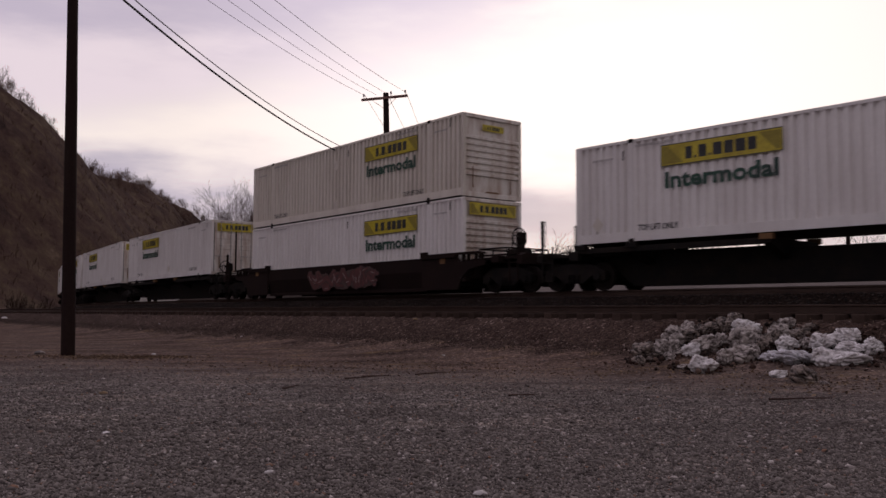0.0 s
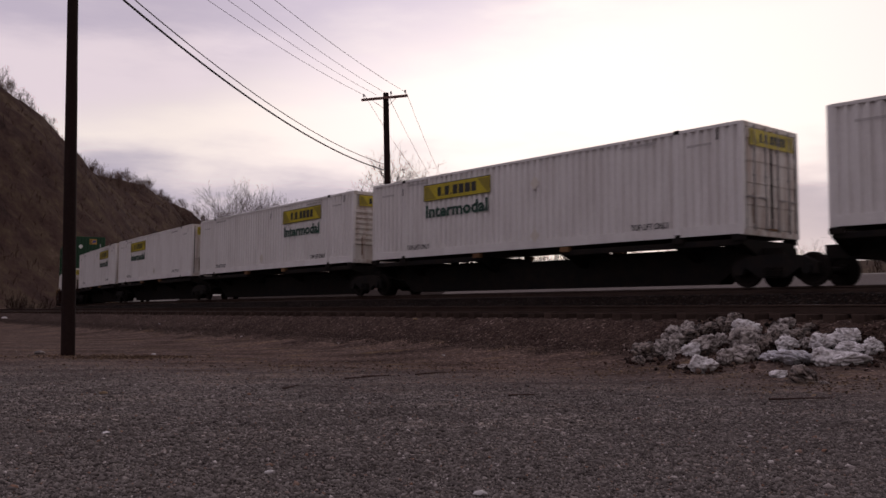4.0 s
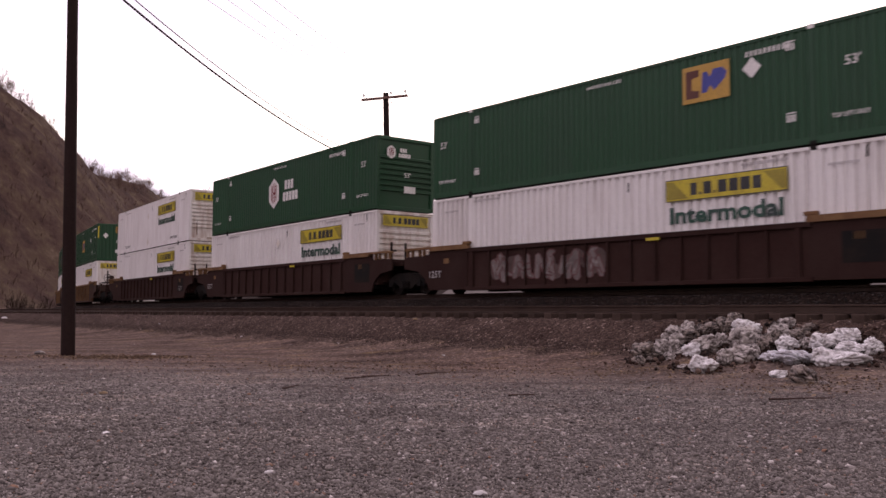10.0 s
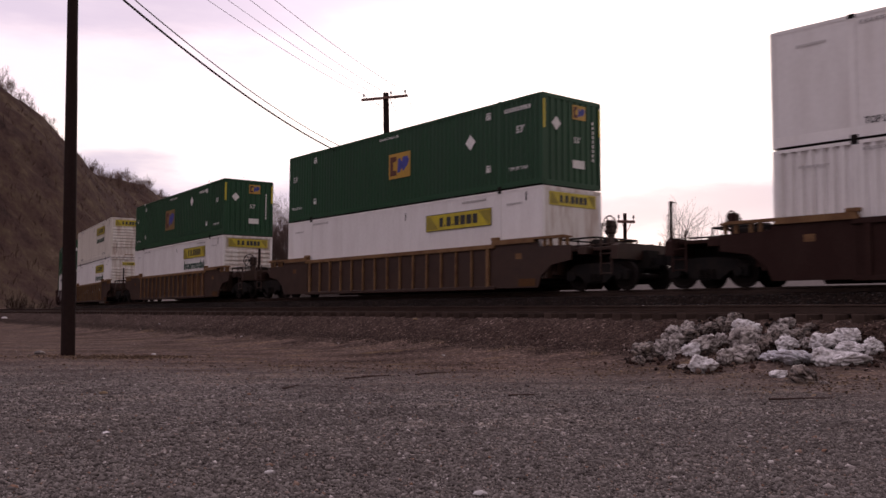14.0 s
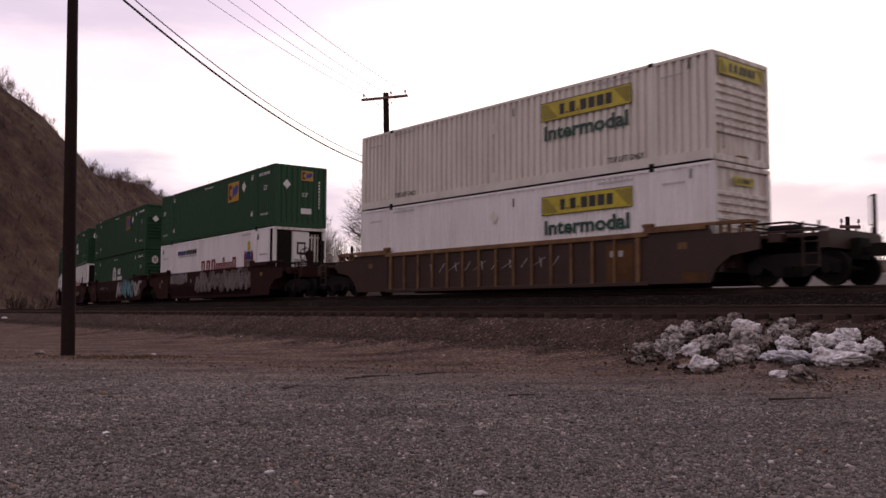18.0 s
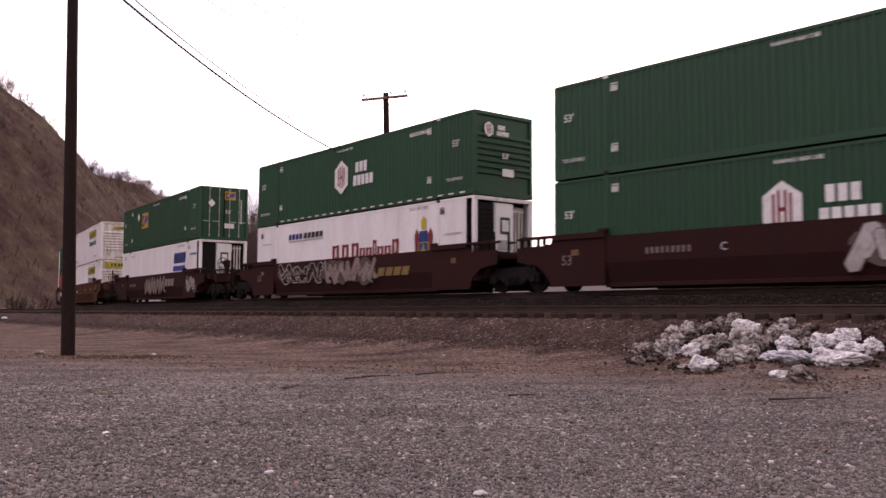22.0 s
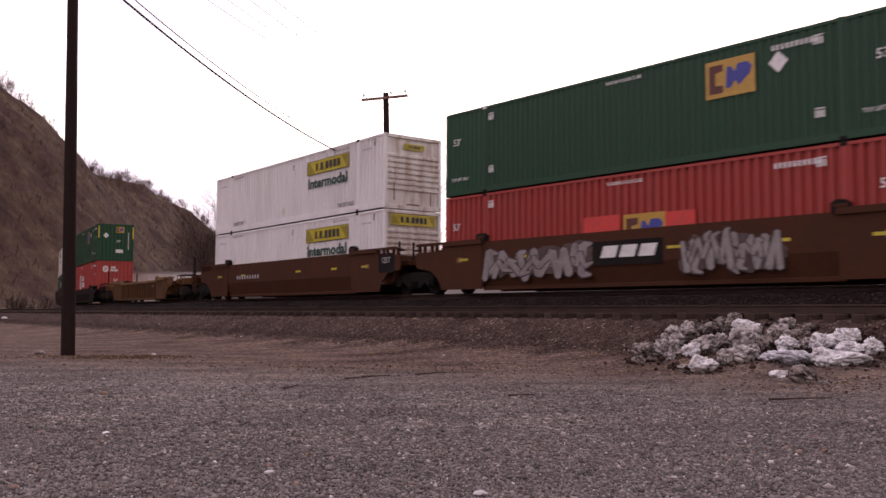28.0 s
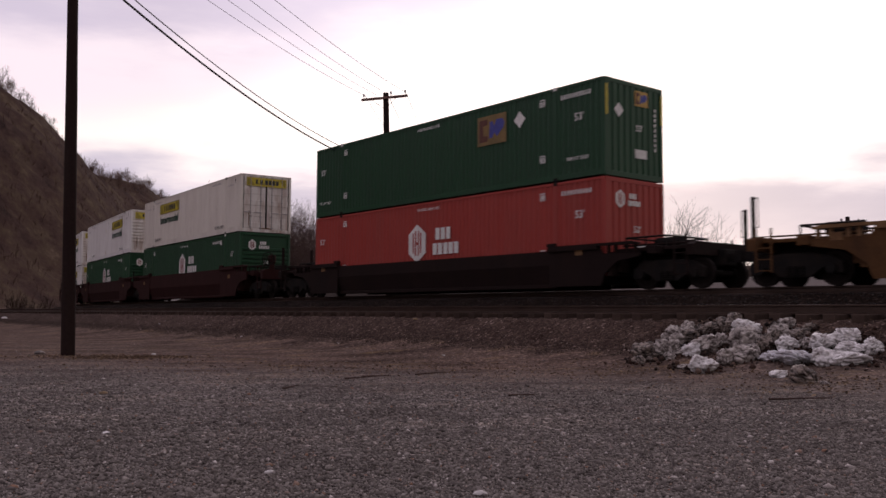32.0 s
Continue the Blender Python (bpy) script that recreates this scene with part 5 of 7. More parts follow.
def paint_tag(car, x0, x1, z0, z1, fill, line, n, y=-1.466, seed=1):
    """Sprayed wild style on a car's side: chunky crossing strokes with dark edges and pale glints over a hazy ground, no readable words."""
    rnd = random.Random(seed)
    z0, z1 = z0 + 0.06, z1 + 0.08
    p = (x1 - x0) / n
    h = z1 - z0

    def stroke(ax, az, bx, bz, t0, t1):
        d = math.hypot(bx - ax, bz - az)
        ux, uz = (bx - ax) / d, (bz - az) / d
        e = min(t0, t1) * 0.35
        pts = [(ax - uz * t0 / 2, az + ux * t0 / 2), (ax - ux * e, az - uz * e), (ax + uz * t0 / 2, az - ux * t0 / 2),
               (bx + uz * t1 / 2, bz - ux * t1 / 2), (bx + ux * e, bz + uz * e), (bx - uz * t1 / 2, bz + ux * t1 / 2)]
        return [(u, min(z1 + 0.03, max(z0 - 0.03, v))) for u, v in pts]

    cloud = []
    for k in range(3 * n):
        cx, cz = x0 + rnd.uniform(0.02, 0.98) * (x1 - x0), z0 + h * rnd.uniform(0.25, 0.75)
        cloud.append([(cx + p * 0.45 * math.cos(a) * rnd.uniform(0.7, 1.2), min(z1, max(z0, cz + h * 0.28 * math.sin(a) * rnd.uniform(0.7, 1.2)))) for a in np.arange(0, 6.28, 0.5)])
    layers(car, y, "tag_smear", cloud, "graffiti")
    def ribbon(t, first, low, high):
        """A jagged run of strokes up and down along the side."""
        run, px, up = [], x0 + p * first, rnd.random() < 0.5
        pz = z0 + h * (rnd.uniform(*low) if not up else rnd.uniform(*high))
        while px < x1 - p * 0.15:
            up = not up
            qx = min(x1 - t * 0.3, px + p * rnd.choice((0.08, 0.2, 0.34, 0.5)))
            qz = z0 + h * (rnd.uniform(*high) if up else rnd.uniform(*low))
            run.append((px, pz, qx, qz, t * rnd.uniform(0.6, 1.25), t * rnd.uniform(0.6, 1.25)))
            if rnd.random() < 0.3:
                run.append((qx, qz, qx + p * rnd.uniform(0.15, 0.4), qz + h * rnd.uniform(-0.12, 0.12), t * 0.8, t * 0.3))
            px, pz = qx, qz
        return run

    t = min(0.30, p * 0.25)
    body = ribbon(t, 0.1, (0.06, 0.26), (0.72, 0.94)) + ribbon(t * 0.7, 0.35, (0.20, 0.45), (0.5, 0.80))
    # in short groups, so that edges cut across the strokes before
    for k in range(0, len(body), 3):
        lot = body[k:k + 3]
        lift = 0.0016 * (k // 3 % 5)
        layers(car, y - 0.003 - lift, line, [stroke(*q[:4], q[4] + 0.08, q[5] + 0.08) for q in lot], "graffiti_outline")
        layers(car, y - 0.0042 - lift, fill, [stroke(*q) for q in lot], "graffiti")
    glints = [stroke(q[0], q[1] + (q[3] - q[1]) * 0.2, q[0] + (q[2] - q[0]) * 0.5, q[1] + (q[3] - q[1]) * 0.6, 0.03, 0.02) for q in body[::2]]
    layers(car, y - 0.0135, "tag_haze", glints, "graffiti_glint")


def layers(car, y, mat, outlines, name):
    """Sprayed shapes that overlap, each a hair proud of the one before."""
    bm = bmesh.new()
    for k, o in enumerate(outlines):
        prism(bm, o, y - 0.0004 - 0.0002 * (k % 5), y)
    ob = piece(name, finish(bm, name, mat), car)
    if len(outlines) > 1:
        ob["kind"] = "stuff"


def car_marks(car, num_x, y=-1.468, mat="ink_dull", w=1.5, z=1.0):
    piece("marking", cached(("carnum", mat, w), lambda: bar_strip(mat, w, 0.22, 9)), car, pose(num_x, y - 0.005, z))

# ---- the train, from its head to its tail; u is a place along the train ----
MOVERS = []


def put(thing, u, z):
    MOVERS.append((thing, u, z))
    return thing


def stack(u, lower, upper=None, floor=0.40):
    for k, thing in enumerate((lower, upper)):
        if thing is not None:
            thing.scale = (1, 1, TALL)
            put(thing, u, RAIL_Z + floor + k * (CH * TALL + 0.035))


def build_train():
    W1 = "white corrugated container with yellow nameplate on spine car"
    spine = [(226.0, ("joint", "end"), dict(reverse=False, logo_x=-5.05)),
             (183.5, ("end", "bare"), dict(front="doors", reverse=True)),
             (165.25, ("joint", "bare"), dict(front="doors", reverse=True)),
             (147.75, ("joint", "bare"), dict(front="ribbed")),
             (130.35, ("joint", "bare"), dict(front="doors", reverse=True)),
             (113.05, ("joint", "end"), dict(front="ribbed"))]
    for u, ends, kw in spine:
        put(spine_car(ends, "black articulated spine car carrying a white container"), u, RAIL_Z)
        stack(u, carrier_box(label=W1 + (", doors ahead" if kw.get("front") == "doors" else ", ribbed end ahead"), raise_z=0.07, **kw), floor=1.33)

    DS = "white corrugated container with yellow nameplate, %s"
    low, up = DS % "lower of a stack", DS % "upper of a stack"
    # a dark single well with a reddish sprayed side
    car = put(well_car("smooth", "car_soot", ("end", "end"), "dark brown well car with pinkish graffiti on its side", chord=1.16, cap=1.28, deck=1.12), 204.8, RAIL_Z)
    paint_tag(car, -2.3, 3.0, 0.18, 1.08, "tag_pink", "tag_dark", 4, seed=3)
    stack(204.8, carrier_box(label=low), carrier_box(label=up, mat="cream", end_low=True))
    # three-unit brown articulated well car
    for i, (u, ends) in enumerate(((92.15, ("end", "bare")), (72.55, ("joint", "bare")), (52.95, ("joint", "end")))):
        car = put(well_car("ribbed", "car_brown", ends, "brown ribbed well car, one unit of three", chord=1.40, cap=1.55, brake=(i == 0, True)), u, RAIL_Z)
        piece("lettering", word_mesh("125T", 0.24, "ink_pale", 0.004), car, pose(-8.0 if i < 2 else 7.0, -1.495, 0.55))
        piece("number_panel", cached("panel_black", lambda: flat(rect(-0.55, 0.55, -0.35, 0.38), "steel_black", "number_panel")), car, pose(7.35, -1.494, 0.85))
        piece("reflector", cached("reflector", lambda: flat(rect(-0.22, 0.22, -0.04, 0.04), "logo_yellow", "reflector")), car, pose(1.6, -1.56, 1.36))
        if i == 0:
            for j in range(5):
                paint_tag(car, -4.85 + j * 0.98, -4.05 + j * 0.98, 0.25, 1.2, "tag_grey", "tag_pink", 1, y=-1.478, seed=20 + j)
    stack(92.15, carrier_box(label=low), gold_box(strips=False, label="dark green container with a gold emblem, upper of a stack"))
    stack(72.55, carrier_box(label=low, diamonds=True), hex_box(hex_x=HX - 8.9, hex_z=1.48, label="dark green container with white hexagon emblem, upper of a stack"))
    stack(52.95, carrier_box(label=low), carrier_box(label="smooth white container with a yellow nameplate, upper of a stack", panel="plate"))
    # three single ribbed wells
    for i, u in enumerate((29.2, 5.75, -17.75)):
        car = put(well_car("ribbed", "car_rust", ("end", "end"), "rusty brown ribbed well car with a hand brake", chord=1.45, cap=1.58, brake=(i < 2, False)), u, RAIL_Z)
        if i == 1:
            for x0 in (3.25, 4.35):
                piece("patch_panel", cached("patch", lambda: flat(rect(0, 0.98, 0.22, 1.28), "car_yellow", "patch_panel")), car, pose(x0, -1.478, 0))
        if i == 2:
            shapes(car, pose(0, -1.479, 0), [("ink_pale", [[(x, 0.75), (x + 0.03, 0.75), (x + 0.33 * (k % 3), 1.05), (x + 0.33 * (k % 3) - 0.04, 1.05)] for k, x in enumerate(np.arange(-3.4, 2.6, 0.45))])], "chalk_scrawl")
            piece("patch_panel", cached("patch", lambda: flat(rect(0, 0.98, 0.22, 1.28), "car_yellow", "patch_panel")), car, pose(4.6, -1.478, 0))
            piece("marking", cached(("carnum", "ink_pale", 0.6), lambda: bar_strip("ink_pale", 0.6, 0.22, 2)), car, pose(4.75, -1.486, 0.9))
        piece("end_patch", cached("endpatch", lambda: flat(rect(0, 0.75, 0.16, 0.40), "car_yellow", "end_patch")), car, pose(7.2, -1.494, 0))
    stack(29.2, carrier_box(label="smooth white container with a yellow nameplate, lower of a stack", panel="plate", word=False, front="plain", logo_x=HX - 5.93), gold_box(logo_x=HX - 8.30, logo_z=1.03, diamond_x=HX - 3.46, diamond_z=1.75, big=0.97, label="dark green container with gold emblem and yellow corner strips, upper"))
    stack(5.75, carrier_box(label=low), gold_box(label="dark green container with large faded gold emblem amidships, upper", logo_x=HX - 9.73, logo_z=0.85, big=1.2, gold="logo_faded", diamond_x=HX - 5.0, panel="fold"))
    stack(-17.75, carrier_box(label=low, panel="fine", end_low=True), carrier_box(label=up, mat="cream"))
    # three-unit mineral red articulated car, sprayed all over
    for i, (u, ends) in enumerate(((-41.35, ("end", "bare")), (-60.9, ("joint", "bare")), (-80.65, ("joint", "end")))):
        car = put(well_car("smooth", "car_red", ends, "mineral red smooth-sided well car covered with graffiti", chord=1.44, cap=1.58, brake=(i == 0, False)), u, RAIL_Z)
        piece("lettering", word_mesh("53", 0.30, "ink_dull", 0.004), car, pose(-7.6, -1.496, 0.75))
        piece("lettering", word_mesh("BCA"[i], 0.22, "ink_pale", 0.004), car, pose(-2.3, -1.468, 0.95))
        car_marks(car, -4.6, w=1.5, z=0.95)
        if i == 0:
            paint_tag(car, -5.6, -2.9, 0.85, 1.45, "tag_dark", "ink_pale", 5, seed=31)
            paint_tag(car, -1.6, 5.9, 0.30, 1.42, "tag_grey", "tag_dark", 7, y=-1.478, seed=32)
        if i == 1:
            paint_tag(car, 0.9, 2.3, 0.25, 1.35, "tag_white", "tag_dark", 1, seed=35)
            paint_tag(car, 2.25, 5.9, 0.22, 1.48, "tag_teal", "tag_dark", 4, y=-1.478, seed=36)
            paint_tag(car, 6.0, 7.7, 0.3, 1.35, "tag_white", "tag_dark", 1, y=-1.496, seed=37)
        if i == 2:
            paint_tag(car, -1.55, 2.4, 0.32, 1.46, "tag_sand", "tag_dark", 4, seed=41)
            paint_tag(car, -5.5, -1.7, 0.5, 1.40, "car_red", "ink_pale", 4, seed=42)
            shapes(car, pose(2.5, -1.472, 0.72), [("logo_faded", bars(0, 2.1, 0, 0.32, 4, 0.18, 0.12))], "marking")
    CR = "white refrigerated container with dark red lettering and crest, lower"
    stack(-41.35, crest_box(CR), gold_box(label="dark green container with a gold emblem, upper of a stack", strips=False))
    stack(-60.9, hex_box(label="green container with white hexagon emblem, lower of a stack", hex_x=HX - 8.77, hex_z=1.45), gold_box(front="ribbed", strips=False, gold="logo_faded", label="green container with gold emblem and ribbed end, upper"))
    stack(-80.65, crest_box(CR), hex_box(label="green container with white hexagon emblem and dashed lower rail", dashes=True))
    # a single smooth-sided car
    car = put(well_car("smooth", "car_red", ("end", "end"), "red-brown smooth-sided well car with grey graffiti and a white blob", chord=1.52, cap=1.60), -104.3, RAIL_Z)
    paint_tag(car, -1.7, 2.4, 0.30, 1.45, "tag_sand", "tag_dark", 5, seed=51)
    shapes(car, pose(2.5, -1.482, 0.85), [("tag_sand", bars(0, 1.75, 0, 0.42, 3, 0.15, 0.12))], "marking")
    paint_tag(car, 6.5, 8.0, 0.30, 1.28, "tag_white", "tag_dark", 2, y=-1.496, seed=52)
    car_marks(car, -5.3, z=0.95)
    stack(-104.3, stripe_box("white refrigerated container with navy lettering over a blue stripe"),
          gold_box(front="doors", strips=False, logo_x=HX - 11.51, logo_z=1.35, diamond_x=HX - 12.3, label="dark green container with gold emblem, doors ahead, upper"))
    # three-unit orange-brown articulated car
    for i, (u, ends) in enumerate(((-128.0, ("end", "bare")), (-147.7, ("joint", "bare")), (-167.5, ("joint", "end")))):
        car = put(well_car("smooth", "car_orange", ends, "orange-brown smooth-sided well car, one unit of three" + (" with silver graffiti" if i == 1 else ""), chord=1.58, cap=1.68, brake=(i == 0, False)), u, RAIL_Z)
        for x in (-6.9, -4.2, 1.5, 4.6, 7.0):
            piece("reflector", cached("reflector", lambda: flat(rect(-0.22, 0.22, -0.04, 0.04), "logo_yellow", "reflector")), car, pose(x, -1.468 if abs(x) < 6 else -1.496, 1.12))
        piece("number_panel", cached("panel_black", lambda: flat(rect(-0.55, 0.55, -0.35, 0.38), "steel_black", "number_panel")), car, pose(8.55 if i else 7.4, -1.494, 1.18))
        piece("lettering", word_mesh("125T", 0.22, "ink_pale", 0.004), car, pose(8.25 if i else 7.1, -1.500, 1.2))
        if i == 1:
            paint_tag(car, -6.0, -1.5, 0.26, 1.42, "tag_silver", "tag_dark", 4, seed=61)
            paint_tag(car, 1.7, 4.6, 0.28, 1.46, "tag_silver", "tag_dark", 4, seed=62)
            piece("number_panel", cached("panel_long", lambda: flat(rect(-0.1, 2.35, -0.15, 0.55), "steel_black", "number_panel")), car, pose(-1.2, -1.468, 0.85))
            shapes(car, pose(-1.0, -1.474, 0.92), [("ink_white", bars(0, 2.0, 0, 0.34, 3, 0.2, 0.12))], "marking")
        else:
            car_marks(car, -4.9, mat="ink_pale", w=2.6, z=0.92)
        for x in (-6.05, 6.05):
            bm = bmesh.new()
            prism(bm, [(-0.22, 0.0), (0.22, 0.0), (0.22, 0.2), (0.1, 0.28), (-0.1, 0.28), (-0.22, 0.2)], -0.1, 0.1)
            part("corner_guide", bm, "steel_black", car).matrix_basis = pose(x, -1.42, 1.69)
    stack(-128.0, carrier_box(label=low), carrier_box(label="smooth white container with a yellow nameplate, upper of a stack", panel="plate", end_low=True))
    red_box = gold_box(mat="red", logo_x=HX - 8.37, logo_z=0.72, diamond_x=None, strips=False, label="faded red container with small gold emblem, lower of a stack", panel="fold")
    shapes(red_box, pose(HX, NEAR + 0.002, 1.0), [("red_patch", [rect(-9.85, -8.5, 0.0, 0.72), rect(-6.95, -6.0, 0.0, 0.66)])], "fresh_patch")
    stack(-147.7, red_box, gold_box(front="ribbed", strips=False, label="green container with gold emblem and ribbed end, upper"))
    stack(-167.5, carrier_box(label=low), carrier_box(label=up, end_low=True))
    # empty yellow well
    car = put(well_car("ribbed", "car_yellow", ("end", "end"), "empty faded yellow well car", brake=(False, False), chord=1.16, cap=1.30, deck=1.12, half=4.35), -189.3, RAIL_Z)
    car_marks(car, 3.6, y=-1.562, w=0.6, z=0.8)
    # dark singles at the tail
    dark = "dark red-brown well car in shade"
    car = put(well_car("smooth", "car_soot", ("end", "end"), "sooty black-brown well car with low sides", brake=(False, False), chord=1.10, cap=1.24, deck=1.12), -211.2, RAIL_Z)
    rb = hex_box(mat="red", hex_x=HX - 8.97, hex_z=1.42, ink="red", label="red container with a white hexagon emblem, lower of a stack", front="folded")
    stack(-211.2, rb, gold_box(gold="logo_faded", label="dark green container with gold emblem and yellow corner strips, upper"))
    for i, (u, ends) in enumerate(((-235.0, ("end", "bare")), (-254.6, ("joint", "bare")), (-274.2, ("joint", "end")))):
        put(well_car("smooth", "car_red", ends, dark, chord=1.42, cap=1.52, brake=(i == 0, False)), u, RAIL_Z)
    stack(-235.0, hex_box(label="green container with white hexagon emblem, lower of a stack"), carrier_box(label="cream container with yellow nameplate, doors ahead, upper", mat="cream", front="doors", reverse=True, panel="plate"))
    stack(-254.6, hex_box(label="green container with white hexagon emblem, lower of a stack"), carrier_box(label=up))
    stack(-274.2, carrier_box(label=low), carrier_box(label=up))


for nm, col, dirt in (("tag_pink", (0.115, 0.036, 0.036), (0.06, 0.026, 0.024)), ("tag_grey", (0.17, 0.14, 0.135), (0.06, 0.042, 0.038)), ("tag_dark", (0.030, 0.020, 0.020), (0.05, 0.03, 0.03)),
                      ("tag_teal", (0.10, 0.30, 0.31), (0.06, 0.17, 0.19)), ("tag_sand", (0.25, 0.19, 0.165), (0.12, 0.08, 0.066)), ("tag_silver", (0.27, 0.24, 0.235), (0.12, 0.09, 0.082)),
                      ("tag_white", (0.42, 0.39, 0.38), (0.22, 0.17, 0.16)), ("tag_haze", (0.34, 0.30, 0.29), (0.16, 0.13, 0.12)), ("tag_smear", (0.085, 0.055, 0.050), (0.040, 0.020, 0.018)), ("logo_olive", (0.30, 0.25, 0.035), (0.20, 0.155, 0.03)), ("red_patch", (0.60, 0.05, 0.04), (0.42, 0.06, 0.05)), ("car_rust", (0.040, 0.018, 0.011), (0.026, 0.013, 0.010))):
    M[nm] = surface(nm, col, 0.55, grain=18, stain=1.6, dirt=dirt, dirt_amount=0.7, bump=0.03)


def motions():
    """Keys every thing of the train along the curve."""
    times = [0.0, 0.5] + [float(t) for t in range(1, 32)] + [31.5, 32.0]
    for thing, u, z in MOVERS:
        rows = []
        for t in times:
            x, y, h = on_line(MAIN, u + travelled(t))
            rows.append((t, pose(x, y, z, 0, 0, math.degrees(h)) @ pose(0, OFFSET if thing.name.startswith("shipping") else 0, 0)))
        walk(thing, rows)
    # wheels roll while they pass; each turns less than a quarter from row to row
    for w in WHEELSETS:
        t0 = w.parent
        car, u = t0.parent, None
        for thing, uu, z in MOVERS:
            if thing == car:
                u = uu + t0.location.x
        inside = [k for k in range(1, 960) if -75 < u + travelled(k / FPS) < 42]
        rows = [(0.0, None)] + [(k / FPS, None) for k in inside] + [(32.0, None)]
        first, last = (inside[0] / FPS, inside[-1] / FPS) if inside else (0.0, 0.0)
        done = []
        for t, _ in rows:
            tt = min(max(t, first), last)
            done.append((t, pose(w.location.x, 0, WHEEL_R, 0, math.degrees((travelled(tt) - travelled(first)) / WHEEL_R), 0)))
        walk(w, done)


build_train()

# ---- poles and wires ----
def utility_pole(x, y, z, height, r0, r1, label, arms, lean=0.0):
    p = tagged(new("utility_pole"), label, "utility pole")
    p.matrix_basis = pose(x, y, z, 0, lean, 0)
    bm = bmesh.new()
    lathe(bm, [(r0 * 1.02, -0.3)] + [(r0 + (r1 - r0) * i / 10 + random.uniform(-0.004, 0.004), height * i / 10) for i in range(11)], "z", 14)
    part("shaft", bm, "pole", p, smooth=True)
    for zz, half, turn, pins in arms:
        bm = bmesh.new()
        box(bm, -half, half, -r1 - 0.13, -r1 - 0.02, zz, zz + 0.12, 0.012)
        a = part("cross_arm", bm, "arm_wood", p)
        a.matrix_basis = pose(0, 0, 0, 0, 0, turn)
        for k in pins:
            bm = bmesh.new()
            lathe(bm, [(0.015, 0.0), (0.015, 0.1), (0.05, 0.10), (0.06, 0.14), (0.035, 0.17), (0.05, 0.20), (0.03, 0.24)], "z", 8)
            part("insulator", bm, "ink_pale", a).matrix_basis = pose(k, -r1 - 0.07, zz + 0.12)
        bm = bmesh.new()
        for s in (1, -1):
            rod(bm, (s * half * 0.55, -r1 - 0.13, zz + 0.02), (0, -r1 - 0.02, zz - 0.5), 0.012, sides=5)
        b = part("brace", bm, "steel_black", p)
        b.matrix_basis = pose(0, 0, 0, 0, 0, turn)
    return p


def ray_point(px, py, dist):
    """A place out along the line of sight, for laying out the far things by eye."""
    v = CAM_POSE.to_3x3() @ Vector(((px - 784) / 1582.8, (441 - py) / 1582.8, -1.0))
    v = v * (dist / v.y)
    return Vector((v.x, v.y, v.z + EYE_Z))


def wire(a, b, sag, r, label="thin black overhead wire"):
    a, b = Vector(a), Vector(b)
    bm = bmesh.new()
    n = 28
    pts = [a.lerp(b, i / n) - Vector((0, 0, sag * 4 * (i / n) * (1 - i / n))) for i in range(n + 1)]
    rings = []
    for i, p in enumerate(pts):
        d = (pts[min(i + 1, n)] - pts[max(i - 1, 0)]).normalized()
        u = d.orthogonal().normalized()
        w = d.cross(u)
        rings.append([bm.verts.new(p + (u * math.cos(k * 1.5708) + w * math.sin(k * 1.5708)) * r) for k in range(4)])
    for i in range(n):
        for k in range(4):
            bm.faces.new((rings[i][k], rings[i][(k + 1) % 4], rings[i + 1][(k + 1) % 4], rings[i + 1][k]))
    ob = new("overhead_wire", finish(bm, "overhead_wire", "wire", True))
    return tagged(ob, label, "wire", group="overhead wires")


M["weeds"] = surface("weed_stalks", (0.040, 0.027, 0.022), 0.95, spec=0.03, grain=3, stain=0.5, bump=0.0)
M["crest"] = surface("crest_twigs", (0.16, 0.105, 0.09), 0.95, spec=0.03, grain=0.3, stain=0.05, dirt=(0.13, 0.085, 0.072), dirt_amount=0.6, bump=0.0)
M["brush"] = surface("brush_twigs", (0.095, 0.060, 0.049), 0.95, spec=0.03, grain=0.3, stain=0.05, dirt=(0.13, 0.09, 0.075), dirt_amount=0.7, bump=0.0)
M["arm_wood"] = surface("weathered_arm", (0.16, 0.085, 0.075), 0.85, grain=20, stain=2, bump=0.2)
near_base = ray_point(120, 632, 21.4)
near_pole = utility_pole(near_base.x, near_base.y, 0.0, 12.0, 0.165, 0.110, "dark creosoted utility pole at the lot's edge", [(11.45, 1.25, -17, (-1.1, -0.4, 0.4, 1.1))], lean=-1.15)
far_base = ray_point(690, 500, 44.0)
FAR_TOP = ray_point(682, 165, 44.0).z
far_pole = utility_pole(far_base.x, far_base.y, 1.2, FAR_TOP - 1.2, 0.20, 0.14, "wooden utility pole with one cross-arm beyond the tracks", [(FAR_TOP - 1.2 - 0.35, 1.22, -17, (-1.1, 0.35, 1.1))], lean=-1.5)


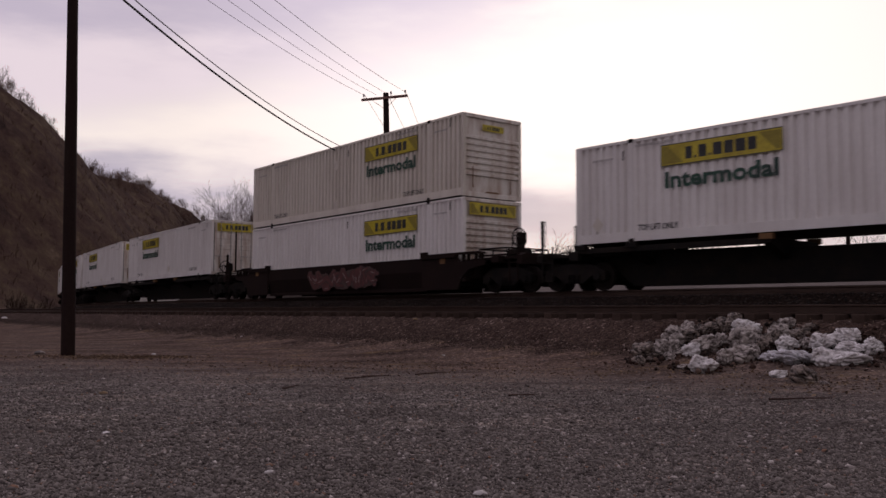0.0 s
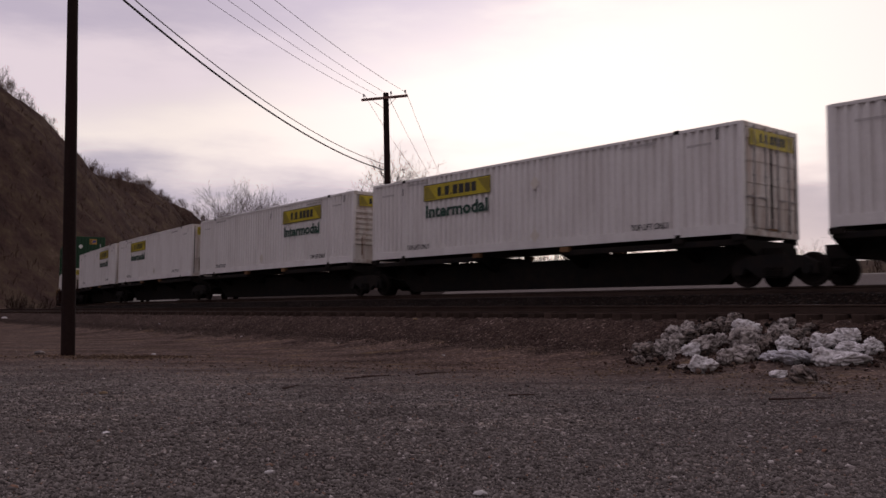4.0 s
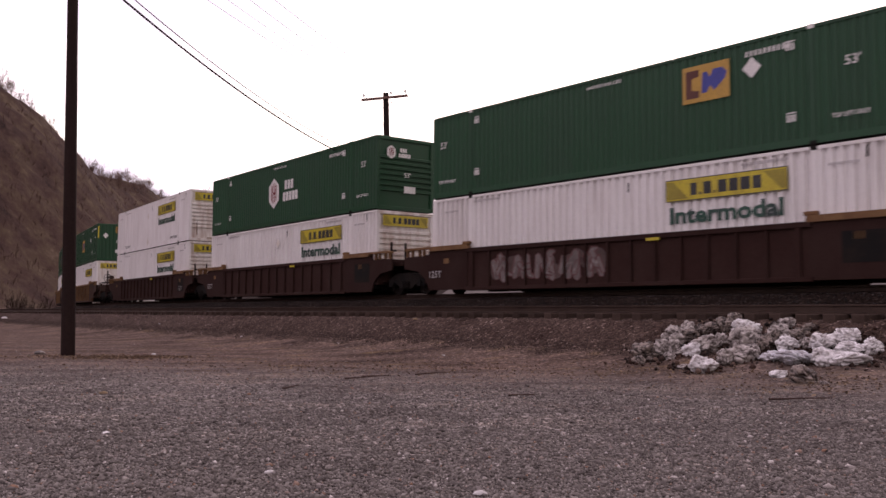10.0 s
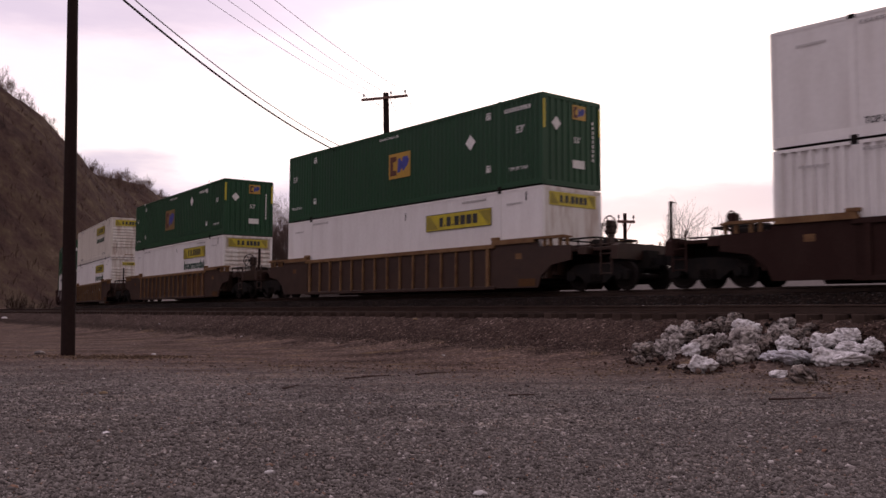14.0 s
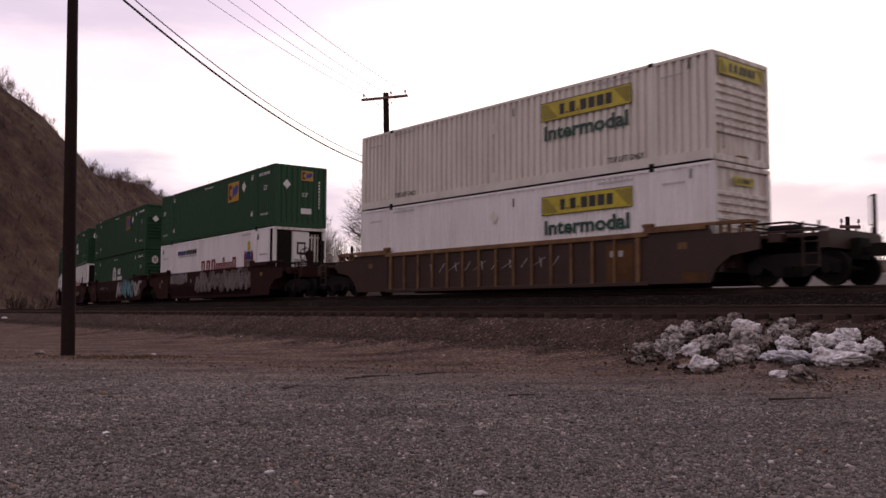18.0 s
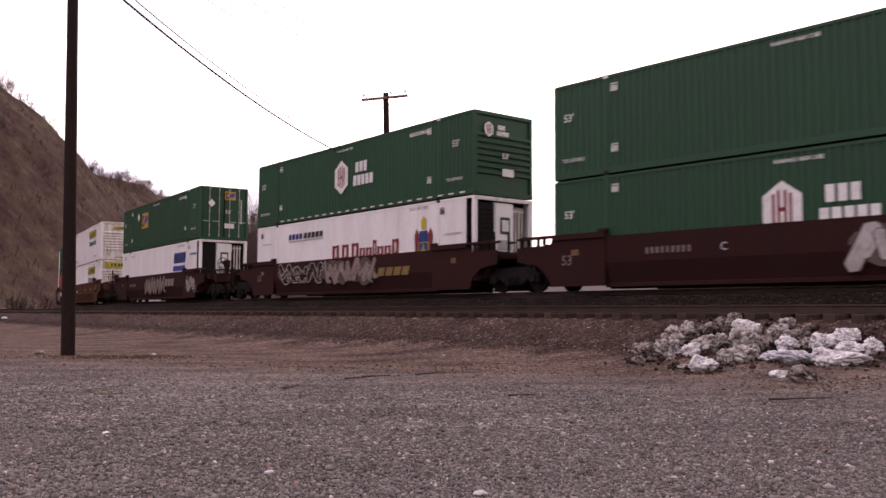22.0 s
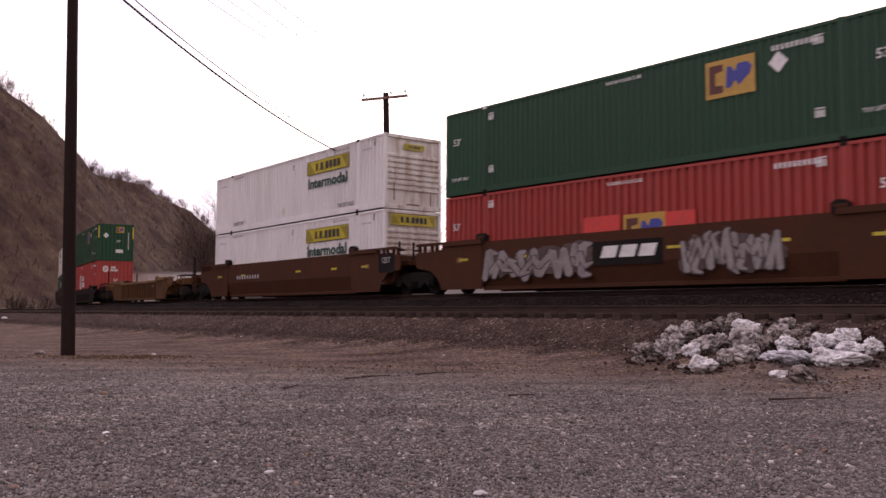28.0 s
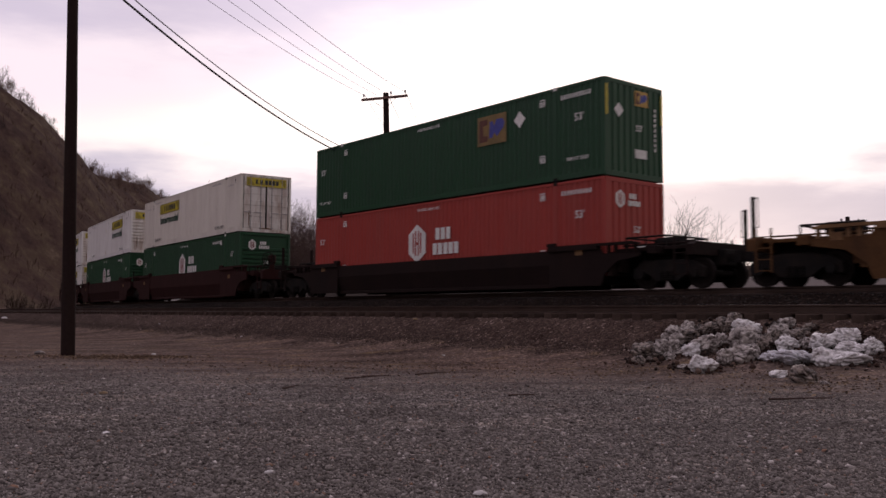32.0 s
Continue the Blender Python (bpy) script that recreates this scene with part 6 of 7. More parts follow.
def string_wires():
    top = Vector((near_base.x, near_base.y, 0))
    d = Vector((math.cos(radians(-17)), math.sin(radians(-17)), 0))
    e = Vector((math.cos(radians(-17)), math.sin(radians(-17)), 0))
    ft = Vector((far_base.x - 0.30, far_base.y, FAR_TOP - 0.05))
    for a, k, w in ((-1.1, -1.1, 0.009), (-0.4, -0.5, 0.008), (0.4, 0.1, 0.009), (1.1, 1.1, 0.009)):
        wire(top + d * a + Vector((0, 0, 11.75)), ft + e * k, 0.35, w)
    for zz, w in ((9.45, 0.030), (9.70, 0.016)):
        wire(top + Vector((0.15, 0, zz)), Vector((far_base.x - 0.25, far_base.y, ray_point(685, 300, 44.0).z + (zz - 9.5) * 1.2)), 0.72, w, "thick black telephone cable between poles")
    for k in (-1.1, 0.1, 1.1):
        wire(ft + e * k, ray_point(830 + k * 4, 392, 95.0), 1.2, 0.010)


string_wires()
for px, top, dist, r in ((828, 383, 95.0, 0.12), (1107, 378, 40.0, 0.10), (1503, 384, 33.0, 0.09)):
    b = ray_point(px, 500, dist)
    h = ray_point(px, top, dist).z - 1.0
    utility_pole(b.x, b.y, 1.0, h, r, r * 0.8, "short weathered signal pole beyond the tracks", [(h - 0.45, 0.4, 10, (-0.35, 0.35))])


def parked_trailer(x, y, z, turn):
    """A long white road trailer standing beyond the tracks."""
    t = tagged(new("road_trailer"), "long white road trailer parked beyond the tracks", "trailer")
    t.matrix_basis = pose(x, y, z, 0, 0, turn)
    bm = bmesh.new()
    box(bm, -4.8, 4.8, -1.25, 1.25, 1.15, 3.72, 0.04)
    body = part("body", bm, "white", t)
    for k in range(9):
        bm = bmesh.new()
        box(bm, -4.5 + k * 1.12, -4.44 + k * 1.12, -1.275, -1.25, 1.3, 3.6)
        part("seam", bm, "end_white", body)
    bm = bmesh.new()
    box(bm, -4.8, 4.8, -1.30, -1.24, 3.66, 3.78, 0.01)
    part("top_rail", bm, "ink_pale", body)
    for wx in (-3.6, -2.4):
        bm = bmesh.new()
        lathe(bm, [(0.2, -1.22), (0.5, -1.22), (0.52, -1.1), (0.5, -0.95), (0.2, -0.95)], "y", 16)
        part("wheel", bm, "steel_black", t).matrix_basis = pose(wx, 0, 0.52)
    bm = bmesh.new()
    box(bm, 2.9, 3.1, -0.9, 0.9, 0.0, 1.15)
    part("landing_leg", bm, "steel_black", t)


spot = ray_point(292, 483, 80.0)
parked_trailer(spot.x, spot.y, spot.z - 3.78, -6)


# ---- bare trees ----
def tree_mesh(seed, height, spread, levels, trunk_r, twig, far=False):
    """A bare tree as tapering tubes in a rounded crown, spread times as wide as high: (trunk mesh, crown mesh)."""
    rnd = random.Random(seed)
    tv, tf, cv, cf = [], [], [], []

    def tube(verts, faces, p, q, r0, r1, sides):
        d = (q - p)
        if d.length < 1e-5:
            return
        d.normalize()
        u = d.orthogonal().normalized()
        w = d.cross(u)
        k = len(verts)
        if far and sides == 3:
            # a sliver is enough for a twig on the far hillside
            u = Vector((d.y, -d.x, 0)).normalized() if abs(d.z) < 0.999 else u
            verts.extend(tuple(v) for v in (p - u * r0, p + u * r0, q + u * r1, q - u * r1))
            faces.append((k, k + 1, k + 2, k + 3))
            return
        for c, r in ((p, r0), (q, r1)):
            for i in range(sides):
                a = 2 * math.pi * i / sides
                verts.append(tuple(c + (u * math.cos(a) + w * math.sin(a)) * r))
        for i in range(sides):
            j = (i + 1) % sides
            faces.append((k + i, k + j, k + sides + j, k + sides + i))

    middle, rx, rz = 0.56 * height, 0.5 * spread * height, 0.44 * height
    phase = rnd.uniform(0, 6.283)

    def outside(q):
        a = math.atan2(q.y, q.x)
        lump = 1.0 + 0.10 * math.sin(3 * a + phase) + 0.08 * math.sin(5 * a + 9 * q.z / height)
        return (q.x * q.x + q.y * q.y) / (rx * lump) ** 2 + ((q.z - middle) / (rz * lump)) ** 2 > rnd.uniform(0.85, 1.15)

    def turned(d, angle):
        side = d.orthogonal().normalized()
        side.rotate(Matrix.Rotation(rnd.uniform(0, 2 * math.pi), 3, d))
        return (d * math.cos(angle) + side * math.sin(angle)).normalized()

    def grow(p, d, length, r, level):
        sides = 6 if level == 0 else 4 if level == 1 else 3
        vs, fs = (tv, tf) if level == 0 else (cv, cf)
        n = 3 if level < 4 else 2
        for i in range(n):
            q = p + d * (length / n)
            r1 = max(twig * 0.7, r * 0.90)
            tube(vs, fs, p, q, r, r1, sides)
            p, r = q, r1
            if level > 1 and outside(p):
                return
            d = (d + Vector((rnd.uniform(-1, 1), rnd.uniform(-1, 1), rnd.uniform(-0.6, 0.9))) * 0.13).normalized()
            if 0 < level < levels and i < n - 1 and rnd.random() < (0.85 if level < 3 else 1.0):
                grow(p.copy(), turned(d, rnd.uniform(0.55, 1.0)), length * rnd.uniform(0.5, 0.75), max(twig, r * 0.5), level + 1)
        if level < levels:
            for k in range(5 if level == 0 else 2 if rnd.random() < 0.7 else 3):
                nd = turned(d, rnd.uniform(0.30, 0.75) if level == 0 else rnd.uniform(0.28, 0.62))
                nd = (nd + Vector((0, 0, 0.10))).normalized()
                grow(p.copy(), nd, length * rnd.uniform(0.68, 0.86) if level else height * rnd.uniform(0.20, 0.30), max(twig, r * rnd.uniform(0.58, 0.74)), level + 1)

    grow(Vector((0, 0, -0.3)), Vector((0, 0, 1)), height * 0.17 + 0.3, trunk_r, 0)
    return raw_mesh("trunk", tv, tf, "bark", True), raw_mesh("crown", cv, cf, "twig")


TREES = [tree_mesh(7 + i, 10.0, 0.74 + 0.1 * i, 5, 0.20, 0.0065) for i in range(3)]
BUSHES = [tree_mesh(31 + i, 6.0, 1.0, 5, 0.10, 0.0075) for i in range(2)]


FINE = tree_mesh(53, 10.0, 0.95, 6, 0.20, 0.0065)
BIG = tree_mesh(9, 10.0, 0.74, 7, 0.20, 0.0060)


def plant(kind, x, y, z, scale, turn, label, wide=1.0):
    trunk, crown = kind
    t = tagged(new("bare_tree"), label, "tree", group="bare trees beyond the tracks")
    t.matrix_basis = pose(x, y, z, 0, 0, turn)
    for nm, me in (("trunk", trunk), ("crown", crown)):
        ob = piece(nm, me, t)
        ob.scale = (scale * wide, scale * wide, scale)
    return t


def tree_at(kind, px, top, dist, turn, label, base=1.2, nominal=10.0, wide=1.0):
    """Plants a tree so that it reaches a given height on the skyline."""
    p = ray_point(px, top, dist)
    plant(kind, p.x, p.y, base, (p.z - base) / nominal, turn, label, wide)


def make_trees():
    big = "bare deciduous tree with fine grey-brown twigs"
    tree_at(BIG, 735, 258, 75, 20, big, wide=1.12)
    tree_at(TREES[1], 1215, 345, 62, 70, big, wide=1.1)
    bush = "bare scrubby tree with dense brown twigs"
    for i, (px, top, dist) in enumerate(((405, 325, 190), (440, 333, 180), (375, 345, 200), (470, 343, 175), (500, 352, 165), (530, 360, 160), (350, 368, 210), (488, 366, 170), (514, 358, 172), (540, 374, 158), (562, 398, 152), (478, 380, 150), (505, 392, 150), (533, 400, 148), (555, 395, 150), (600, 425, 130), (640, 415, 125), (665, 405, 110),
                                         (620, 440, 120), (705, 420, 105), (800, 400, 110), (850, 410, 120), (870, 405, 118), (890, 420, 115), (960, 418, 120), (990, 405, 120), (1025, 412, 125), (1055, 410, 130), (1085, 418, 128),
                                         (1150, 420, 120), (1290, 425, 120), (1350, 420, 130), (1440, 415, 130), (1530, 400, 110))):
        k = (i * 2 + 1) % 5
        if ray_point(px, top, dist).z > 13.0:
            tree_at(FINE, px, top, dist, i * 47, bush, wide=1.0)
        else:
            tree_at((TREES + BUSHES)[k], px, top, dist, i * 47, bush, nominal=10.0 if k < 3 else 6.0, wide=1.3)

    # thicket that hides the line where it comes out behind the near pole
    for i, px in enumerate((78, 90, 100)):
        for dist in range(60, 130, 5):
            p = ray_point(px, 520, dist)
            a, b = (float(side_of(line, [p.x], [p.y])[0]) for line in (MAIN, SIDE))
            if a > 4.5 and abs(b) > 4.5:
                g = float(ground_height(np.array([p.x]), np.array([p.y]))[0])
                top = ray_point(px, 452 - 6 * i, dist).z
                plant(BUSHES[i % 2], p.x, p.y, g, (top - g) / 6.0, i * 80, bush, 0.55)
                break


make_trees()


def make_hill_brush():
    """Brush over the valley side and bare trees along its crest, each in one mesh."""
    rnd = np.random.RandomState(5)

    def source(seed, levels, twig):
        tr, c = tree_mesh(seed, 5.0, 1.0, levels, 0.09, twig, True)
        v = np.array([w.co for me in (tr, c) for w in me.vertices])
        f, k = [], 0
        for me in (tr, c):
            f += [tuple(k + i for i in p.vertices) for p in me.polygons]
            k += len(me.vertices)
        return v, np.array(f)

    def spread(name, label, src, x, y, size, mat="brush", floor=3.0):
        V, F, k = [], [], 0
        z = ground_height(x, y)
        for i in range(len(x)):
            if z[i] < floor:
                continue
            v, f = src[rnd.randint(len(src))]
            a = rnd.uniform(0, 6.283)
            c, d = math.cos(a), math.sin(a)
            V.append(np.stack([v[:, 0] * c - v[:, 1] * d, v[:, 0] * d + v[:, 1] * c, v[:, 2]], 1) * size[i] + (x[i], y[i], z[i] - 0.05))
            F.append(f + k)
            k += len(v)
        V, F = np.concatenate(V), np.concatenate(F)
        me = bpy.data.meshes.new(name)
        me.vertices.add(len(V))
        me.vertices.foreach_set("co", V.reshape(-1))
        me.loops.add(F.size)
        me.loops.foreach_set("vertex_index", F.reshape(-1))
        me.polygons.add(len(F))
        me.polygons.foreach_set("loop_start", np.arange(0, F.size, 4))
        me.update(calc_edges=True)
        me.materials.append(M[mat])
        tagged(new(name, me), label, "brush", kind="stuff")

    n = 5200
    x, y = rnd.uniform(-165, -80, n), 150 + 450 * rnd.uniform(0, 1, n) ** 1.2
    seen = x > -0.56 * y
    spread("hill_brush", "brown leafless brush on the hillside", [source(60 + i, 2, 0.022) for i in range(5)],
           x[seen], y[seen], rnd.uniform(0.25, 0.75, int(seen.sum())))
    n = 190
    spread("hill_trees", "fine bare trees along the crest of the hill", [source(80 + i, 4, 0.020) for i in range(5)],
           -150 + rnd.uniform(-12, 12, n), 240 + 360 * rnd.uniform(0, 1, n) ** 1.2, rnd.uniform(0.9, 1.7, n), "crest")

    # thicket at the foot of the hill, clear of the tracks
    n = 850
    y = rnd.uniform(70, 185, n)
    x = y * rnd.uniform(-0.66, -0.36, n)
    clear = (np.abs(side_of(MAIN, x, y)) > 6.0) & (np.abs(side_of(SIDE, x, y)) > 6.0)
    spread("foot_brush", "brown leafless thicket at the foot of the hill", [source(70 + i, 3, 0.018) for i in range(3)], x[clear], y[clear], rnd.uniform(0.4, 1.0, int(clear.sum())), "weeds", -1.0)
    # weeds and saplings on the bank behind the main track
    n = 1300
    s, w = rnd.uniform(-110, 40, n), -rnd.uniform(9.4, 15.0, n)
    xs, ys, hs = (np.interp(s, MAIN[:, 0], MAIN[:, i]) for i in (1, 2, 3))
    spread("bank_brush", "dark leafless weeds and saplings on the bank behind the tracks", [source(95 + i, 2, 0.012) for i in range(3)],
           xs + w * np.sin(hs), ys - w * np.cos(hs), rnd.uniform(0.12, 0.26, n), "weeds", 0.2)


make_hill_brush()

# ---- the heap of crumpled plastic sacks at the foot of the shoulder ----
# stain: dirt, and also the shade of folds and hollows put into the colour
def plastic(name, color, stain, amount):
    m = surface(name, color, 0.45, grain=11, stain=3.6, dirt=stain, dirt_amount=amount, bump=0.35, bump_distance=0.03, spec=0.5, mottle=0.10)
    return m


M["sack_white"] = plastic("white_plastic", (0.80, 0.78, 0.79), (0.12, 0.085, 0.068), 1.0)
M["sack_grey"] = plastic("grey_plastic", (0.47, 0.425, 0.40), (0.045, 0.029, 0.024), 1.6)
M["sack_brown"] = plastic("soiled_shaded_plastic", (0.28, 0.23, 0.20), (0.024, 0.015, 0.012), 1.9)
M["sack_blue"] = plastic("bluish_plastic", (0.66, 0.66, 0.71), (0.12, 0.09, 0.08), 1.0)


def sack_mesh(seed, mat):
    """A stuffed, crumpled bag: taut facets between sharp folds, with small creases; 1 wide, 1 high."""
    bm = bmesh.new()
    bmesh.ops.create_icosphere(bm, subdivisions=5, radius=1.0)
    rnd = random.Random(seed)
    planes = []
    for _ in range(26):
        u = Vector((rnd.gauss(0, 1), rnd.gauss(0, 1), rnd.gauss(0, 1))).normalized()
        planes.append((u, rnd.uniform(0.74, 0.98)))
    o = Vector((seed * 7.3, seed * 3.1, seed * 1.7))
    for v in bm.verts:
        d = v.co.normalized()
        r = min([1.12] + [h / max(0.12, u.dot(d)) for u, h in planes])
        r += 0.10 * noise.noise(d * 1.6 + o)
        fold = abs(noise.noise(d * 2.3 + o * 1.3))
        fine = abs(noise.noise(d * 5.5 + o * 0.7))
        r -= 0.24 * max(0.0, 1.0 - fold * 4.0) + 0.05 * max(0.0, 1.0 - fine * 3.0)
        pit = noise.noise(d * 1.9 + o * 2.1)
        r -= 0.35 * max(0.0, pit - 0.42)
        v.co = d * r
    lo = min(v.co.z for v in bm.verts) + 0.30
    for v in bm.verts:
        v.co.z = max(v.co.z, lo) - lo
    hx, hz = max(abs(v.co.x) for v in bm.verts) * 2, max(v.co.z for v in bm.verts)
    for v in bm.verts:
        v.co = Vector((v.co.x / hx, v.co.y / hx, v.co.z / hz))
    return finish(bm, "plastic_sack", mat, True)


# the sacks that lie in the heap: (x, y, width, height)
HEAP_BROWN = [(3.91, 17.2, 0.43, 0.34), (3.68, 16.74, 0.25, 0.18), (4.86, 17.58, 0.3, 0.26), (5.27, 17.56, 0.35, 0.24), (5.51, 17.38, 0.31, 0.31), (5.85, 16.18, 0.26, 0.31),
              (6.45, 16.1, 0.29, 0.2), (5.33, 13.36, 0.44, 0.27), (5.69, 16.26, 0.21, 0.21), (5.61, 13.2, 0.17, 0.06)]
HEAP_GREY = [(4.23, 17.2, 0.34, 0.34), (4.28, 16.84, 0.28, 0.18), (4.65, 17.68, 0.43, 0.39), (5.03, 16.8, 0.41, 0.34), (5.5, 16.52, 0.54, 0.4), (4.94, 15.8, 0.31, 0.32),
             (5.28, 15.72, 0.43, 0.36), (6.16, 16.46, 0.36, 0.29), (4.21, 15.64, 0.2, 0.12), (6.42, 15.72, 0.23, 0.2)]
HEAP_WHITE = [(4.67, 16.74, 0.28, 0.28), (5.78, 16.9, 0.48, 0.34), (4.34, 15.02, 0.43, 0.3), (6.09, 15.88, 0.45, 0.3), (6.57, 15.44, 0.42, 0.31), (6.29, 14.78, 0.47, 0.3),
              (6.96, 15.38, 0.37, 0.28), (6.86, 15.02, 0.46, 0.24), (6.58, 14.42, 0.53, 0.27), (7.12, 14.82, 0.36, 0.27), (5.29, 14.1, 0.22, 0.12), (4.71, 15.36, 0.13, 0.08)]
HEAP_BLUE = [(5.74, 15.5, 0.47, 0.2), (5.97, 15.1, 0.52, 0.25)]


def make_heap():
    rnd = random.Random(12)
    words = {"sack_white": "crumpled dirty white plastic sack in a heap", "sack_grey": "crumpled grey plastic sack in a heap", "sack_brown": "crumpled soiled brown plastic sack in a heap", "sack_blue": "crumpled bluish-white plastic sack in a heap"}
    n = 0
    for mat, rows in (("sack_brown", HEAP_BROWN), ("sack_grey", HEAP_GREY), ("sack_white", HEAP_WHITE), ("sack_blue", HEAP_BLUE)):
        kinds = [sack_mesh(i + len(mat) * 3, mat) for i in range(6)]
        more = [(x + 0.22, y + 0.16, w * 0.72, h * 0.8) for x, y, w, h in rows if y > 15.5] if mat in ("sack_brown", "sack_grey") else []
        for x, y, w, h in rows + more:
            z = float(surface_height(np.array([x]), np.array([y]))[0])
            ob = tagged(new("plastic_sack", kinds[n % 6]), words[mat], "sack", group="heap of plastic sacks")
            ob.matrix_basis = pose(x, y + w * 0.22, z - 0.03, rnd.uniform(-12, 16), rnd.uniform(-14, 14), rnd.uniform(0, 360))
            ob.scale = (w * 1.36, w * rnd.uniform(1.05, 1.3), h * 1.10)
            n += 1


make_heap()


# ---- stones ----
def scatter(name, pts, sizes, mat, label, seed, flat_k=0.7):
    """Many small angular stones in one mesh."""
    rnd = np.random.RandomState(seed)
    n = len(pts)
    base = np.array([(1, 0, 0), (-1, 0, 0), (0, 1, 0), (0, -1, 0), (0, 0, 1), (0, 0, -1)], float)
    tri = np.array([(0, 2, 4), (2, 1, 4), (1, 3, 4), (3, 0, 4), (2, 0, 5), (1, 2, 5), (3, 1, 5), (0, 3, 5)])
    v = base[None] * rnd.uniform(0.6, 1.25, (n, 6, 1)) + rnd.uniform(-0.28, 0.28, (n, 6, 3))
    v[:, :, 2] *= flat_k
    a = rnd.uniform(0, 6.283, n)
    c, s = np.cos(a)[:, None], np.sin(a)[:, None]
    t = rnd.uniform(-0.5, 0.5, n)[:, None]
    x, y, z = v[:, :, 0], v[:, :, 1], v[:, :, 2]
    x, z = x * np.cos(t) - z * np.sin(t), x * np.sin(t) + z * np.cos(t)
    v = np.stack([x * c - y * s, x * s + y * c, z], 2) * sizes[:, None, None] + pts[:, None, :]
    f = (tri[None] + 6 * np.arange(n)[:, None, None]).reshape(-1, 3)
    me = bpy.data.meshes.new(name)
    me.vertices.add(n * 6)
    me.vertices.foreach_set("co", v.reshape(-1))
    me.loops.add(len(f) * 3)
    me.loops.foreach_set("vertex_index", f.reshape(-1))
    me.polygons.add(len(f))
    me.polygons.foreach_set("loop_start", np.arange(0, len(f) * 3, 3))
    me.update(calc_edges=True)
    me.validate()
    me.materials.append(M[mat])
    return tagged(new(name, me), label, "gravel", kind="stuff")


def stone_material(name, stops):
    m = bpy.data.materials.new(name)
    m.use_nodes = True
    nt = m.node_tree
    ln = nt.links.new
    b = nt.nodes["Principled BSDF"]
    g = nt.nodes.new("ShaderNodeNewGeometry")
    r = ramp_of(nt, stops)
    ln(g.outputs["Random Per Island"], r.inputs["Fac"])
    tc = nt.nodes.new("ShaderNodeTexCoord")
    n = node(nt, "ShaderNodeTexNoise", Scale=45.0, Detail=3.0)
    ln(tc.outputs["Object"], n.inputs["Vector"])
    k = ramp_of(nt, [(0.3, (0.75, 0.75, 0.75)), (0.7, (1.15, 1.15, 1.15))])
    ln(n.outputs["Fac"], k.inputs["Fac"])
    mul = node(nt, "ShaderNodeMix", blend="MULTIPLY")
    mul.data_type = "RGBA"
    mul.inputs["Factor"].default_value = 1.0
    ln(r.outputs["Color"], mul.inputs[6])
    ln(k.outputs["Color"], mul.inputs[7])
    ln(mul.outputs[2], b.inputs["Base Color"])
    b.inputs["Roughness"].default_value = 0.9
    b.inputs["Specular IOR Level"].default_value = 0.25
    return m


M["gravel_stones"] = stone_material("gravel_stones", [(0.0, (0.085, 0.073, 0.068)), (0.30, (0.135, 0.117, 0.109)), (0.60, (0.178, 0.156, 0.145)), (0.85, (0.235, 0.209, 0.195)), (0.96, (0.30, 0.27, 0.25)), (0.972, (0.26, 0.14, 0.09)), (0.985, (0.30, 0.26, 0.24)), (1.0, (0.62, 0.57, 0.55))])
M["ballast_stones"] = stone_material("ballast_stones", [(0.0, (0.036, 0.024, 0.020)), (0.5, (0.078, 0.054, 0.046)), (0.93, (0.13, 0.094, 0.080)), (0.985, (0.17, 0.125, 0.108)), (1.0, (0.50, 0.42, 0.38))])

M["dark_stones"] = stone_material("dark_stones", [(0.0, (0.009, 0.0075, 0.0075)), (0.6, (0.022, 0.018, 0.017)), (1.0, (0.055, 0.045, 0.042))])


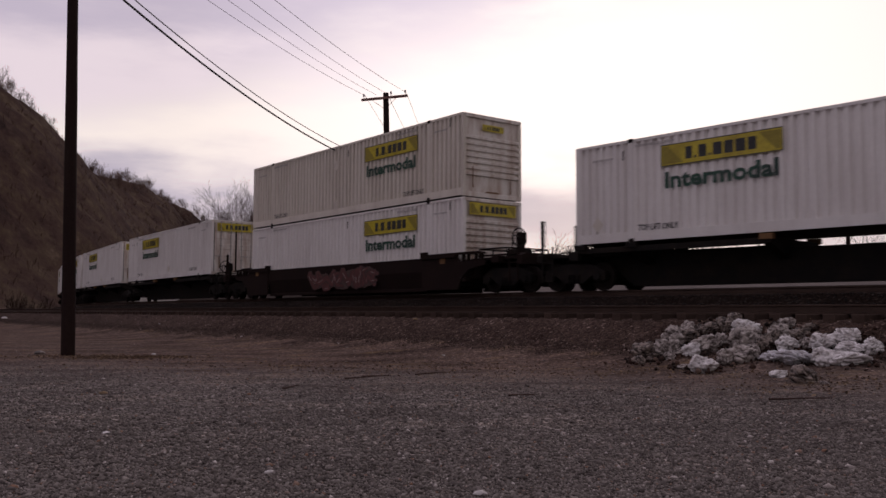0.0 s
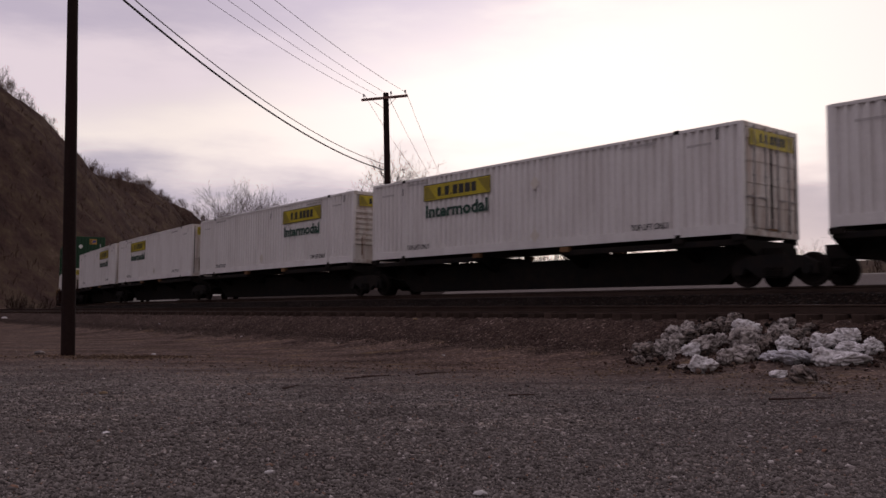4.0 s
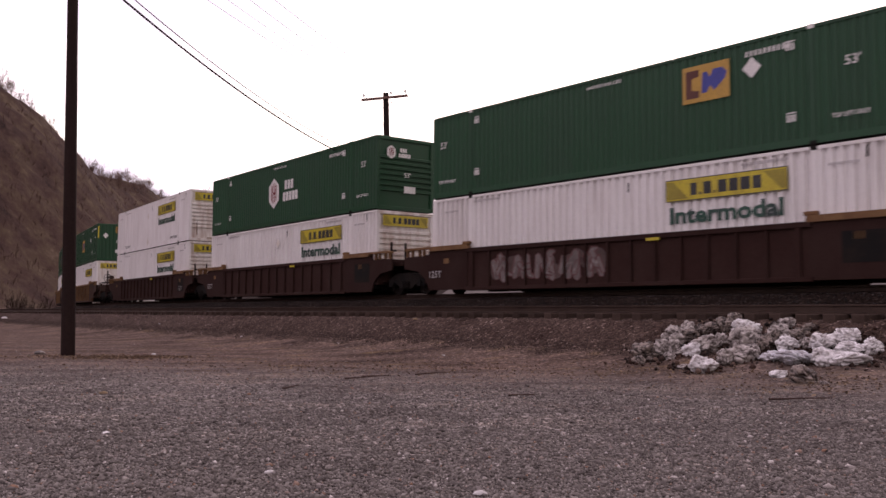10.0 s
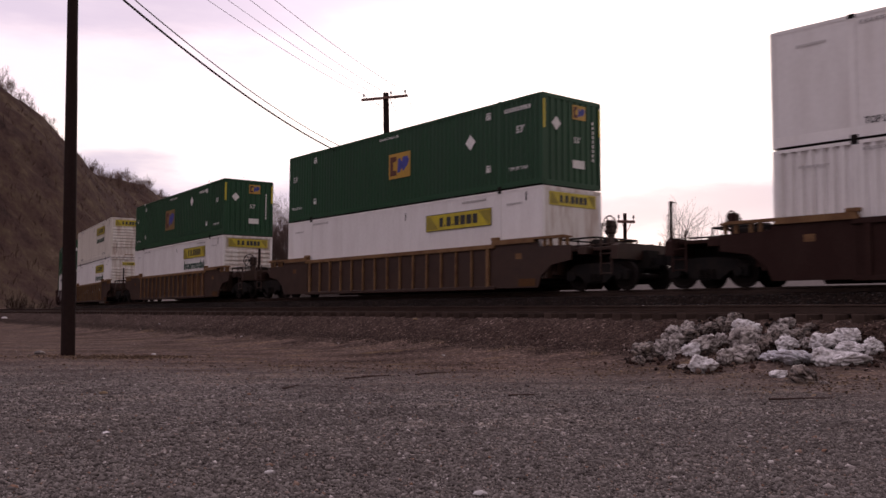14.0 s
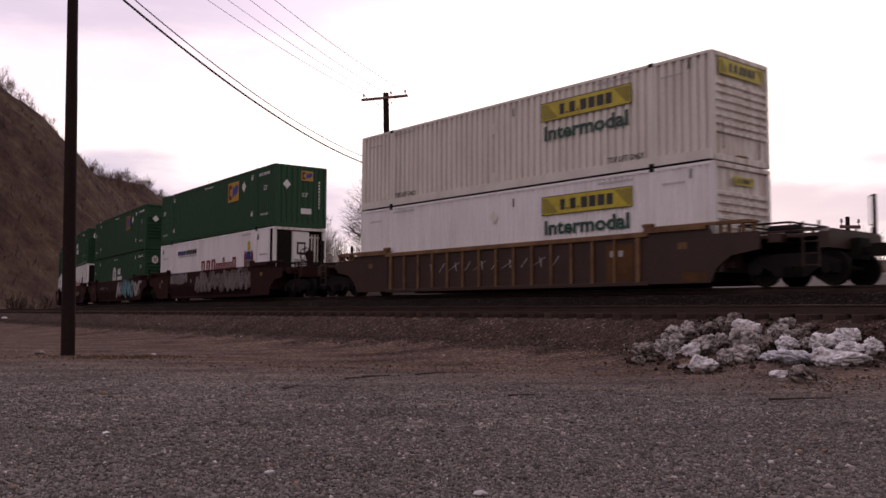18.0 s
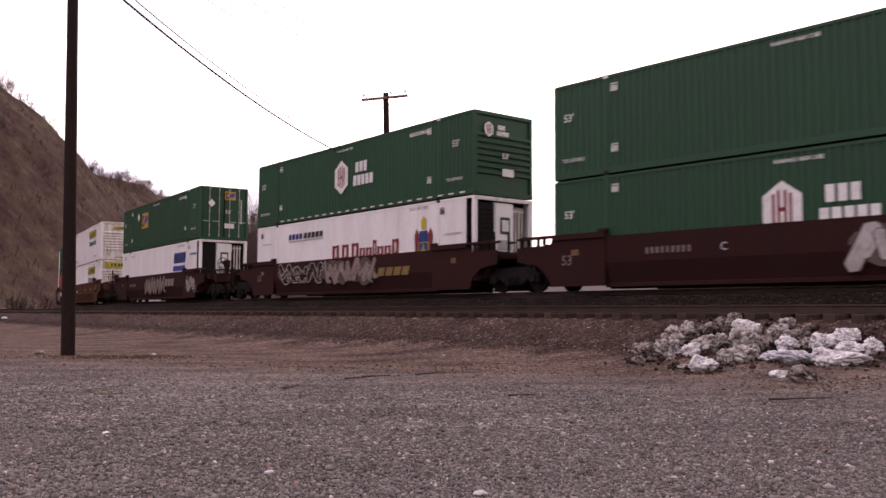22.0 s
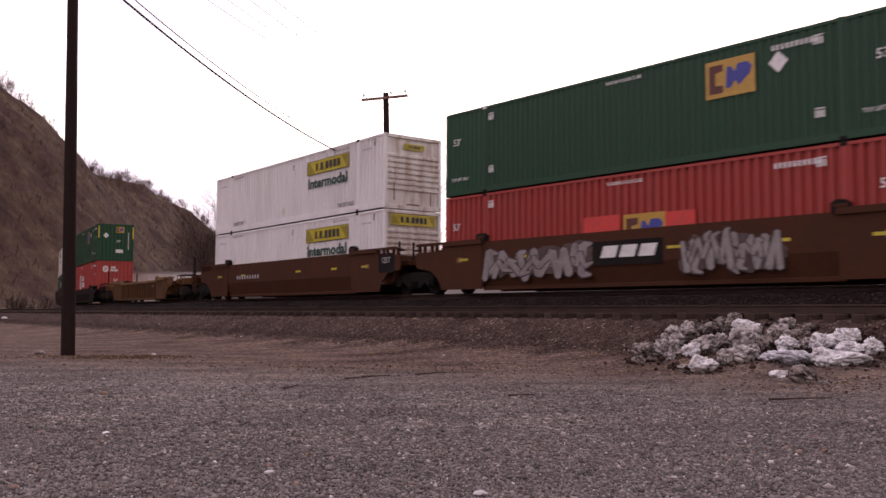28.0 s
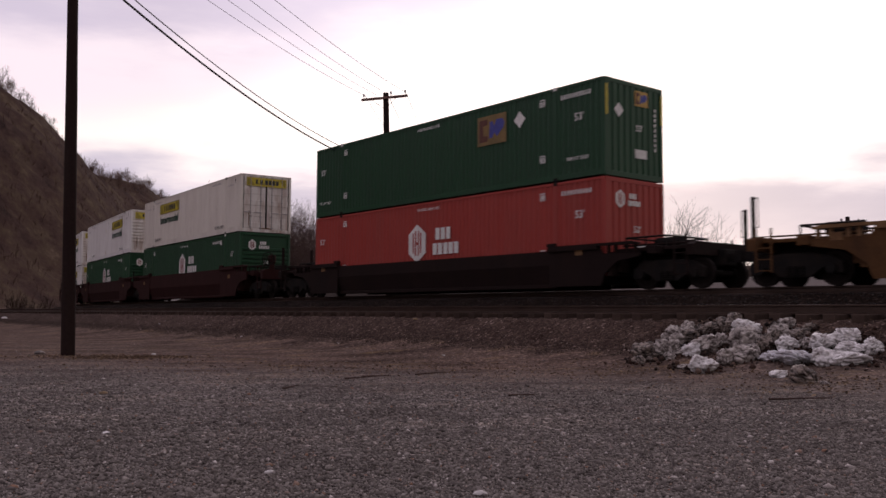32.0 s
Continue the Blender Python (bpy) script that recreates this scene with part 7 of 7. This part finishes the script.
def make_stones():
    rnd = np.random.RandomState(3)
    n = 125000
    y = 1.0 / rnd.uniform(1 / 30.0, 1 / 4.2, n)
    x = rnd.uniform(-0.55, 0.55, n) * (y + 1.0)
    keep = rnd.uniform(0, 1, n) < np.clip((16.4 - (x * 0.295 + y * 0.955)) / 4.0, 0.35, 1.0)
    x, y = x[keep], y[keep]
    size = rnd.uniform(0.006, 0.0185, len(x)) * (1 + (rnd.uniform(0, 1, len(x)) > 0.96) * 0.9)
    free = side_of(SIDE, x, y) > 2.4
    x, y, size = x[free], y[free], size[free]
    z = ground_height(x, y) + size * 0.25
    scatter("gravel_stones", np.stack([x, y, z], 1), size, "gravel_stones", "loose dark grey gravel stones of the lot", 4)
    # shoulder and middle of the two tracks
    n = 80000
    s = rnd.uniform(-40, 45, n)
    w = np.where(rnd.uniform(0, 1, n) < 0.62, rnd.uniform(1.2, 3.1, n), rnd.uniform(-3.4, 1.2, n))
    xs, ys, hs = (np.interp(s, SIDE[:, 0], SIDE[:, i]) for i in (1, 2, 3))
    x, y = xs + w * np.sin(hs), ys - w * np.cos(hs)
    z = np.interp(w, [-3.4, -1.8, -0.9, 0.9, 1.15, 1.42, 2.25, 3.2], [0.78, SIDE_RAIL_Z - 0.2, SIDE_RAIL_Z - 0.2, SIDE_RAIL_Z - 0.30, SIDE_RAIL_Z - 0.30, SIDE_RAIL_Z - 0.36, 0.45, 0.16])
    z = np.maximum(z, np.where(w < -1.2, 0, z))
    size = rnd.uniform(0.010, 0.026, n)
    out = w > 1.0
    pts = np.stack([x, y, z + size * 0.2], 1)
    scatter("ballast_stones", pts[out], size[out], "ballast_stones", "brown-grey ballast stones on the track shoulder", 6)
    scatter("sooty_ballast_stones", pts[~out], size[~out], "dark_stones", "dark ballast stones between the rails", 7)
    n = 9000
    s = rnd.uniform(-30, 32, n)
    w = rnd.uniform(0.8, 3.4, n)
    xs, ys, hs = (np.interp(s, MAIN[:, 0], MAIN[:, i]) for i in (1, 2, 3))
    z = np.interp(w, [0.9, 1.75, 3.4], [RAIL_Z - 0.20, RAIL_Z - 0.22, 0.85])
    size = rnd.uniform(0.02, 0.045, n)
    scatter("main_ballast_stones", np.stack([xs + w * np.sin(hs), ys - w * np.cos(hs), z + size * 0.2], 1), size, "dark_stones", "brown-grey ballast stones beside the main track", 8)


make_stones()


def make_gap_fill():
    """Dark scraps and clods added under and between the sacks, as the shade of the gaps."""
    rnd = np.random.RandomState(17)
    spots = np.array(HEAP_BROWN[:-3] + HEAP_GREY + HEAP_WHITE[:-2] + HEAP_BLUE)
    pick = spots[rnd.randint(len(spots), size=900)]
    x, y = pick[:, 0] + rnd.normal(size=900) * 0.20, pick[:, 1] + 0.12 + rnd.normal(size=900) * 0.22
    size = rnd.uniform(0.02, 0.075, 900)
    scatter("heap_debris", np.stack([x, y, surface_height(x, y) + size * 0.6], 1), size, "gap_fill", "dark scraps added for the shaded gaps between the sacks", 18, 0.9)


# near-black tones: the shade between the sacks put into the scraps' colour
M["gap_fill"] = stone_material("dark_gap_fill", [(0.0, (0.010, 0.006, 0.005)), (0.55, (0.032, 0.018, 0.014)), (0.9, (0.07, 0.040, 0.030)), (1.0, (0.22, 0.16, 0.13))])
make_gap_fill()


# ---- dead leaves, sticks and litter ----
M["leaf"] = stone_material("dead_leaves", [(0.0, (0.07, 0.044, 0.032)), (0.5, (0.15, 0.10, 0.066)), (1.0, (0.26, 0.185, 0.115))])


def make_litter():
    rnd = np.random.RandomState(9)
    V, F = [], []
    for cx, cy, rx, ry, n in ((-8.6, 21.0, 1.7, 1.2, 300), (-7.2, 20.6, 1.5, 0.8, 1500), (0.5, 16.6, 5.5, 2.2, 500), (6.5, 12.9, 3.0, 1.2, 700), (5.3, 15.6, 3.4, 1.6, 600), (-3.0, 18.0, 5.0, 2.4, 350)):
        xy = np.stack([cx + rnd.normal(size=n) * rx * 0.5, cy + rnd.normal(size=n) * ry * 0.5], 1)
        lift = surface_height(xy[:, 0], xy[:, 1]) + 0.012
        for (x, y), z in zip(xy.tolist(), lift.tolist()):
            r = rnd.uniform(0.012, 0.045)
            a = rnd.uniform(0, 6.283)
            k = len(V)
            dx, dy = math.cos(a) * r, math.sin(a) * r
            V += [(x - dx, y - dy, z), (x + dy * 0.5, y - dx * 0.5, z + rnd.uniform(0, 0.03)), (x + dx, y + dy, z + rnd.uniform(0, 0.03)), (x - dy * 0.5, y + dx * 0.5, z + rnd.uniform(0, 0.03))]
            F += [(k, k + 1, k + 2), (k, k + 2, k + 3)]
    tagged(new("dead_leaves", raw_mesh("dead_leaves", V, F, "leaf")), "dead brown leaves and grass on the dirt", "leaves", kind="stuff")
    rr = random.Random(4)
    for px, py, l, a in ((735, 664, 0.55, 20), (640, 668, 0.5, -8), (500, 690, 0.3, 60), (1360, 705, 0.7, -12), (610, 672, 0.4, 15), (900, 700, 0.35, -30)):
        d = EYE_Z * 1582.8 / (py - 554.9)
        p = ray_point(px, py, d)
        bm = bmesh.new()
        q = Vector((0, 0, 0.02))
        dirn = Vector((math.cos(radians(a)), math.sin(radians(a)), 0.02))
        for i in range(4):
            e = q + dirn * l / 4 + Vector((rr.uniform(-0.02, 0.02), rr.uniform(-0.02, 0.02), 0.005))
            rod(bm, q, e, 0.014 - 0.002 * i, 0.012 - 0.002 * i, 5)
            q = e
        st = tagged(new("stick", finish(bm, "stick", "bark")), "broken brown stick on the gravel", "stick")
        st.location = (p.x, p.y, 0.0)
    for i, (px, py, w, up) in enumerate(((1071, 604, 0.13, 0.0), (735, 566, 0.12, 0.0), (272, 628, 0.10, 0.0), (188, 768, 0.06, 0.0), (850, 876, 0.07, 0.0), (598, 608, 0.06, 0.0), (427, 596, 0.08, 0.0), (1078, 578, 0.07, 0.0), (282, 574, 0.08, 0.0), (478, 838, 0.06, 0.0), (183, 697, 0.09, 0.0), (785, 630, 0.07, 0.0), (70, 627, 0.24, 0.0), (8, 564, 0.22, 0.0))):
        # follow the sight line down to the lot or the shoulder
        o, e = Vector((0, 0, EYE_Z)), ray_point(px, py, 1.0) - Vector((0, 0, EYE_Z))
        d = 3.0
        d = 3.0 if py > 660 else 12.0
        while d < 40:
            p = o + e * d
            if p.z <= float(surface_height(np.array([p.x]), np.array([p.y]))[0]) + 0.02:
                break
            d += 0.2
        bm = bmesh.new()
        bmesh.ops.create_icosphere(bm, subdivisions=2, radius=1.0)
        for v in bm.verts:
            v.co *= 1.0 + 0.35 * noise.noise(v.co * 2.2 + Vector((i * 5.0, 0, 0)))
            v.co = Vector((v.co.x * w * 0.6, v.co.y * w * 0.4, max(0, v.co.z + 0.3) * w * 0.28))
        li = tagged(new("litter", finish(bm, "litter", "sack_white" if i not in (1, 10, 12) else "leaf" if i < 12 else "sack_brown")), "small pale scrap of litter on the ground", "litter", group="scraps of litter")
        li.location = p


make_litter()
motions()
